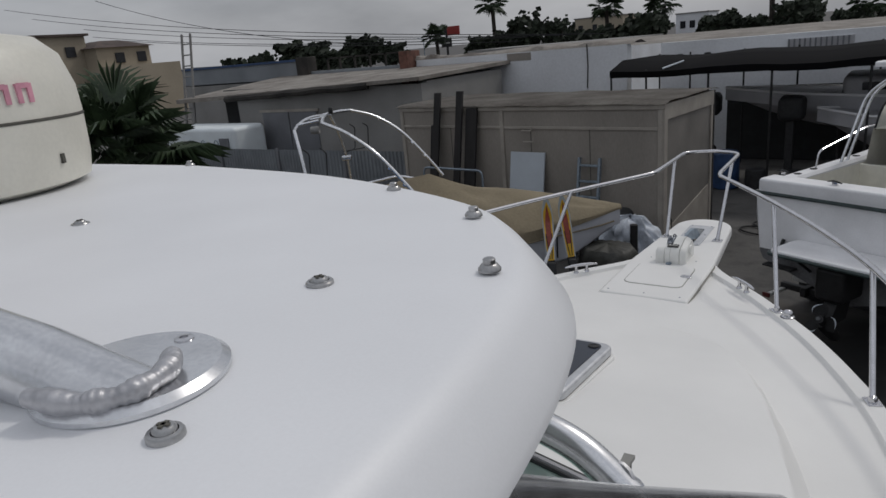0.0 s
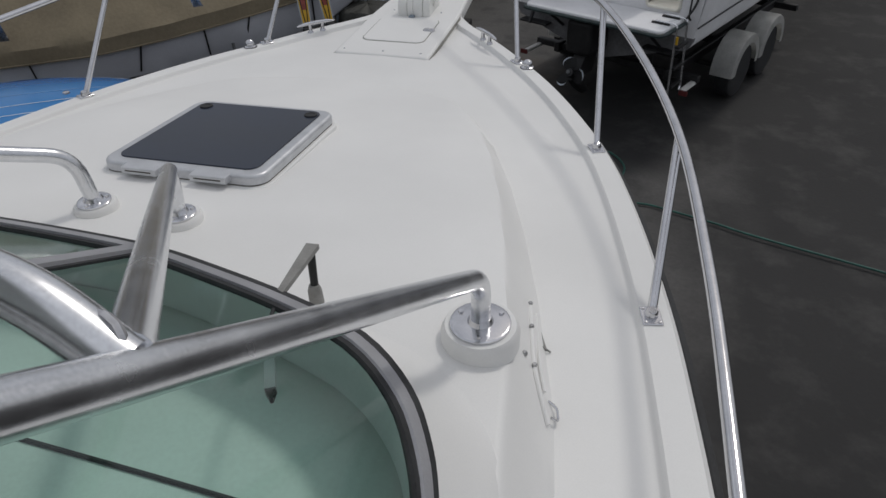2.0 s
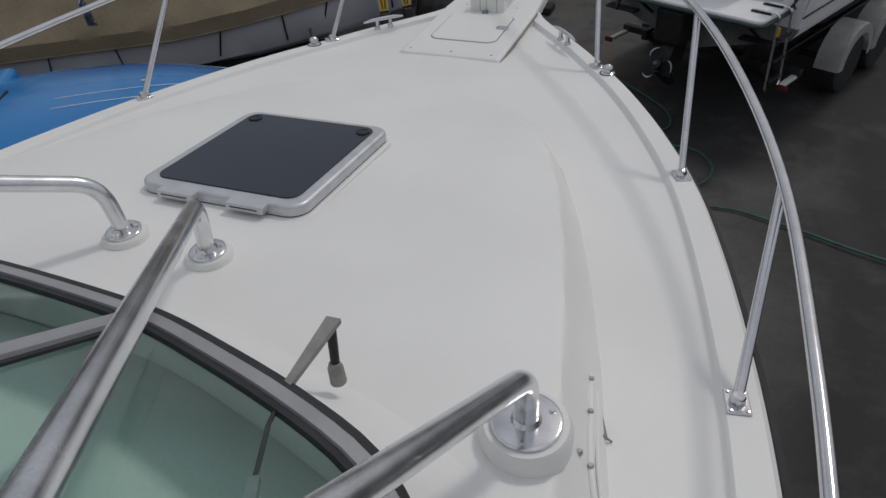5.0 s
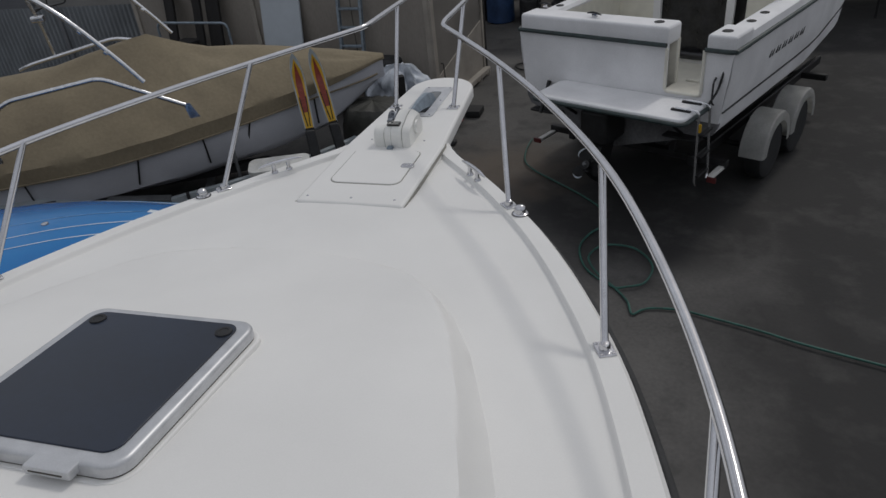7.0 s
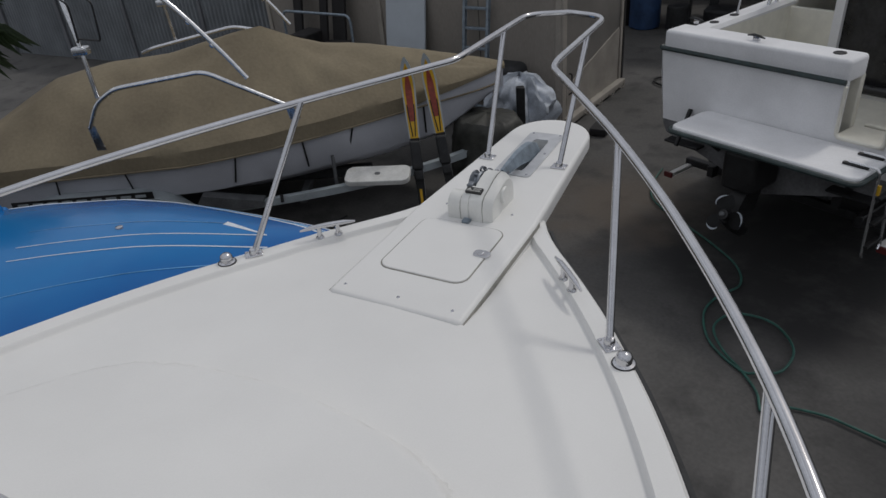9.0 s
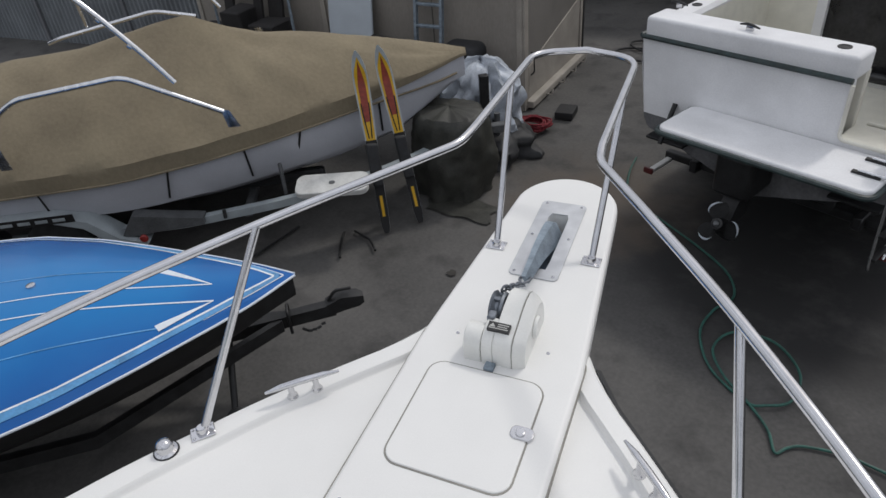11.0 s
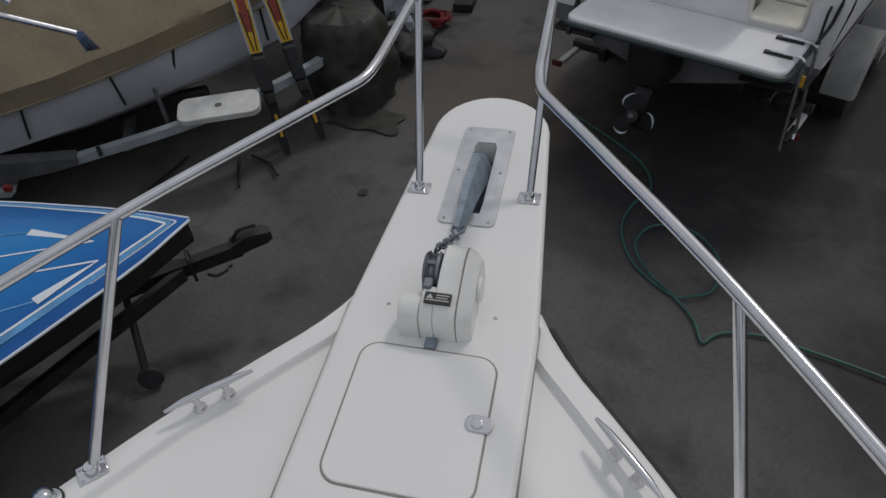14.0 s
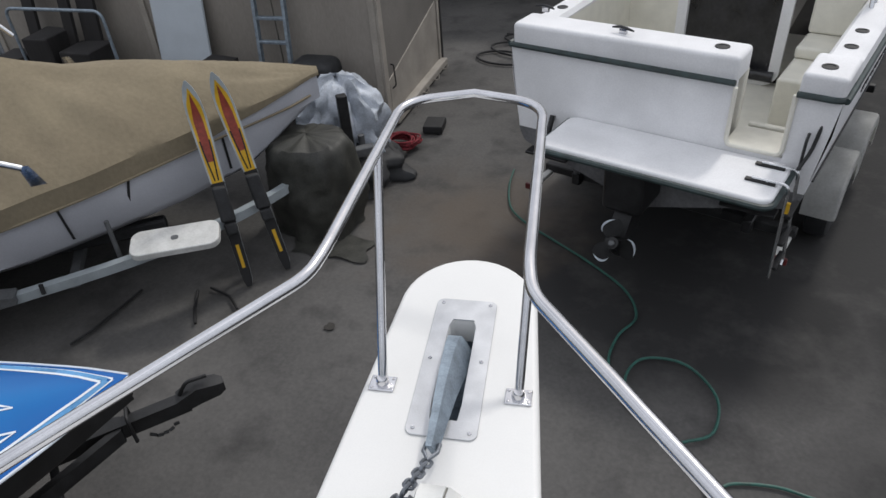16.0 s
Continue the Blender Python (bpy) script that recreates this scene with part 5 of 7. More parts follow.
for a in (22, 142, 262):
    cap, rim_ = [], []
    for i in range(15):
        q = -1 + 2 * i / 14
        row = []
        for r in (0.035, 0.06, 0.09, 0.12, 0.15, 0.175):
            wide = 0.075 * math.sqrt(max(0.02, 1 - ((r - 0.115) / 0.082) ** 2)) + (0.012 if r < 0.06 else 0)
            row.append((r, q * wide, 0.028 * q * (1 - r * 2.5)))
        cap.append(row)
    bm = skin(cap, closed=False)
    bmesh.ops.solidify(bm, geom=bm.faces[:], thickness=0.007)
    put("blade", bm, pm @ Matrix.Rotation(radians(a), 4, "Z"), M_BLACKFR, prop)
    edge = []
    for i in range(13):
        g = radians(-20 + 135 * i / 12)
        w = 0.016 * math.sin(math.pi * i / 12) + 0.001
        c, sn = math.cos(g), math.sin(g)
        edge.append([(0.115 + (0.060 + d) * c * 1.04, (0.078 + d) * sn, 0.030 * sn * 0.7 + 0.010) for d in (-w, 0.0)])
    bm = skin(edge, closed=False)
    bmesh.ops.solidify(bm, geom=bm.faces[:], thickness=0.004)
    put("blade_edge", bm, pm @ Matrix.Rotation(radians(a), 4, "Z"), M_WSTRIPE, prop, "pale crescent on the blade edge")
# trim tabs and outboard bracket at port
put("trim_tab", box(-0.12, 0.0, 0.62, 1.0, 0.90, 0.925, 0.005, 1), TM, M_BLACKFR, fisher, "black trim tab")
put("trim_tab", box(-0.12, 0.0, -1.0, -0.62, 0.90, 0.925, 0.005, 1), TM, M_BLACKFR, fisher, "black trim tab")
put("tab_ram", tube([(-0.2, 0.8, 0.93), (-0.02, 0.8, 1.25)], 0.022, 10), TM, M_BLACKFR, fisher, "black trim ram")
# cabin bulkhead with a dark curtain, windscreen and arch
bulk = dense(round_rect(-0.46, 0.52, 1.05, 2.16, 0.14), 0.06)
hb = hole_rays(bulk, (0.03, 1.58), 0.40, 0.47)
bm = ring_slab(bulk, hb, 0.0, 0.05, 0.01)
put("cabin_bulkhead", bm, TM @ Matrix(((0, 0, 1, 1.80), (1, 0, 0, 0), (0, 1, 0, 0), (0, 0, 0, 1))), M_GELDIRT, fisher, "white cabin bulkhead round a doorway")
put("cabin_bulkhead_port", box(1.80, 1.86, 0.50, 1.02, 1.05, 1.85, 0.02), TM, M_CREAM, fisher)
crow = [[(1.88 + 0.012 * math.sin(22 * y), y, z) for y in np.linspace(-0.44, 0.46, 40)] for z in np.linspace(1.06, 2.1, 6)]
put("door_curtain", skin(crow, closed=False), TM, M_VINYL, fisher, "dark glossy vinyl door curtain")
put("curtain_roll", tube([(1.80, -0.42, 1.14), (1.80, 0.42, 1.14)], 0.05, 12), TM, M_VINYL, fisher)
put("cabin_trunk", skin([[(x, s * w, z) for s, w, z in ((1, h, z0), (1, h * 0.93, z1), (0, 0, z1 + 0.05), (-1, h * 0.93, z1), (-1, h, z0))] for x, h, z0, z1 in ((1.9, 0.98, 1.75, 2.30), (3.0, 0.95, 1.82, 2.32), (4.4, 0.72, 1.92, 2.2), (5.4, 0.4, 2.0, 2.08))], closed=False), TM, M_CREAM, fisher, "cream cabin trunk")
for s in (1, -1):
    rows = [[(1.95, s * 0.92, 2.28), (2.9, s * 0.86, 2.32), (3.5, s * 0.55, 2.35)], [(2.05, s * 0.86, 2.62), (2.65, s * 0.80, 2.66), (3.0, s * 0.5, 2.68)]]
    g = put("windscreen_pane", skin(rows, closed=False), TM, M_GLASS2, fisher, "green-grey windscreen glass")
    put("windscreen_frame", tube(spline([(1.95, s * 0.92, 2.28), (2.05, s * 0.86, 2.62), (2.65, s * 0.80, 2.66), (3.0, s * 0.5, 2.68), (3.05, 0, 2.68)], 5), 0.014, 8), TM, M_RUBBER, fisher)
    for dx in (0.0, 0.14):
        put("arch_leg", tube(fillet([(1.45 + dx, s * 1.06, 1.83), (1.75 + dx, s * 0.95, 2.75), (1.85 + dx, s * 0.55, 3.1)], 0.15), 0.018, 10), TM, M_ALU, fisher, "aluminium top leg")
put("hardtop", slab(dense(round_rect(1.6, 3.1, -0.85, 0.85, 0.12), 0.1), 3.10, 3.16, 0.02), TM, M_GELDIRT, fisher, "white hardtop on tubes")
put("side_rail", tube(fillet([(1.0, 1.1, 1.84), (1.06, 1.1, 2.12), (2.0, 1.05, 2.30), (4.0, 0.9, 2.35)], 0.08), 0.012, 8), TM, M_STEEL, fisher, "stainless side rail")
# helm seat
seat = put("helm_seat", box(1.35, 1.75, -0.98, -0.62, 1.50, 1.60, 0.03, 3), TM, M_CREAM, fisher, "cream helm seat")
put("seat_back", box(1.70, 1.80, -0.98, -0.62, 1.60, 1.98, 0.03, 3), TM, M_CREAM, seat)
put("seat_post", tube([(1.55, -0.8, 1.05), (1.55, -0.8, 1.5)], 0.04, 12), TM, M_STEEL, seat)
put("side_locker", box(0.9, 1.6, -0.99, -0.62, 1.05, 1.5, 0.03, 3), TM, M_CREAM, fisher)

tr1 = thing("boat_trailer", "black tandem boat trailer with off-white mudguards", "trailer", TM @ Vector((1.5, 0, 0)))
for s in (1, -1):
    put("frame_rail", box(0.35, 4.4, s * 0.75 - 0.04, s * 0.75 + 0.04, 0.42, 0.54, 0.01, 1), TM, M_BLACKFR, tr1)
    put("bunk", box(0.1, 4.2, s * 0.5 - 0.07, s * 0.5 + 0.07, 0.70, 0.78, 0.02, 1), TM, M_RUBBER, tr1, "carpeted bunk")
    for x in (0.4, 2.0, 3.8):
        put("bunk_post", box(x, x + 0.06, s * 0.5 - 0.03, s * 0.5 + 0.03, 0.5, 0.71), TM, M_BLACKFR, tr1)
    for x in (1.36, 2.20):
        wheel(tr1, TM, x, s * 1.15, 0.33, 0.2)
        put("mudguard", arch(Matrix.Identity(4), x, s * 1.02, s * 1.29, 0.40, 0.385, sweep=(-4, 184)), TM, M_PAD, tr1, "dull off-white mudguard")
    put("tail_light", box(0.10, 0.13, s * 1.08 - 0.05, s * 1.08 + 0.05, 0.40, 0.46, 0.01), TM, M_DARKRED, tr1, "dull red tail light")
for s in (1, -1):
    put("light_arm", box(0.13, 0.46, s * 1.05 - 0.03, s * 1.05 + 0.03, 0.42, 0.46, 0.006, 1), TM, M_PAD, tr1, "pale light bracket")
for x in (0.42, 1.74, 3.6):
    put("cross_member", box(x, x + 0.08, -1.1, 1.1, 0.44, 0.52, 0.008, 1), TM, M_BLACKFR, tr1)
for x in (1.36, 2.20):
    put("axle", tube([(x, -1.1, 0.33), (x, 1.1, 0.33)], 0.035, 10), TM, M_BLACKFR, tr1)

# ---- the covered wakeboard boat on its trailer ----
WM = frame_of((-2.2, 4.6), (0.87, 0.49))
wake = thing("wakeboard_boat", "grey wakeboard boat under a khaki canvas cover", "boat", WM @ Vector((-3, 0, 0)))


def wk_half(x):
    return float(np.interp(-x, [0.0, 0.25, 0.6, 0.86, 1.1, 1.5, 2.0, 2.6, 3.2, 6.4], [0.04, 0.23, 0.39, 0.48, 0.58, 0.76, 0.97, 1.12, 1.19, 1.18]))


def wk_gz(x):
    return float(np.interp(-x, [0.0, 1.0, 2.0, 3.5, 6.4], [1.34, 1.27, 1.20, 1.06, 0.98]))


def wk_top(x):
    return float(np.interp(-x, [0.0, 0.6, 1.3, 2.05, 2.4, 2.7, 3.0, 3.8, 4.5, 5.2, 6.0, 6.45], [1.41, 1.565, 1.70, 1.80, 1.93, 2.05, 2.00, 1.83, 1.80, 1.66, 1.25, 1.05]))


cov = []
SEC = 22
for x in list(np.arange(0.02, -6.45, -0.08)) + [-6.45]:
    x = float(x)
    h, g, t = wk_half(x) + 0.02, wk_gz(x), wk_top(x)
    ring = []
    for k in range(-SEC, SEC + 1):
        q = k / SEC
        if abs(q) > 0.86:
            w = (abs(q) - 0.86) / 0.14
            ring.append((x, math.copysign(h + 0.008 * math.sin(9 * x), q), g + 0.04 - (0.02 + 0.15 * smooth01(-x / 1.5)) * w))
        else:
            w = abs(q) / 0.86
            peak = 1.25 + 0.9 * max(0, 1 - abs(x + 2.7) / 0.9)
            z = g + 0.04 + (t - g - 0.04) * (1 - w ** (2.2 / peak)) ** 1.0
            side = 0.5 + 0.5 * math.sin(q * 4)
            fold = 0.022 * noise.noise(Vector((x * 1.1 + abs(q) * 2.2, q * 3.0, 0.3))) + 0.020 * (1 - abs(noise.noise(Vector((x * 2.3 - abs(q) * 3.4, q * 2.0, 4.1)))) * 4) * w * (1 - w) * 2 + 0.016 * math.sin((x + 2.7) * 6 + q * 9) * max(0, 1 - abs(x + 2.2) / 1.3) * w * (1 - w) * 4
            dx, dy = x + 2.62, h * w
            ang = math.atan2(dy, dx)
            far = math.hypot(dx, dy)
            fold += 0.017 * math.sin(ang * 15 + 1.5 * noise.noise(Vector((x * 1.4, q * 2, 7.0)))) * math.exp(-((far - 0.75) / 0.5) ** 2) * (1 if q < 0 else 0.5)
            ring.append((x, h * math.copysign(w, q), z + fold - 0.02 * (1 - (2 * w - 1) ** 2) * (1 if t - g > 0.4 else 0.3)))
    cov.append(ring)
cover = put("canvas_cover", skin(cov, closed=False), WM, M_COVER, wake, "khaki canvas cover draped over the boat")
put("cover_hem", tube([(x, -(wk_half(x) + 0.022), wk_gz(x) - 0.125) for x in np.arange(-0.1, -6.4, -0.2)], 0.012, 6), WM, M_COVER, wake)


def wk_ring(x):
    h, g = wk_half(x), wk_gz(x)
    kz = float(np.interp(-x, [0, 0.8, 2.0, 6.4], [1.15, 0.70, 0.50, 0.45]))
    pts = [(h * 0.985, g + 0.02), (h * 0.97, g - 0.2), (h * 0.90, max(g - 0.5, kz + 0.08)), (h * 0.78, max(g - 0.60, kz + 0.04)), (0, kz)]
    return [(x, y, z) for y, z in pts] + [(x, -y, z) for y, z in pts[-2::-1]]


put("hull", skin([wk_ring(float(x)) for x in np.arange(0.0, -6.41, -0.2)], closed=False), WM, M_GREYHULL, wake, "silver-grey hull")
put("hull_transom", skin([wk_ring(-6.40), [(-6.42, y * 0.98, z) for _, y, z in wk_ring(-6.40)]]), WM, M_GREYHULL, wake)
for x in (-0.95, -1.72, -2.25, -2.95, -4.15, -4.9):
    d = 0.10 if x in (-1.72, -2.95, -4.9) else 0.0
    put("tie_strap", skin([[(x + a - d * k / 4, -(wk_half(x) * (1.012 - 0.022 * k) + 0.004), wk_gz(x) - 0.12 - 0.085 * k) for k in range(5)] for a in (0, 0.022)], closed=False), WM, M_STRAP, wake, "black tie-down strap")
# tower
tower = put("tower", tube(fillet([(-2.28, -1.20, 1.50), (-3.02, -1.24, 1.92), (-3.95, -1.22, 1.82), (-4.18, -1.20, 1.68), (-4.32, -1.20, 1.44)], 0.1), 0.024, 12), WM, M_ALU, wake, "folded aluminium wakeboard tower")
put("tower_rail_port", tube(fillet([(-2.9, 1.15, 1.74), (-3.35, 1.16, 1.84), (-4.45, 1.15, 1.66), (-4.62, 1.2, 1.60)], 0.1), 0.024, 12), WM, M_ALU, tower)
for s in (-1, 1):
    put("tower_upper", tube(spline([(-2.62, s * 1.18, 1.80), (-2.85, s * 1.16, 2.12), (-3.22, s * 1.12, 2.56), (-3.6, s * 1.02, 2.84), (-3.95, s * 0.85, 2.98)], 6), 0.024, 12), WM, M_ALU, tower)
    put("tower_strut", tube(spline([(-4.30, s * 0.95, 2.92), (-4.22, s * 1.08, 2.6), (-4.16, s * 1.16, 2.2), (-4.14, s * 1.2, 1.74)], 6), 0.024, 12), WM, M_ALU, tower)
    put("tower_clamp", box(-4.24, -4.08, s * 1.16 - 0.05, s * 1.16 + 0.05, 2.16, 2.24, 0.02), WM, M_ALU, tower)
    put("tower_foot", skin([[(-2.30 + a, s * 1.215, 1.52), (-2.26 + a, s * 1.215, 1.52), (-2.19 + a, s * 1.225, 1.36), (-2.27 + a, s * 1.225, 1.36)] for a in (0, 0.03)]), WM, M_ALU, tower)
    put("tower_foot", skin([[(-4.34 + a, s * 1.215, 1.46), (-4.29 + a, s * 1.215, 1.46), (-4.25 + a, s * 1.225, 1.20), (-4.32 + a, s * 1.225, 1.20)] for a in (0, 0.03)]), WM, M_ALU, tower)
    for q in (0.25, 0.55):
        p = Vector((-2.62, s * 1.18, 1.80)).lerp(Vector((-3.22, s * 1.12, 2.56)), q + 0.2)
        put("tower_clip", lathe([(0.031, -0.02), (0.033, 0.0), (0.031, 0.02)], 12), WM @ Matrix.Translation(p) @ Matrix.Rotation(radians(-38), 4, "Y"), M_ALU, tower)
    # board rack forks
    for k in range(2):
        put("rack_fork", tube(fillet([(-4.18, s * 1.14, 2.28 + 0.03 * k), (-4.05 + 0.22 * k, s * (1.36 + 0.02 * k), 2.32), (-4.02 + 0.22 * k, s * 1.38, 2.66), (-4.1 + 0.22 * k, s * 1.36, 2.72)], 0.04), 0.009, 8), WM, M_BLACKFR, tower, "dark board rack fork")
put("tower_top", tube(spline([(-3.95, -0.85, 2.98), (-4.05, -0.3, 3.01), (-4.05, 0.3, 3.01), (-3.95, 0.85, 2.98)], 6), 0.024, 12), WM, M_ALU, tower)
put("tower_top", tube(spline([(-4.30, -0.95, 2.92), (-4.36, -0.3, 2.97), (-4.36, 0.3, 2.97), (-4.30, 0.95, 2.92)], 6), 0.024, 12), WM, M_ALU, tower)
for y in (-0.7, 0.0, 0.7):
    put("tower_link", tube([(-4.03, y, 3.0), (-4.34, y, 2.955)], 0.018, 10), WM, M_ALU, tower)
put("tower_speaker", lathe([(0.02, -0.08), (0.05, -0.07), (0.055, 0.03), (0.045, 0.05), (0, 0.04)], 18), WM @ Matrix.Translation((-4.18, -0.35, 2.84)) @ Matrix.Rotation(radians(90), 4, "Y"), M_GREYPL, tower, "small grey tower speaker")
put("tow_knob", lathe([(0.02, 0), (0.035, 0.02), (0.035, 0.07), (0.02, 0.09)], 14), WM @ Matrix.Translation((-4.03, 0.0, 3.02)), M_BLACKFR, tower)

tr2 = thing("boat_trailer", "pale grey boat trailer with white lettering bars", "trailer", WM @ Vector((-3.5, 0, 0)))
for s in (-1, 1):
    put("frame_rail", tube(spline([(-6.2, s * 1.0, 0.40), (-3.5, s * 1.08, 0.36), (-2.6, s * 1.12, 0.42), (-1.5, s * 1.10, 0.55), (-0.7, s * 0.75, 0.58), (-0.1, s * 0.2, 0.55)], 6), 0.055, 4), WM, M_TRAILER, tr2, "pale grey painted frame")
    for x in (-4.15, -4.95):
        wheel(tr2, WM, x, s * 1.10, 0.32, 0.2)
    put("mudguard", skin([[(x, s * (1.02 + o), z) for x, z in ((-5.5, 0.40), (-5.35, 0.60), (-5.0, 0.70), (-4.1, 0.70), (-3.78, 0.60), (-3.55, 0.38), (-3.3, 0.30), (-3.35, 0.26), (-3.62, 0.32), (-3.84, 0.54), (-4.12, 0.64), (-5.0, 0.64), (-5.3, 0.54), (-5.44, 0.38))] for o in (0.0, 0.03, 0.22, 0.25)]), WM, M_TRAILER, tr2, "pale grey mudguard")
    put("mudguard_panel", skin([[(x, s * (1.02 + o), z) for x, z in ((-3.55, 0.36), (-2.75, 0.40), (-2.75, 0.47), (-3.4, 0.58))] for o in (0.06, 0.2)]), WM, M_TRGALV, tr2)
    for k in range(9):
        x = -5.35 + k * 0.16
        put("letter_bar", box(x, x + 0.11, s * 1.275 - 0.004, s * 1.275 + 0.004, 0.655, 0.685, m=None), WM, M_TRAILER, tr2)
    put("letter_plate", box(-5.42, -3.88, s * 1.268 - 0.004, s * 1.268 + 0.004, 0.63, 0.71), WM, M_BLACKFR, tr2)
    put("marker_light", lathe([(0.04, 0), (0.04, 0.012), (0.03, 0.022), (0, 0.024)], 16), WM @ Matrix.Translation((-3.33, s * 1.27, 0.36)) @ Matrix.Rotation(radians(-90 * s), 4, "X"), M_RED, tr2, "round red marker light")
    put("bunk", box(-5.8, -1.6, s * 0.55 - 0.06, s * 0.55 + 0.06, 0.40, 0.52, 0.02, 1), WM, M_RUBBER, tr2)
    put("guide_post", tube([(-1.95, s * 1.05, 0.48), (-1.95, s * 1.02, 0.85)], 0.02, 8), WM, M_TRGALV, tr2)
for x in (-5.8, -4.5, -2.4):
    put("cross_member", box(x, x + 0.08, -1.05, 1.05, 0.32, 0.40, 0.008, 1), WM, M_TRGALV, tr2)
put("frame_wrap", tube([(-2.55, -1.185, 0.42), (-2.55, -1.16, 0.50)], 0.02, 6), WM, M_STRAP, tr2)
pad_m = WM @ Matrix.Translation((-1.47, -1.21, 0.66)) @ Matrix.Rotation(radians(-6), 4, "Z") @ Matrix.Rotation(radians(10), 4, "X")
put("step_pad", slab(dense(round_rect(-0.35, 0.35, -0.145, 0.145, 0.085), 0.04), -0.03, 0.025, 0.012), pad_m, M_PAD, tr2, "scuffed white oblong step pad")
put("pad_mark", slab(dense(round_rect(-0.03, 0.03, -0.025, 0.025, 0.02), 0.02), 0.02, 0.028, 0.002), pad_m, M_TRGALV, tr2)
put("tongue", box(-0.3, 0.45, -0.05, 0.05, 0.42, 0.52, 0.01, 1), WM, M_TRGALV, tr2)
put("winch_post", box(0.15, 0.25, -0.05, 0.05, 0.5, 1.1, 0.01, 1), WM, M_BLACKFR, tr2)
put("tongue_jack", tube([(0.35, 0.1, 0.0), (0.35, 0.1, 0.6)], 0.035, 10), WM, M_TRGALV, tr2)

# ---- the blue speedboat on its black trailer ----
BT = frame_of((-2.03, 1.036), (0.80, 0.60))
BM = Matrix.Translation((0, 0, 0.07)) @ BT
blue = thing("blue_speedboat", "metallic blue speedboat with white chevron stripes", "boat", BM @ Vector((-2, 0, 0)))


def bl_half(x):
    return float(np.interp(-x, [0.0, 0.25, 0.5, 0.95, 1.35, 1.8, 2.6, 5.0], [0.004, 0.205, 0.37, 0.645, 0.87, 1.05, 1.19, 1.20]))


def bl_z(x, q):
    return 1.02 + 0.035 * min(-x, 2) + (0.17 * smooth01(-x / 1.6) + 0.03 * smooth01(-x / 0.4)) * (1 - q * q) - 0.012 * smooth01((abs(q) - 0.9) / 0.05) * smooth01(-x / 0.4)


QS = list(np.linspace(-1, 1, 41))
xs_b = list(np.arange(-0.0, -2.95, -0.06))
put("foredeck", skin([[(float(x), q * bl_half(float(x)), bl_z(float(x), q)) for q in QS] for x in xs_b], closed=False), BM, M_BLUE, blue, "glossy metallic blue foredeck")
put("hull", skin([[(float(x), q * bl_half(float(x)) * k, z) for q, k, z in ((-1, 1, bl_z(float(x), 1) - 0.004), (-1, 0.86, 0.86), (-1, 0.66, 0.66 + 0.25 * math.exp(x * 1.6)), (0, 0, 0.5 + 0.46 * math.exp(x * 1.3)), (1, 0.66, 0.66 + 0.25 * math.exp(x * 1.6)), (1, 0.86, 0.86), (1, 1, bl_z(float(x), 1) - 0.004))] for x in list(np.arange(-0.02, -5.0, -0.2))], closed=False), BM, M_BLACKFR, blue, "dark hull below the rub line")
for s in (1, -1):
    put("gunwale_edge", tube([(float(x), s * (bl_half(float(x)) + 0.006), bl_z(float(x), 1) - 0.004) for x in np.arange(0.0, -4.9, -0.1)], 0.009, 8), BM, M_WSTRIPE, blue, "white moulded edge")


def stripe(name, line, w0, w1, material, label=""):
    """A painted stripe on the blue deck, from (x, y) points, lying 2 mm proud."""
    pts = [Vector((p[0], p[1], 0)) for p in line]
    pts = [pts[0].lerp(pts[-1], k / 14) for k in range(15)] if len(pts) == 2 else pts
    rows = []
    for i, p in enumerate(pts):
        t = (pts[min(i + 1, len(pts) - 1)] - pts[max(i - 1, 0)]).normalized()
        n = Vector((-t.y, t.x, 0))
        w = w0 + (w1 - w0) * i / (len(pts) - 1)
        rows.append([(*(p + n * w * k)[:2], bl_z(p.x, min(abs((p + n * w * k).y) / bl_half(p.x), 1)) + 0.003) for k in (-0.5, 0, 0.5)])
    return put(name, skin(rows, closed=False), BM, material, blue, label)


for s in (1, -1):
    def along(d, x0, x1, step):
        return [(float(x), s * max(bl_half(float(x)) - d, 0.0)) for x in np.arange(x0, x1, -step)]
    stripe("pale_stripe", along(0.085, -0.103, -2.3, 0.1), 0.035, 0.055, M_BLUEL, "pale blue edge stripe")
    stripe("white_pinstripe", along(0.110, -0.134, -2.3, 0.1), 0.016, 0.008, M_WSTRIPE, "white pinstripe along the edge")
    stripe("white_flash", along(0.060, -0.073, -0.60, 0.05), 0.012, 0.004, M_WSTRIPE, "white flash")
for tip, end, tail in (((-0.52, -0.055), (-0.845, 0.135), (-2.3, -0.05)), ((-0.51, -0.21), (-0.835, -0.405), (-2.3, -0.23))):
    stripe("chevron", [tip, end], 0.004, 0.055, M_WSTRIPE, "white chevron flash")
    stripe("pin_stripe", [tip, tail], 0.012, 0.008, M_WSTRIPE, "thin white pinstripe")
    stripe("pin_stripe", [end, (tail[0], end[1] * 1.6)], 0.010, 0.006, M_BLUEL, "pale pinstripe")
put("deck_fitting", lathe([(0.03, 0), (0.028, 0.012), (0.012, 0.018), (0, 0.018)], 16), BM @ Matrix.Translation((-1.6, 0.08, bl_z(-1.6, 0.1))), M_STEEL, blue, "small chrome deck fitting")
put("dash_cowl", box(-3.18, -2.86, -1.08, 1.08, 0.95, 1.24, 0.08, 4), BM, M_BLUE, blue)
put("cockpit", box(-4.9, -3.1, -0.92, 0.92, 0.75, 1.05, 0.05, 2), BM, M_DARKIN, blue, "black cockpit interior")
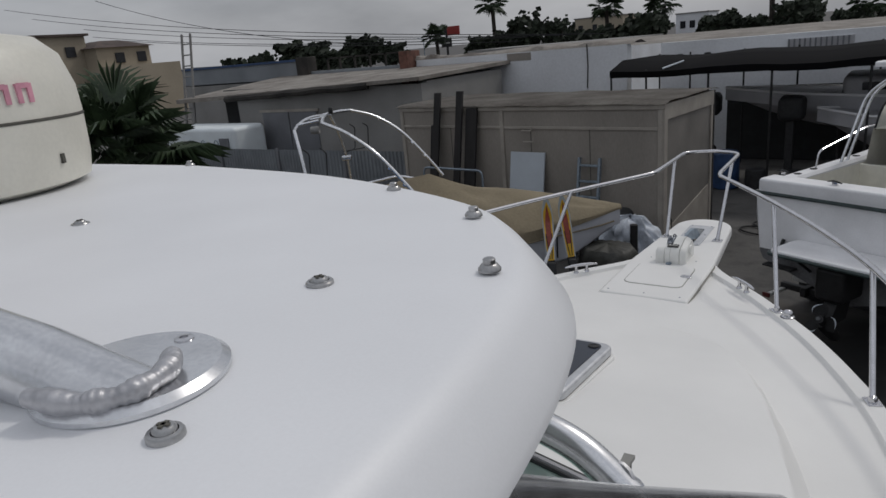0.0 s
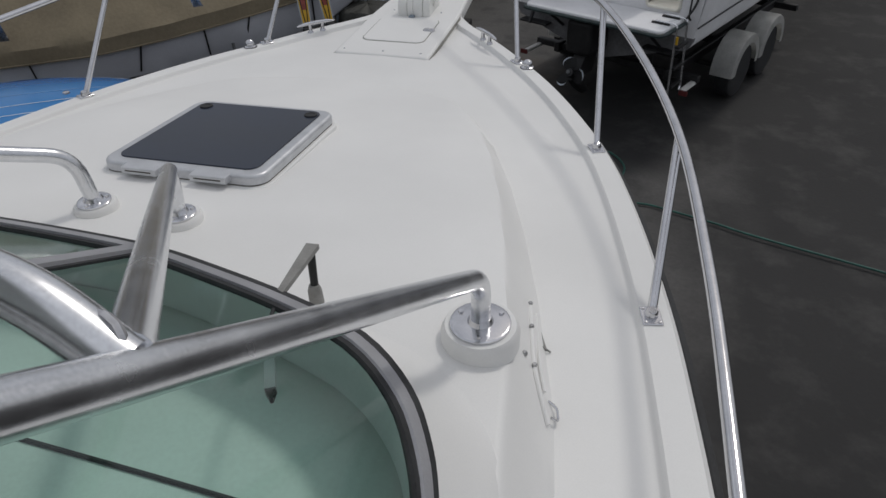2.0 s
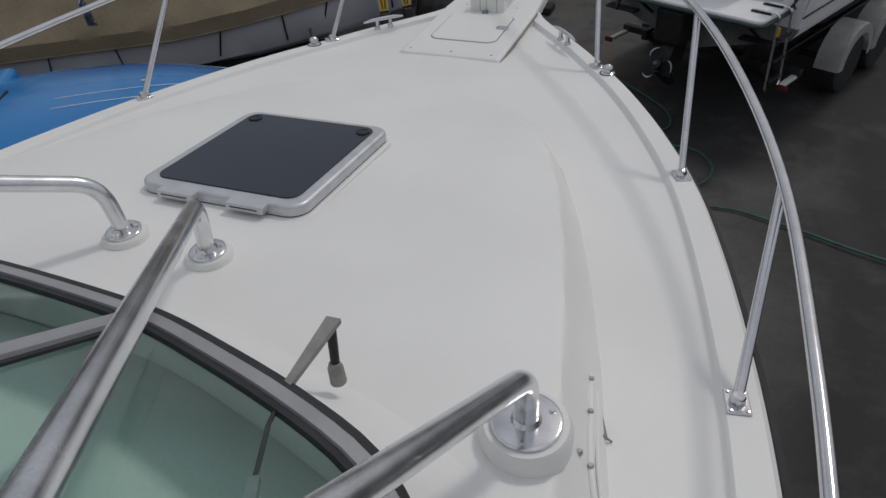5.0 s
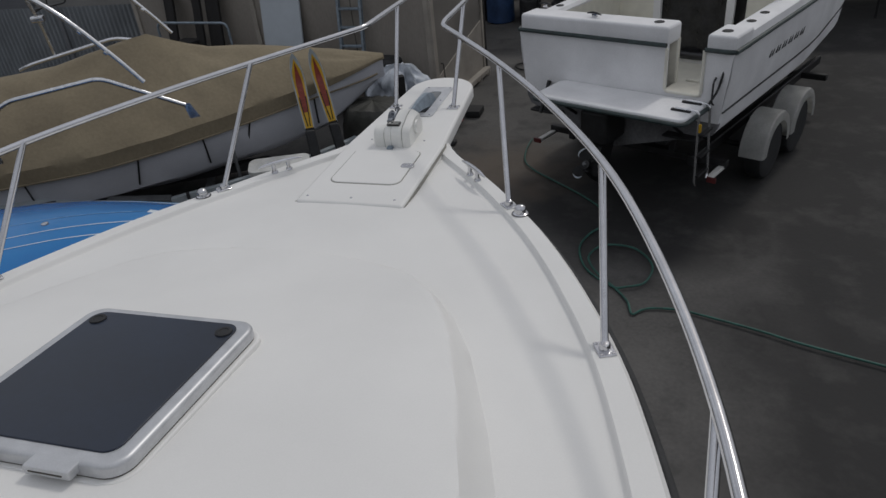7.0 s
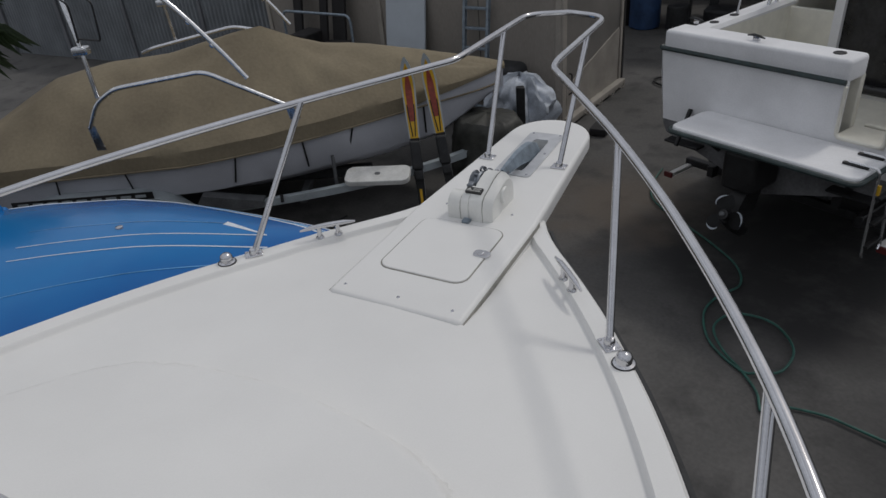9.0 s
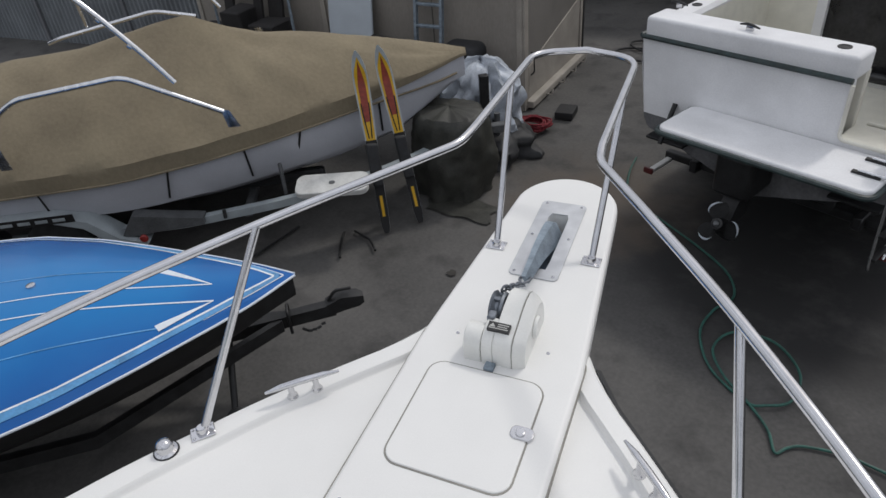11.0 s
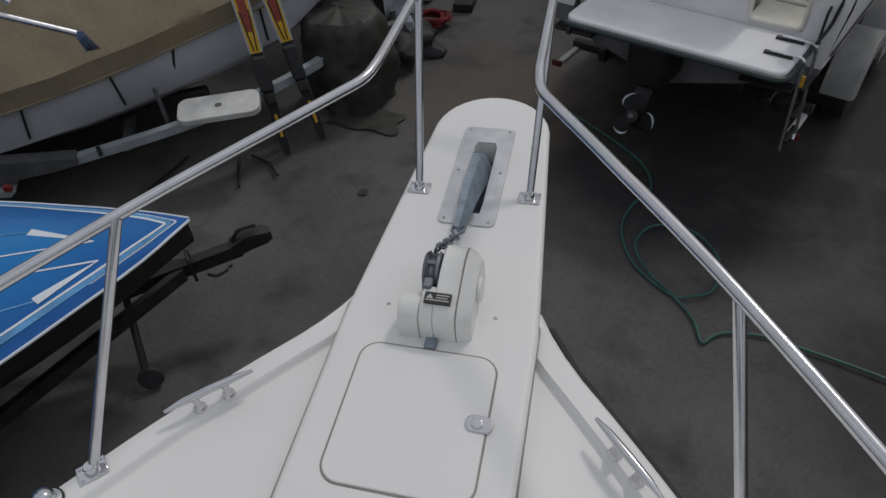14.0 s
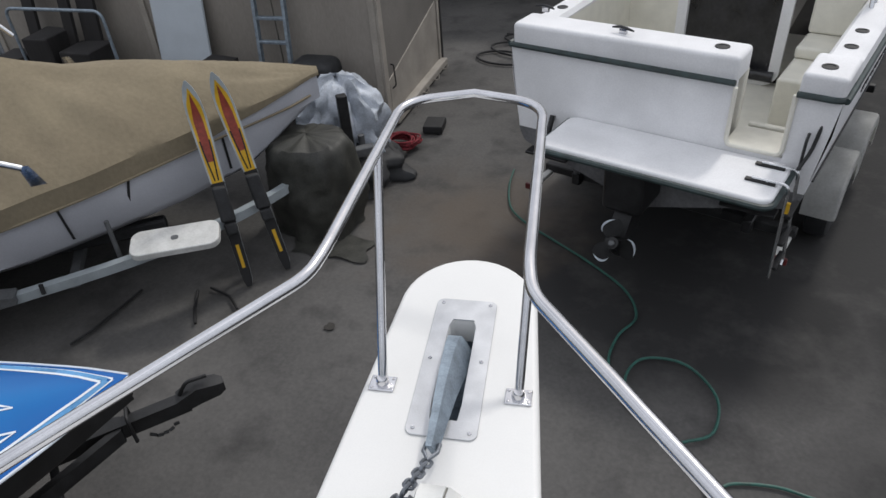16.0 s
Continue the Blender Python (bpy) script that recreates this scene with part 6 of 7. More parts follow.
for y in (-0.45, 0.45):
    put("seat", box(-4.0, -3.5, y - 0.28, y + 0.28, 1.0, 1.25, 0.07, 4), BM, M_RUBBER, blue, "black vinyl seat")
    put("seat_back", box(-4.15, -3.95, y - 0.28, y + 0.28, 1.0, 1.5, 0.07, 4), BM, M_RUBBER, blue, "black vinyl seat back")
for s in (1, -1):
    put("side_coaming", box(-5.0, -2.9, s * 1.06 - 0.14, s * 1.06 + 0.14, 0.98, 1.12, 0.04, 3), BM, M_BLUE, blue)
put("cockpit_strap", tube([(-2.75, 0.3, 1.285), (-2.80, -0.3, 1.285), (-2.9, -1.0, 1.16)], 0.012, 6), BM, M_STRAP, blue)

tr3 = thing("boat_trailer", "black boat trailer with a folding jack", "trailer", BT @ Vector((-2, 0, 0)))
hitch = BT.inverted() @ Vector((-1.83, 1.39, 0.60))
HX, HY = hitch.x, hitch.y
for s in (1, -1):
    put("frame_rail", skin([[(x, y + s * 0.0 + dy, z + dz) for dy, dz in ((-0.03, -0.05), (0.03, -0.05), (0.03, 0.05), (-0.03, 0.05))] for x, y, z in ((HX - 0.55, HY + s * 0.03, 0.58), (-1.4, s * 0.52, 0.50), (-4.6, s * 0.62, 0.48))]), BT, M_BLACKFR, tr3)
    wheel(tr3, BT, -3.4, s * 0.98, 0.3, 0.18, M_BLACKFR)
put("tongue", skin([[(x, HY + dy, z + dz) for dy, dz in ((-0.04, -0.05), (0.04, -0.05), (0.04, 0.05), (-0.04, 0.05))] for x, z in ((HX - 1.5, 0.54), (HX - 0.16, 0.61))]), BT, M_BLACKFR, tr3)
put("coupler", skin([[(x, HY + w * a, z + h * b) for a, b in ((-1, -1), (1, -1), (1, 1), (-1, 1))] for x, w, z, h in ((HX - 0.22, 0.05, 0.62, 0.05), (HX - 0.10, 0.055, 0.66, 0.06), (HX + 0.02, 0.05, 0.655, 0.045), (HX + 0.06, 0.03, 0.65, 0.03))]), BT, M_BLACKFR, tr3, "black trailer coupler")
put("coupler_latch", tube(fillet([(HX - 0.20, HY, 0.68), (HX - 0.14, HY, 0.76), (HX - 0.02, HY, 0.755)], 0.03), 0.012, 8), BT, M_BLACKFR, tr3)
put("u_bolt", tube(fillet([(HX - 0.50, HY - 0.06, 0.50), (HX - 0.50, HY - 0.06, 0.69), (HX - 0.50, HY + 0.06, 0.69), (HX - 0.50, HY + 0.06, 0.50)], 0.03), 0.012, 8), BT, M_BLACKFR, tr3)
for k in range(5):
    put("safety_chain", tube([(HX - 0.42 + 0.035 * k, HY - 0.07 - 0.012 * (k % 2), 0.53 - 0.03 * math.sin(k * 0.8)), (HX - 0.39 + 0.035 * k, HY - 0.07, 0.52 - 0.03 * math.sin(k * 0.8 + 0.6))], 0.010, 6), BT, M_BLACKFR, tr3)
jk = BT.inverted() @ Vector((-2.40, 0.50, 0.0))
ju = BT.inverted() @ Vector((-2.62, 0.86, 0.58))
put("jack_leg", tube([(ju.x, ju.y, ju.z), (jk.x - 0.02, jk.y, 0.09)], 0.025, 10), BT, M_BLACKFR, tr3, "black jack leg")
put("jack_crank", tube([(ju.x - 0.06, ju.y - 0.02, ju.z + 0.02), (ju.x + 0.16, ju.y - 0.05, ju.z - 0.10)], 0.018, 8), BT, M_BLACKFR, tr3)
put("jack_wheel", lathe([(0.02, -0.025), (0.075, -0.025), (0.085, 0.0), (0.075, 0.025), (0.02, 0.025)], 18), BT @ Matrix.Translation((jk.x, jk.y, 0.085)) @ Matrix.Rotation(radians(70), 4, "X"), M_RUBBER, tr3, "black jack wheel")


# ---- loose things between the boats ----
def ski(foot, top, label):
    a, b = Vector(foot), Vector(top)
    up = (b - a).normalized()
    face = Vector((0.45, -0.85, 0.25))
    face = (face - up * face.dot(up)).normalized()
    side = up.cross(face)
    m = Matrix((( side.x, face.x, up.x, a.x), (side.y, face.y, up.y, a.y), (side.z, face.z, up.z, a.z), (0, 0, 0, 1)))
    L = (b - a).length
    t = thing("water_ski", label, "water ski", foot, "pair of water skis")

    def blade(k, o, z0, z1, th=0.006, n=34, point=0.0):
        rows = []
        for i in range(n + 1):
            z = z0 + (z1 - z0) * i / n
            q = z / L
            w = 0.074 * float(np.interp(q, [0, 0.03, 0.08, 0.5, 0.72, 0.84, 0.91, 0.955, 0.985, 1.0], [0.3, 0.52, 0.60, 0.74, 0.94, 1.0, 0.88, 0.64, 0.38, 0.10])) * k
            w *= 1.0 - 0.9 * max(0.0, (i / n - 1 + point) / point) ** 1.5 if point else 1.0
            bend = 0.10 * max(0.0, (q - 0.8) / 0.2) ** 2
            rows.append([(-w, bend + o, z), (w, bend + o, z), (w, bend + o + th, z), (-w, bend + o + th, z)])
        return skin(rows)

    put("ski_body", blade(1.0, 0.0, 0, L, 0.016), m, M_SKI_W, t, "grey-edged ski")
    put("yellow_panel", blade(0.78, 0.0165, L * 0.53, L * 0.965, 0.002, point=0.2), m, M_SKI_Y, t, "yellow printed panel")
    put("red_panel", blade(0.50, 0.0188, L * 0.63, L * 0.94, 0.002, point=0.45), m, M_SKI_R, t, "red printed panel")
    for s in (-1, 1):
        put("black_flash", skin([[(s * w * 0.075, 0.0195, z), (s * (w + 0.16) * 0.075, 0.0195, z), (s * (w + 0.16) * 0.075, 0.021, z), (s * w * 0.075, 0.021, z)] for w, z in ((0.10, L * 0.54), (0.22, L * 0.60), (0.34, L * 0.66), (0.42, L * 0.73))]), m, M_STRAP, t)
    put("dark_panel", blade(0.98, 0.0165, 0.0, L * 0.53, 0.003), m, M_STRAP, t)
    put("orange_patch", blade(0.30, 0.0195, L * 0.10, L * 0.22, 0.002), m, M_SKI_Y, t)
    bind = box(-0.062, 0.062, 0.018, 0.095, L * 0.34, L * 0.52, 0.03, 4)
    put("binding", hammered(bind, 0.01, 9, 2), m, M_RUBBER, t, "black rubber foot binding")
    put("heel_binding", box(-0.05, 0.05, 0.018, 0.085, L * 0.28, L * 0.34, 0.02, 3), m, M_RUBBER, t)
    put("fin", skin([[(x, 0.0, z) for z in (L * 0.03, L * 0.12)] + [(x, -0.05, z) for z in (L * 0.10, L * 0.04)] for x in (-0.004, 0.004)]), m, M_STRAP, t)


ski((-2.525, 3.09, 0.0), (-2.818, 3.495, 1.735), "water ski with red and yellow flames, leaning")
ski((-2.275, 3.37, 0.0), (-2.669, 3.658, 1.745), "water ski with red and yellow flames, leaning")


def heap(name, label, category, cx, cy, rx, ry, h, material, seed, amount, sharp=2.0, z0=0.0, freq=3.0):
    """A draped or crumpled cover over something: a dome pulled about by folds."""
    rows = []
    n, k = 64, 26
    for j in range(k + 1):
        q = j / k
        ring = []
        for i in range(n):
            a = 2 * math.pi * i / n
            prof = (1 - (1 - q) ** sharp)
            r = (1 - q ** sharp) ** (1 / sharp) if q < 1 else 0.0
            fold = 1 + amount * (1 - q) * math.sin(a * 7 + seed + 2.5 * noise.noise(Vector((math.cos(a) * 2, math.sin(a) * 2, seed)))) * 0.6
            fold += amount * 1.4 * noise.noise(Vector((math.cos(a) * freq * 0.7, math.sin(a) * freq * 0.7, q * freq + seed)))
            ring.append((cx + rx * max(r, 0.002) * fold * math.cos(a), cy + ry * max(r, 0.002) * fold * math.sin(a), z0 + h * q * (1 + 0.25 * amount * noise.noise(Vector((math.cos(a) * 2, math.sin(a) * 2, seed + 4))))))
        rows.append(ring)
    bm = skin(rows)
    hammered(bm, 0.04 * amount * 2, 7, seed)
    hammered(bm, 0.012, 22, seed + 3)
    return tagged(part(name, bm, material), label, category)


tarp = heap("tarpaulin_cover", "olive-grey tarpaulin draped over a low load", "tarpaulin", -2.22, 4.17, 0.43, 0.40, 0.95, M_TARPG, 1.3, 0.12, 6.0)
heap("crumpled_tarp", "crumpled grey-white tarpaulin bundle", "tarpaulin", -2.27, 5.25, 0.46, 0.42, 0.98, M_TARPW, 5.1, 0.34, 2.6, 0.1, 5.0)
heap("dark_tarp", "crumpled dark rubber sheet on the ground", "tarp", -2.2, 5.1, 0.6, 0.55, 0.42, M_RUBBER, 8.2, 0.25, 2.4)
mat_rows = [[(-2.35 + 0.75 * u + 0.03 * math.sin(9 * v), 3.62 + 0.35 * v - 0.1 * u + 0.02 * math.sin(12 * u), 0.006 + 0.015 * abs(noise.noise(Vector((u * 4, v * 4, 1))))) for u in np.linspace(0, 1, 14)] for v in np.linspace(0, 1, 8)]
part("loose_hem", skin(mat_rows, closed=False), M_TARPG, tarp, "loose tarpaulin edge lying on the concrete")

coil = []
random.seed(4)
for k in range(260):
    a = k * 0.42
    r = 0.10 + 0.09 * random.random()
    coil.append((-1.80 + r * 1.3 * math.cos(a + 0.3 * random.random()), 5.78 + r * math.sin(a), 0.02 + 0.08 * (k / 260) + 0.03 * random.random()))
tagged(part("rope_coil", tube(spline(coil[::3], 4), 0.011, 6), M_REDROPE), "tangled red rope coil on the ground", "rope")
tagged(part("black_crate", box(-1.62, -1.38, 6.10, 6.40, 0.0, 0.10, 0.02, 2, None), M_STRAP), "flat black plastic box on the ground", "box")

hose_pts = [(-0.43, 5.3), (-0.44, 4.95), (-0.38, 4.55), (-0.20, 4.28), (0.08, 4.02), (0.44, 3.68), (0.70, 3.36), (0.77, 3.05), (0.63, 2.82), (0.56, 2.52), (0.67, 2.15), (0.93, 1.89), (1.06, 1.88), (1.22, 1.98), (1.27, 2.28), (1.09, 2.56), (0.80, 2.58), (0.67, 2.35), (0.77, 2.08), (0.95, 1.88), (1.08, 1.68), (1.13, 1.50), (1.20, 1.56), (1.30, 1.61), (1.53, 1.62), (1.72, 1.57), (2.13, 1.44), (2.53, 1.29), (3.8, 0.9), (5.5, 0.3), (7.5, -0.6)]
tagged(part("garden_hose", tube(spline([(x, y, 0.012 + (0.016 if 12 <= i <= 18 else 0)) for i, (x, y) in enumerate(hose_pts)], 10), 0.0105, 8), M_HOSE), "green garden hose snaking over the concrete", "hose")
for pts, lab in (([(-3.47, 2.9), (-3.5, 2.75), (-3.6, 2.35), (-3.68, 2.18)], "a"), ([(-2.95, 2.95), (-2.85, 2.7), (-2.76, 2.54)], "b"), ([(-2.85, 3.0), (-2.62, 2.9), (-2.48, 2.75)], "c")):
    tagged(part("loose_bar", tube([(x, y, 0.02) for x, y in pts], 0.013, 6), M_BLACKFR), "thin dark bar lying on the ground", "bar")
for k in range(4):
    base = [(-1.0 + 0.35 * math.cos(a * 1.1 + k) * (1 + 0.25 * k) + 0.25 * k, 8.6 + 0.28 * math.sin(a + k * 0.7) * (1 + 0.2 * k) + 0.3 * k, 0.02 + 0.01 * k) for a in np.linspace(0, 6.5, 22)]
    tagged(part("hose_loop", tube(base, 0.016, 6), M_STRAP), "dark hose loops lying on the ground", "hose", "hose loops")

# ---- storage shed ----
SM = frame_of((-2.08, 6.27), (0.11, 0.994))
shed = thing("storage_shed", "tan panelled storage shed with a flat weathered roof", "shed", (-4.8, 7.5, 0), kind="")
SH = 2.64
put("front_wall", box(0.0, 0.08, 0.0, 5.75, 0, SH - 0.02), SM, M_SHED, shed, "tan painted panel wall", False)
put("side_wall", box(0.08, 2.15, 0.0, 0.08, 0, SH - 0.02), SM, M_SHEDDOOR, shed, "grey-tan side panel", False)
put("back_wall", box(2.15, 2.23, 0.0, 5.75, 0, SH - 0.02), SM, M_SHED, shed, "", False)
put("end_wall", box(0.08, 2.15, 5.67, 5.75, 0, SH - 0.02), SM, M_SHED, shed, "", False)
roof = []
for i in range(26):
    y = -0.06 + 5.9 * i / 25
    roof.append([(x, y, SH + 0.015 * noise.noise(Vector((x * 2, y * 2, 0))) + 0.03 * (1 if -0.02 < x < 2.3 else 0) + (0.02 * abs(noise.noise(Vector((y * 3, x, 4)))) if x > 0.1 else 0)) for x in np.linspace(-0.07, 2.32, 16)])
bm = skin(roof, closed=False)
bmesh.ops.solidify(bm, geom=bm.faces[:], thickness=0.06)
put("roof", bm, SM, M_SHEDROOF, shed, "weathered flat roof")
put("fascia", box(-0.03, 0.0, -0.04, 5.79, SH - 0.09, SH - 0.01, 0.006, 1), SM, M_SHEDTRIM, shed)
put("lower_band", box(-0.022, 0.0, 0.09, 5.7, SH - 0.42, SH - 0.37, 0.004, 1), SM, M_SHEDTRIM, shed)
for y in (0.0, 3.1, 5.68):
    put("corner_post", box(-0.028, 0.0, y, y + 0.085, 0, SH - 0.09, 0.005, 1), SM, M_SHEDTRIM, shed)
for y in (1.3, 2.5, 4.4):
    put("panel_joint", box(-0.004, 0.0, y, y + 0.015, 0.0, SH - 0.42), SM, M_SEAM, shed)
put("side_post", box(-0.02, 0.10, -0.028, 0.0, 0, SH - 0.01, 0.005, 1), SM, M_SHEDTRIM, shed)
put("side_post", box(2.02, 2.10, -0.03, 0.0, 0, SH - 0.01, 0.005, 1), SM, M_SHEDTRIM, shed)
put("side_post", box(2.13, 2.19, -0.03, 0.0, 0, SH - 0.01, 0.005, 1), SM, M_PLANK, shed)
put("side_top", box(0.0, 2.2, -0.026, 0.0, SH - 0.26, SH - 0.01, 0.005, 1), SM, M_SHEDTRIM, shed)
put("kick_panel", skin([[(x, o, z) for x, z in ((0.14, 0.12), (2.0, 0.12), (2.0, 0.95), (0.14, 0.55))] for o in (-0.014, 0.0)]), SM, M_SHEDTRIM, shed, "lighter lower panel")
put("sill_beam", box(0.05, 2.1, -0.12, 0.0, 0.02, 0.12, 0.02, 2), SM, M_SHEDTRIM, shed)
for x in (0.5, 0.95, 1.4, 1.8):
    put("sill_bracket", tube(fillet([(x, -0.11, 0.06), (x, -0.2, 0.06), (x + 0.02, -0.2, 0.13)], 0.02), 0.012, 6), SM, M_SHEDTRIM, shed)
put("hasp", tube(fillet([(0.22, -0.01, 0.72), (0.22, -0.05, 0.72), (0.24, -0.05, 0.45), (0.2, -0.01, 0.42)], 0.03), 0.010, 6), SM, M_BLACKFR, shed)
for y, z in ((2.65, 2.2), (2.62, 2.0)):
    put("wall_bracket", tube(fillet([(-0.01, y, z), (-0.10, y, z), (-0.10, y - 0.22, z), (-0.10, y - 0.22, z + 0.08)], 0.02), 0.012, 6), SM, M_SHEDTRIM, shed)


def leaning(name, y0, y1, h, th, material, label, category, gap=0.25, foot=0.0):
    lo, hi = (-0.06 - gap, foot), (-0.03, h)
    rows = [[(lo[0], y, lo[1]), (lo[0] - th, y, lo[1]), (hi[0] - th, y, hi[1]), (hi[0], y, hi[1])] for y in (y0, y1)]
    bm = skin(rows)
    bm.transform(SM)
    return tagged(part(name, bm, material, smooth=False), label, category)


leaning("white_board", 2.19, 2.93, 1.80, 0.03, M_BOARD, "pale blue-white board leaning on the shed", "board")
leaning("dark_plank", 4.55, 4.70, 2.92, 0.05, M_PLANK, "dark stained plank leaning on the shed", "plank", 0.5)
leaning("dark_plank", 3.98, 4.13, 2.94, 0.05, M_PLANK, "dark stained plank leaning on the shed", "plank", 0.5)
leaning("dark_plank", 3.66, 3.92, 2.62, 0.05, M_PLANK, "wide dark plank leaning on the shed", "plank", 0.4)
leaning("dark_plank", 4.72, 4.86, 2.28, 0.05, M_PLANK, "dark stained plank leaning on the shed", "plank", 0.35)
leaning("grey_plank", 3.78, 3.86, 2.05, 0.04, M_STEELDOOR, "narrow grey plank leaning on the shed", "plank", 0.5)
lad2 = thing("step_ladder", "grey aluminium ladder leaning on the shed", "ladder", SM @ Vector((-0.3, 1.3, 0)))
for y in (1.08, 1.47):
    put("stile", skin([[(-0.36, y + d, 0), (-0.30, y + d, 0), (-0.05, y + d, 1.75), (-0.11, y + d, 1.75)] for d in (-0.02, 0.02)]), SM, M_GALV, lad2)
for k in range(6):
    z = 0.25 + 0.27 * k
    put("rung", box(-0.36 + 0.145 * z, -0.30 + 0.145 * z, 1.08, 1.47, z, z + 0.035, 0.005, 1), SM, M_GALV, lad2)
rail3 = thing("pipe_rack", "low grey pipe rack beside the shed", "rack", SM @ Vector((-0.6, 3.8, 0)))
put("hoop", tube(fillet([(-0.7, 4.6, 0), (-0.7, 4.6, 1.55), (-0.7, 3.15, 1.55), (-0.7, 3.15, 0)], 0.12), 0.02, 10), SM, M_GALV, rail3)
for k, (y, w, h) in enumerate(((3.5, 0.5, 1.05), (4.1, 0.4, 1.2), (1.7, 0.4, 0.95), (4.7, 0.5, 0.9))):
    tagged(part("scrap_bin", hammered(box(-0.75, -0.3, y, y + w, 0, h, 0.03, 2, SM), 0.03, 6, k), M_PLANK), "dark box of scrap beside the shed", "box", "scrap boxes")
tagged(part("outboard_cowl", box(-0.55, -0.15, 0.40, 0.95, 0.0, 0.98, 0.12, 4, SM), M_RUBBER), "black plastic cowl standing by the shed", "cowl")

# ---- buildings, fence and the yard's far side ----
bld = thing("stucco_building", "low grey stucco building with double steel doors", "building", (-13, 10, 0))
part("wall", box(-16.2, -9.1, 9.5, 9.75, 0, 2.95), M_STUCCO, bld, "", False)
part("side_wall", box(-9.35, -9.1, 9.75, 13.6, 0, 3.0), M_STUCCO, bld, "", False)
bm = skin([[(x, 9.28, 2.80 + 0.032 * (x + 16.5)) , (x, 9.28, 2.92 + 0.028 * (x + 16.5)), (x, 14.0, 3.22), (x, 14.0, 3.12)] for x in np.linspace(-19.0, -9.0, 12)])
part("roof", bm, M_SHEDROOF, bld, "flat felted roof with ragged edge")
part("roof_edge", tube([(x, 9.3, 2.80 + 0.03 * (x + 16.5) + 0.05 * noise.noise(Vector((x, 0, 3)))) for x in np.arange(-16.5, -10.5, 0.2)], 0.09, 6), M_ROOFEDGE, bld, "dark sagging eaves")
for x0, x1 in ((-15.1, -14.0), (-13.95, -12.85)):
    d = part("steel_door", box(x0, x1, 9.46, 9.5, 0, 2.35, 0.006, 1), M_STEELDOOR, bld, "grey steel door", False)
    part("door_handle", tube(fillet([(x1 - 0.12, 9.46, 1.0), (x1 - 0.12, 9.42, 1.0), (x1 - 0.12, 9.42, 1.15), (x1 - 0.12, 9.46, 1.15)], 0.02), 0.01, 6), M_STEEL, d)
part("lintel", box(-15.2, -12.75, 9.44, 9.5, 2.35, 2.42), M_SHEDTRIM, bld, "", False)
# open bay drawn as a near-black panel, its inner shade painted on
part("bay_shade_panel", box(-18.2, -16.2, 10.6, 10.7, 0, 3.0), M_DARKIN, bld, "near-black panel for the open bay's painted shade", False)
par = thing("parapet_building", "flat building with a grey-blue parapet", "building", (-18, 15, 0))
part("wall", box(-25, -12.9, 14.0, 14.3, 0, 3.1), M_STUCCO, par, "", False)
part("parapet", skin([[(x, y, z) for y, z in ((14.0, 3.05), (14.0, t), (14.3, t), (14.3, 3.05))] for x, t in ((-25, 3.85), (-18.0, 3.72), (-17.98, 3.72))]), M_PARAPET, par, "", False)
part("parapet_low", box(-17.6, -12.9, 14.05, 14.25, 3.05, 3.32), M_PARAPET, par, "", False)
part("chimney", box(-18.0, -17.4, 13.9, 14.4, 3.0, 3.85, 0.02, 1), M_ROOFEDGE, par, "dark chimney block")
part("coping", box(-25.0, -18.0, 13.95, 14.35, 3.72, 3.80), M_BLUECRATE, par, "", False)
for x in (-16.6, -16.0, -15.3, -14.6, -13.9, -13.3):
    part("roof_post", box(x, x + 0.06, 14.1, 14.16, 3.3, 3.75), M_ROOFEDGE, par)
part("roof_rail", box(-16.6, -13.2, 14.1, 14.14, 3.70, 3.75), M_ROOFEDGE, par)
part("brick_pier", box(-12.9, -12.55, 13.6, 14.3, 0, 3.75, 0.01, 1), M_BRICK, par, "red brick pier")
lad3 = thing("roof_ladder", "tall timber ladder against the parapet", "ladder", (-21, 12, 0))
for x in (-19.0, -18.55):
    part("stile", tube([(x, 9.2, 0), (x + 0.1, 9.9, 4.9)], 0.04, 6), M_STUCCO, lad3)
for k in range(13):
    z = 0.5 + 0.34 * k
    part("rung", tube([(-19.0 + 0.02 * z, 9.2 + 0.143 * z, z), (-18.55 + 0.02 * z, 9.2 + 0.143 * z, z)], 0.022, 6), M_STUCCO, lad3)

wallw = tagged(part("wall_north", box(-12.5, -5.4, 14.0, 14.3, 0, 3.42), M_WHITEWALL, smooth=False), "white painted block wall with a patched corner", "wall", kind="structure")
part("wall_patch", box(-9.1, -8.3, 13.992, 14.0, 3.18, 3.40), M_SHED, wallw, "tan patch")
part("wall_crack", tube([(-6.55, 13.99, 3.5), (-6.53, 13.99, 2.9), (-6.56, 13.99, 2.3)], 0.018, 5), M_ROOFEDGE, wallw)
roofline = []
for i in range(60):
    x = -12.6 + 7.4 * i / 59
    roofline.append([(x, y, 3.42 + (0.05 + 0.16 * abs(noise.noise(Vector((x * 1.3, y, 2))))) * (1 if 0 < j < 4 else 0)) for j, y in enumerate((14.0, 14.1, 14.3, 14.6, 15.0))])
part("coping", skin(roofline, closed=False), M_SHEDROOF, wallw, "ragged felt coping")
wall2 = tagged(part("wall_east", box(-5.4, 14.0, 17.0, 17.3, 0, 3.3), M_WHITEWALL, smooth=False), "long pale grey block wall behind the boat racks", "wall", kind="structure")
part("wall_grille", box(-1.9, -0.3, 16.96, 17.0, 2.5, 3.15), M_FRP, wall2, "pale metal grille", False)
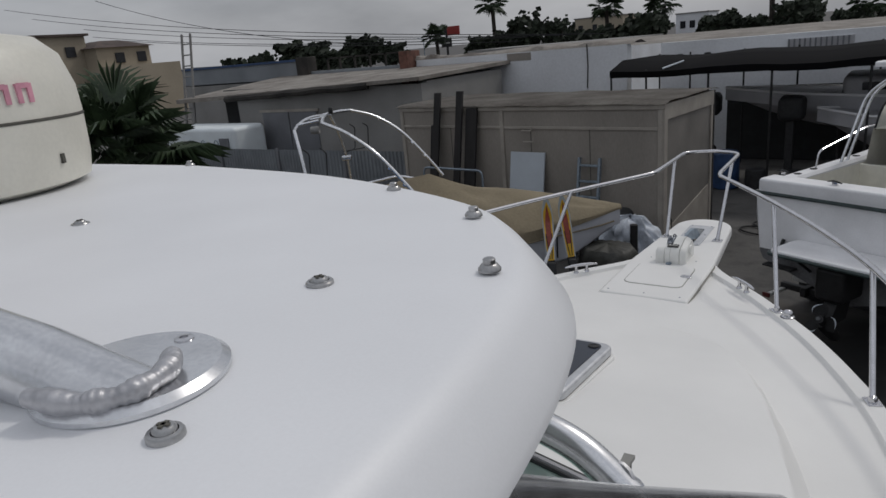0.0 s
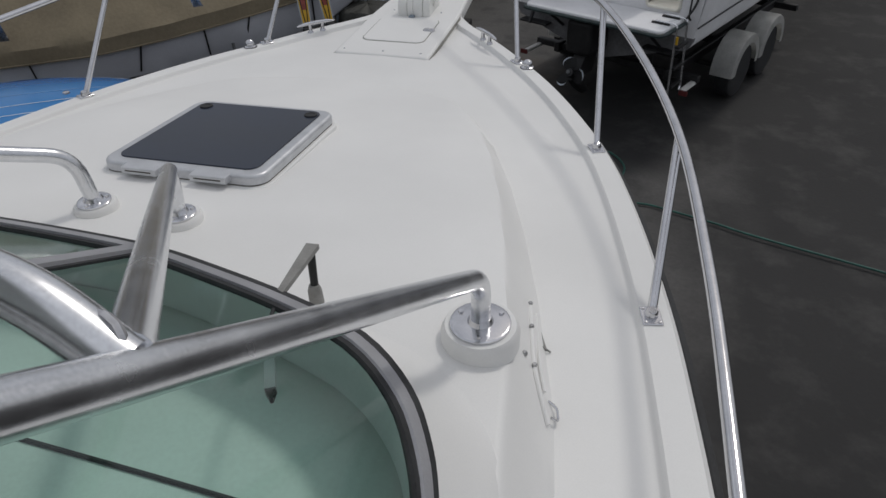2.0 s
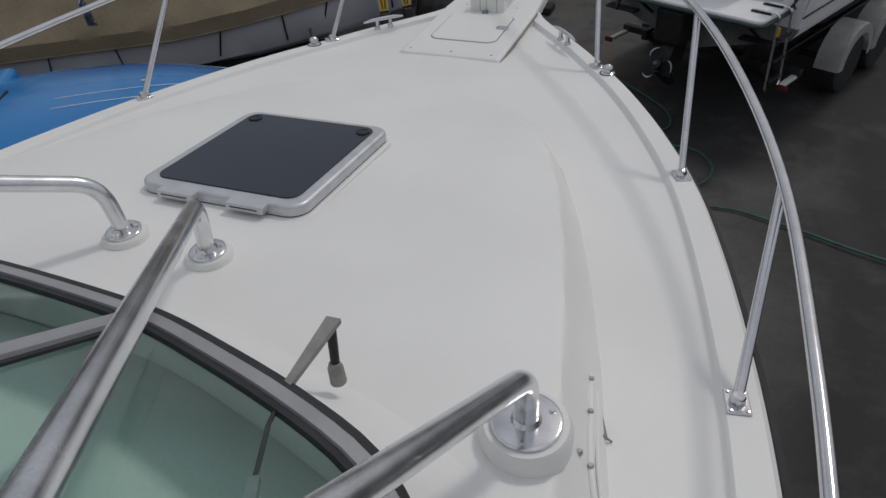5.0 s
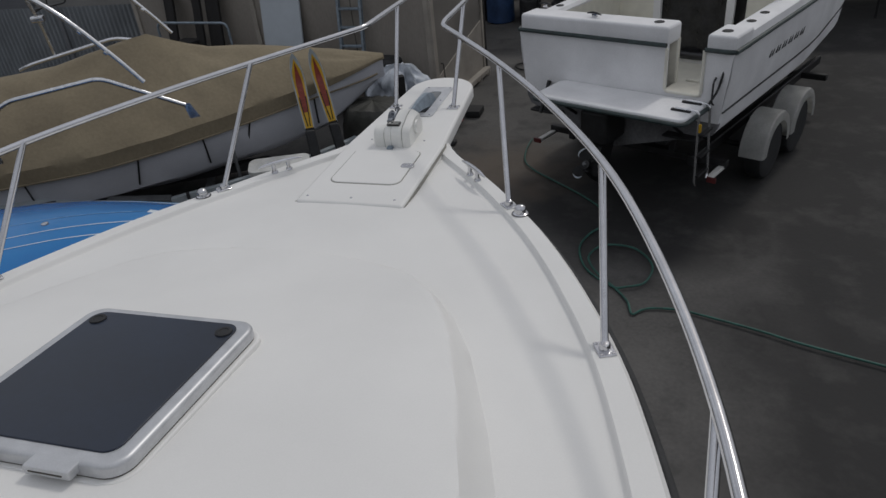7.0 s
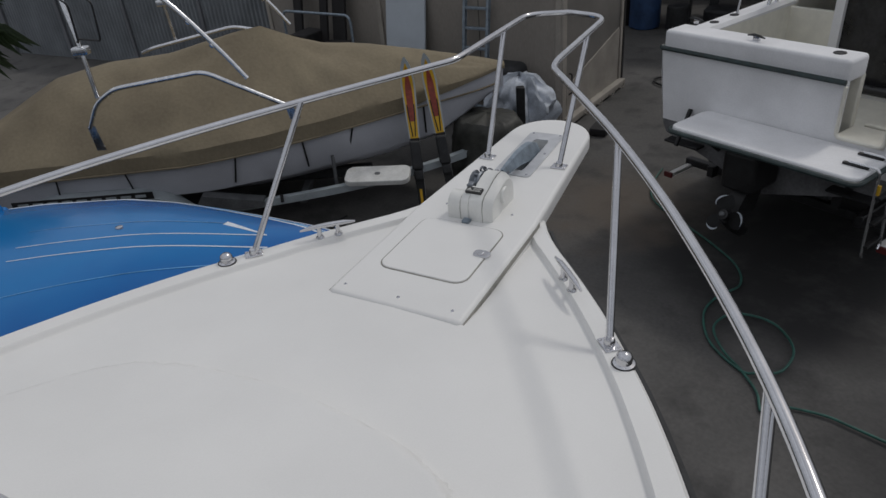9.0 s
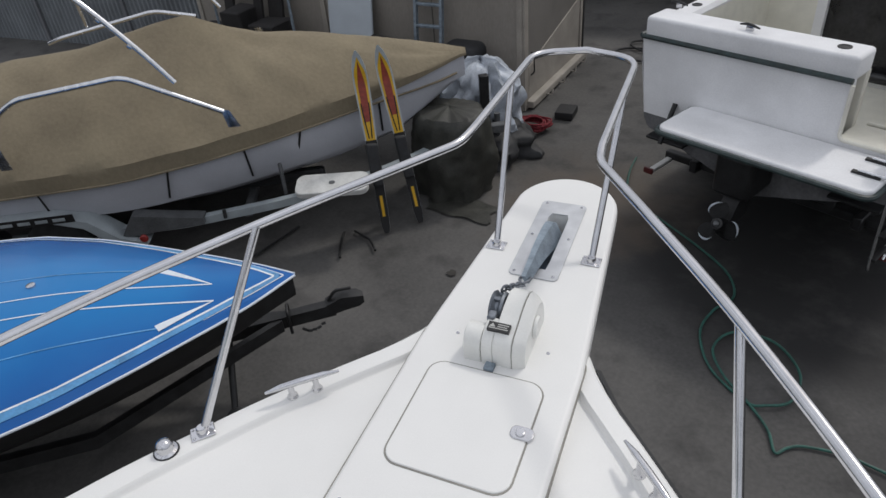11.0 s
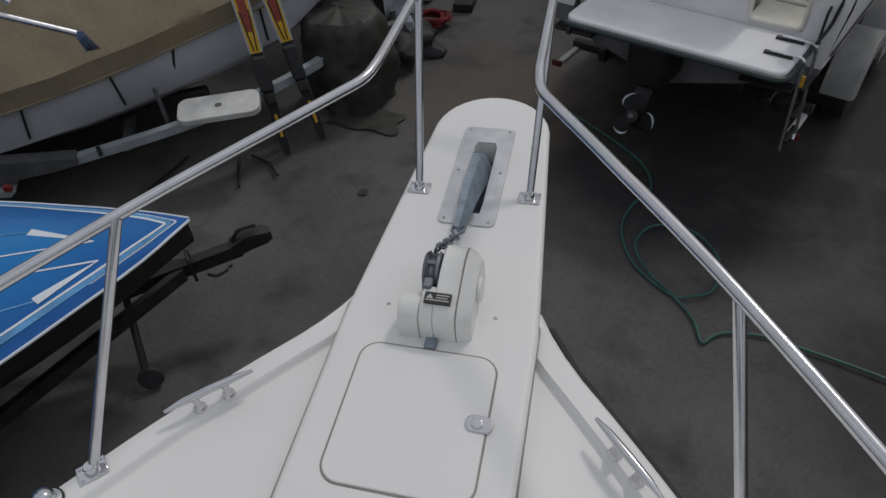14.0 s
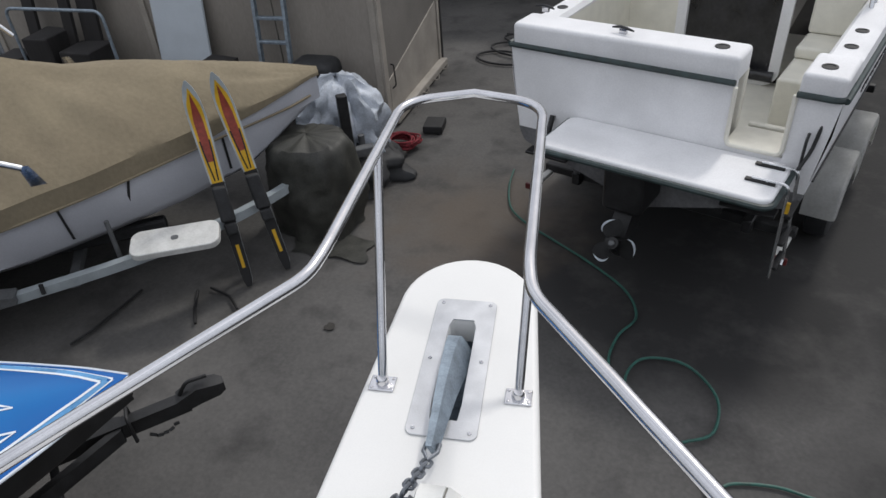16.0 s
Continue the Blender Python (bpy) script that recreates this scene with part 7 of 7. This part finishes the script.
for k in range(12):
    part("grille_bar", box(-1.88 + 0.13 * k, -1.84 + 0.13 * k, 16.92, 16.96, 2.5, 3.15), M_STEELDOOR, wall2)
for x in (-4.9, -4.1):
    part("wall_lamp", box(x, x + 0.18, 16.85, 17.0, 2.75, 2.95, 0.03, 2), M_BLACKFR, wall2)
part("far_roof", skin([[(x, 17.3, 3.3), (x, 19, 3.42 + 0.06 * noise.noise(Vector((x, 0, 0)))), (x, 24, 3.45)] for x in np.linspace(-13, 4, 30)], closed=False), M_SHEDROOF, wall2, "long weathered roof")

bm = bmesh.new()
ribs = []
for i in range(340):
    x = -17.0 + 9.2 * i / 339
    ribs.append((x, 7.35 + 0.018 * (1 if (i // 2) % 2 else -1)))
bm = skin([[(x, y, z) for x, y in ribs] for z in (0.0, 0.8, 1.62)], closed=False)
fence = tagged(part("corrugated_fence", bm, M_CORR), "grey corrugated steel fence", "fence")
for x in (-16.9, -14.6, -12.3, -10.0, -7.9):
    part("fence_post", box(x, x + 0.07, 7.28, 7.33, 0, 1.66), M_STEELDOOR, fence)
van = thing("camper_shell", "pale camper shell with small wire loops", "camper", (-12.5, 6.4, 0))
part("shell", box(-18.8, -14.75, 8.0, 9.2, 0.9, 2.10, 0.14, 4), M_VAN, van)
part("shell_base", box(-18.7, -14.8, 8.05, 9.15, 0.0, 0.9, 0.03, 2), M_STEELDOOR, van)
for k in range(3):
    part("wire_loop", tube([(-16.7 + 0.6 * k + 0.13 * math.cos(a), 7.92, 1.45 + 0.30 * math.sin(a)) for a in np.linspace(0, math.pi, 12)], 0.015, 6), M_GALV, van)
part("side_vent", box(-15.4, -15.0, 7.95, 8.0, 1.3, 1.8, 0.01, 1), M_STEELDOOR, van)

# awning over the boat racks
awn = thing("boat_awning", "black cloth awning on thin steel posts", "awning", (0, 12, 0))
rows = [[(x, y, z + 0.03 * math.sin(x * 2.1) + 0.02 * noise.noise(Vector((x * 1.5, y, 0)))) for x in np.linspace(-4.95, 12, 46)] for y, z in ((11.5, 2.70), (11.5, 2.84), (12.4, 3.04), (15.5, 3.0), (15.5, 2.9))]
part("canopy", skin(rows, closed=False), M_AWNING, awn, "sagging black cloth")
for x in (-4.95, -4.1, -2.7, -1.4, 0.4, 2.6, 5.0, 8.0):
    part("post", tube([(x, 11.6, 0), (x, 11.6, 2.85)], 0.025, 8), M_BLACKFR, awn)
    part("back_post", tube([(x, 15.4, 0), (x, 15.4, 3.05)], 0.025, 8), M_BLACKFR, awn)
part("front_bar", tube([(-4.95, 11.55, 2.72), (12, 11.55, 2.72)], 0.02, 6), M_BLACKFR, awn)
part("pale_pole", tube([(-3.7, 11.55, 2.87), (-3.35, 12.0, 2.99)], 0.018, 6), M_WSTRIPE, awn)


def rack_boat(name, label, cx, cy, length, beam, base, rise, ahead, cabin):
    m = frame_of((cx, cy), ahead)
    t = thing(name, label, "boat", (cx, cy, 0))
    rows = []
    for i in range(15):
        q = i / 14
        h = beam / 2 * float(np.interp(q, [0, 0.5, 0.8, 1.0], [0.95, 1.0, 0.72, 0.03]))
        g = base + rise + 0.28 * q * q
        rake = max(0.0, (q - 0.62) / 0.38) ** 1.5
        k = base + (g - base - 0.12) * rake
        c = base + 0.25 + (g - base - 0.33) * min(1.0, 0.25 * q + rake * 0.75)
        rows.append([(length * q, y, z) for y, z in ((h, g), (h * 0.96, g - 0.3), (h * 0.8, c), (0, k), (-h * 0.8, c), (-h * 0.96, g - 0.3), (-h, g))])
    put("hull", skin(rows, closed=True), m, M_FRP, t, "dull white hull")
    for s in (1, -1):
        put("gunwale", tube([(length * i / 14, s * beam / 2 * float(np.interp(i / 14, [0, 0.5, 0.8, 1.0], [0.95, 1.0, 0.72, 0.03])), base + rise + 0.28 * (i / 14) ** 2) for i in range(15)], 0.03, 6), m, M_GELDIRT, t, "white gunwale moulding")
    if cabin:
        put("cabin", box(length * 0.35, length * 0.65, -beam * 0.36, beam * 0.36, base + rise - 0.05, base + rise + 0.5, 0.12, 3), m, M_FRP, t)
        put("cabin_window", box(length * 0.40, length * 0.60, -beam * 0.365, beam * 0.365, base + rise + 0.18, base + rise + 0.36, 0.02), m, M_WIN, t)
    for x in (length * 0.2, length * 0.65):
        for s in (1, -1):
            put("stand", tube([(x, s * beam * 0.3, 0), (x, s * beam * 0.25, base + 0.3)], 0.05, 6), m, M_BLACKFR, t)
    return t, m


t1, m1 = rack_boat("racked_boat", "dull white cabin boat stored under the awning", 4.6, 14.0, 7.4, 2.4, 1.15, 0.75, (-1.0, -0.02), True)
t2, m2 = rack_boat("racked_boat", "small white runabout stored under the awning", 4.0, 12.5, 4.6, 1.9, 0.75, 0.75, (-1.0, 0.03), False)
for m, x, t in ((m1, 7.75, "a"), (m2, 5.1, "b")):
    o = thing("outboard_motor", "black outboard motor under a dark cover", "outboard motor", m @ Vector((x, 0, 0.9)))
    put("cowl", hammered(box(x - 0.25, x + 0.3, -0.25, 0.25, 1.5, 2.05, 0.14, 4), 0.03, 4), m, M_RUBBER, o)
    put("leg", box(x - 0.05, x + 0.12, -0.08, 0.08, 0.0, 1.55, 0.03, 2), m, M_RUBBER, o)
tagged(part("racked_hull", box(6.0, 12.0, 12.4, 14.6, 0.0, 1.6, 0.3, 4), M_FRP), "dull white stored hull", "boat")
for k, (x, y, w, h, mt) in enumerate(((-2.4, 12.2, 0.7, 0.85, M_BLUECRATE), (-1.7, 12.0, 0.5, 0.5, M_RUBBER), (-2.9, 12.4, 0.5, 0.95, M_PLANK), (-0.9, 12.3, 0.8, 0.4, M_RUBBER), (-3.4, 12.6, 0.5, 0.7, M_STUCCO))):
    tagged(part("yard_drum", hammered(lathe([(w * 0.42, 0), (w * 0.45, 0.03), (w * 0.45, h - 0.04), (w * 0.4, h), (0, h)], 18, Matrix.Translation((x, y, 0))), 0.02, 5, k), mt), "clutter drum under the awning", "drum", "drums under the awning")
# solid near-black slab for the dark background behind the racked boats
tagged(part("backdrop_wall", box(-3.2, 12.0, 15.9, 16.0, 0, 2.0), M_DARKIN, smooth=False), "plain dark backdrop wall behind the racked boats", "screen")


# ---- plants and distance ----
def palm_fan(bm, at, ahead, size, rng):
    """One fan leaf: many narrow blades from a stalk end."""
    a = Vector(ahead).normalized()
    s = a.cross(Vector((0, 0, 1)))
    s = s.normalized() if s.length > 0.1 else Vector((1, 0, 0))
    u = s.cross(a)
    n = 26
    for k in range(n):
        g = radians(-115 + 230 * k / (n - 1))
        d = (a * math.cos(g) + s * math.sin(g)).normalized()
        L = size * (0.75 + 0.25 * math.cos(g * 0.8)) * rng.uniform(0.88, 1.06)
        w = 0.022 * size / 0.6
        side = d.cross(u).normalized() * w
        droop = Vector((0, 0, -0.25 * L * rng.uniform(0.4, 1.3)))
        p = Vector(at)
        q = p + d * L * 0.6 + u * 0.04
        r = p + d * L + droop
        v = [bm.verts.new(x) for x in (p - side * 0.3, p + side * 0.3, q + side, r, q - side)]
        bm.faces.new(v)


rng = random.Random(7)
palm = thing("fan_palm", "bushy green fan palm beside the yard", "palm", (-9.6, 1.6, 0))
part("trunk", tube([(-9.6, 1.6, 0), (-9.58, 1.62, 1.0), (-9.6, 1.6, 2.2)], [0.22, 0.2, 0.17], 12), M_BARK, palm)
fr = bmesh.new()
st = bmesh.new()
for k in range(58):
    az, el = rng.uniform(0, 2 * math.pi), rng.uniform(-0.45, 1.35)
    d = Vector((math.cos(az) * math.cos(el), math.sin(az) * math.cos(el), math.sin(el)))
    L = rng.uniform(0.6, 1.15)
    p = Vector((-9.6, 1.6, 2.3)) + d * L
    tube([Vector((-9.6, 1.6, 2.2)), Vector((-9.6, 1.6, 2.28)) + d * L * 0.5 + Vector((0, 0, 0.05)), p], 0.012, 5, st)
    palm_fan(fr, p, d + Vector((0, 0, -0.25)), rng.uniform(0.6, 0.9), rng)
part("crown", fr, M_LEAF, palm, "fan leaves", False)
part("leaf_stalks", st, M_LEAF, palm)


def tree(x, y, h, w, seed, trunk=0.25, label="dark leafy tree in the distance"):
    t = thing("distant_tree", label, "tree", (x, y, 0), "distant trees")
    r = random.Random(seed)
    tb = tube([(x, y, 0), (x + 0.1, y, h * 0.3), (x, y, h * 0.6)], [trunk, trunk * 0.8, trunk * 0.4], 7)
    for k in range(4):
        a = r.uniform(0, 6.28)
        tube([(x, y, h * 0.35), (x + w * 0.3 * math.cos(a), y + w * 0.3 * math.sin(a), h * 0.7)], [trunk * 0.5, trunk * 0.2], 5, tb)
    part("trunk", tb, M_BARK, t)
    verts, faces = [], []
    for k in range(520):
        a, b, c = r.uniform(0, 6.28), r.uniform(-1, 1), r.uniform(0.35, 1.0) ** 0.5
        lump = 0.75 + 0.5 * noise.noise(Vector((math.cos(a) * 1.6 + seed, math.sin(a) * 1.6, b * 1.8)))
        p = Vector((x + w * 0.5 * c * lump * math.cos(a) * math.sqrt(1 - b * b * 0.8), y + w * 0.5 * c * lump * math.sin(a), h * 0.66 + h * 0.34 * b * c * lump))
        s = w * r.uniform(0.035, 0.085)
        for q in range(2):
            u = Vector((r.uniform(-1, 1), r.uniform(-1, 1), r.uniform(-1, 1))).normalized()
            v = u.orthogonal().normalized()
            i = len(verts)
            verts += [p + u * s, p + v * s * 0.8, p - u * s * 0.9, p - v * s]
            faces.append((i, i + 1, i + 2, i + 3))
    me = bpy.data.meshes.new("crown")
    me.from_pydata([tuple(v) for v in verts], [], faces)
    me.materials.append(M_TREE)
    ob = new("crown", me)
    ob.parent = t
    ob.matrix_parent_inverse = t.matrix_world.inverted()
    return t


def far_palm(x, y, h, seed):
    t = thing("distant_palm", "tall palm in the distance", "palm", (x, y, 0), "distant palms")
    r = random.Random(seed)
    part("trunk", tube([(x, y, 0), (x + 0.1, y, h * 0.6), (x, y, h)], [0.28, 0.22, 0.2], 8), M_BARK, t)
    f = bmesh.new()
    for k in range(26):
        az, el = r.uniform(0, 6.28), r.uniform(-0.7, 1.2)
        d = Vector((math.cos(az) * math.cos(el), math.sin(az) * math.cos(el), math.sin(el)))
        palm_fan(f, Vector((x, y, h)) + d * 0.9, d, 1.1, r)
    part("crown", f, M_LEAF, t, "", False)


for k, (x, y, h, w) in enumerate(((-64, 60, 6.2, 8.5), (-54, 60, 6.2, 5.5), (-49.5, 60, 5.0, 4.2), (-72, 60, 5.0, 5.0), (-34, 60, 5.2, 5.0), (-31.2, 58, 6.6, 4.6), (-28.6, 60, 5.8, 4.0), (-24.5, 60, 4.4, 6.5),
                                  (-20, 60, 5.4, 5.5), (-13.5, 60, 4.8, 5.0), (-11, 60, 4.2, 4.5), (-7.4, 60, 5.2, 5.2), (-4.0, 62, 4.0, 4.0), (-39, 62, 4.8, 4.0), (-40.5, 40, 4.6, 5.0), (0, 60, 4.2, 5.0), (-30, 22.0, 4.3, 3.2), (-33, 24, 4.4, 3.6))):
    tree(x, y, h, w, k + 3)
for k, (x, y, h) in enumerate(((-36.0, 60, 7.6), (-26, 66, 6.2), (-19.5, 64, 5.8), (-9.45, 60, 6.8), (-2.6, 64, 4.2), (-47.5, 66, 5.0))):
    far_palm(x, y, h, 40 + k)
house = thing("beige_house", "beige stucco house with a hipped brown roof", "house", (-60, 32, 0))
part("wall", box(-66, -60, 30.3, 35.6, 0, 6.3), M_BEIGE, house, "", False)
part("wall_low", box(-61.5, -57, 30.0, 36.6, 0, 4.6), M_BEIGE, house, "", False)
part("wall_back", box(-72, -62, 26.0, 30.6, 0, 7.5), M_BEIGE, house, "", False)
part("roof", skin([[(-66.4, 29.9, 6.3), (-59.6, 29.9, 6.3), (-59.6, 36.0, 6.3), (-66.4, 36.0, 6.3)], [(-64, 32.0, 7.0), (-62, 32.0, 7.0), (-62, 33.8, 7.0), (-64, 33.8, 7.0)]]), M_TILE, house, "brown hipped roof", False)
part("roof_back", box(-72.3, -61.7, 25.7, 30.9, 7.5, 7.7), M_TILE, house, "", False)
for y, z in ((32.0, 5.4), (28.6, 6.2), (34.2, 5.4)):
    part("window", box(-60.02 if y > 31.5 else -62.02, -59.9 if y > 31.5 else -61.9, y, y + 0.9, z - 0.5, z + 0.4), M_WIN, house)
for nm, x0, x1, y, z in (("far_block", -22.9, -19.3, 80, 4.9), ("far_block", -35.6, -29.3, 80, 5.5), ("far_block", -21, -11.2, 31, 3.25)):
    f = thing(nm, "pale flat-roofed building in the distance", "building", (x0, y, 0), "distant blocks")
    part("wall", box(x0, x1, y, y + 5, 0, z), M_BEIGE if z > 5 else M_WHITEWALL, f, "", False)
    part("parapet", box(x0 - 0.1, x1 + 0.1, y - 0.1, y + 5.1, z, z + 0.12), M_STUCCO, f, "", False)
    for k in range(3):
        part("window", box(x0 + 0.5 + (x1 - x0) * 0.3 * k, x0 + 1.1 + (x1 - x0) * 0.3 * k, y - 0.05, y, z - 1.6, z - 0.8), M_WIN, f)
sign = thing("roadside_sign", "black and red roadside sign on a pole", "sign", (-48.6, 70, 0))
part("black_panel", box(-50.4, -48.4, 69.8, 70.0, 5.05, 6.2, 0.02, 1), M_SIGNB, sign)
part("red_panel", box(-48.4, -46.6, 69.8, 70.0, 4.95, 6.05, 0.02, 1), M_RED, sign)
part("lower_panel", box(-49.4, -47.9, 69.8, 70.0, 3.6, 4.7, 0.02, 1), M_SIGNB, sign)
for z in (4.0, 4.35):
    part("print_bar", box(-49.2, -48.1, 69.76, 69.8, z, z + 0.15), M_LIGHTBAR, sign)
part("pole", tube([(-48.6, 69.95, 0), (-48.6, 69.95, 5.2)], 0.15, 8), M_SIGNB, sign)
lamp = thing("street_lamp", "thin street lamp in the distance", "street lamp", (-52.6, 70, 0))
part("mast", tube(fillet([(-52.3, 70, 0), (-52.3, 70, 4.8), (-53.2, 70, 5.0)], 0.4), 0.06, 6), M_GALV, lamp)
for k, (a, b, sag) in enumerate((((-118, 50, 15.1), (-20, 50, 3.6), 1.2), ((-110, 50, 13.0), (-24, 50, 3.8), 1.0), ((-100, 52, 10.6), (-22, 52, 3.7), 0.9), ((-98, 52, 9.4), (-28, 52, 3.9), 0.8), ((-92, 50, 13.7), (-46.5, 50, 4.8), 1.0), ((-95, 54, 8.6), (-30, 54, 3.6), 0.6))):
    pts = [Vector(a).lerp(Vector(b), t) - Vector((0, 0, sag * 4 * t * (1 - t))) for t in np.linspace(0, 1, 20)]
    tagged(part("power_line", tube(pts, 0.035, 5), M_WIRE), "thin overhead power line", "cable", "power lines", "structure")
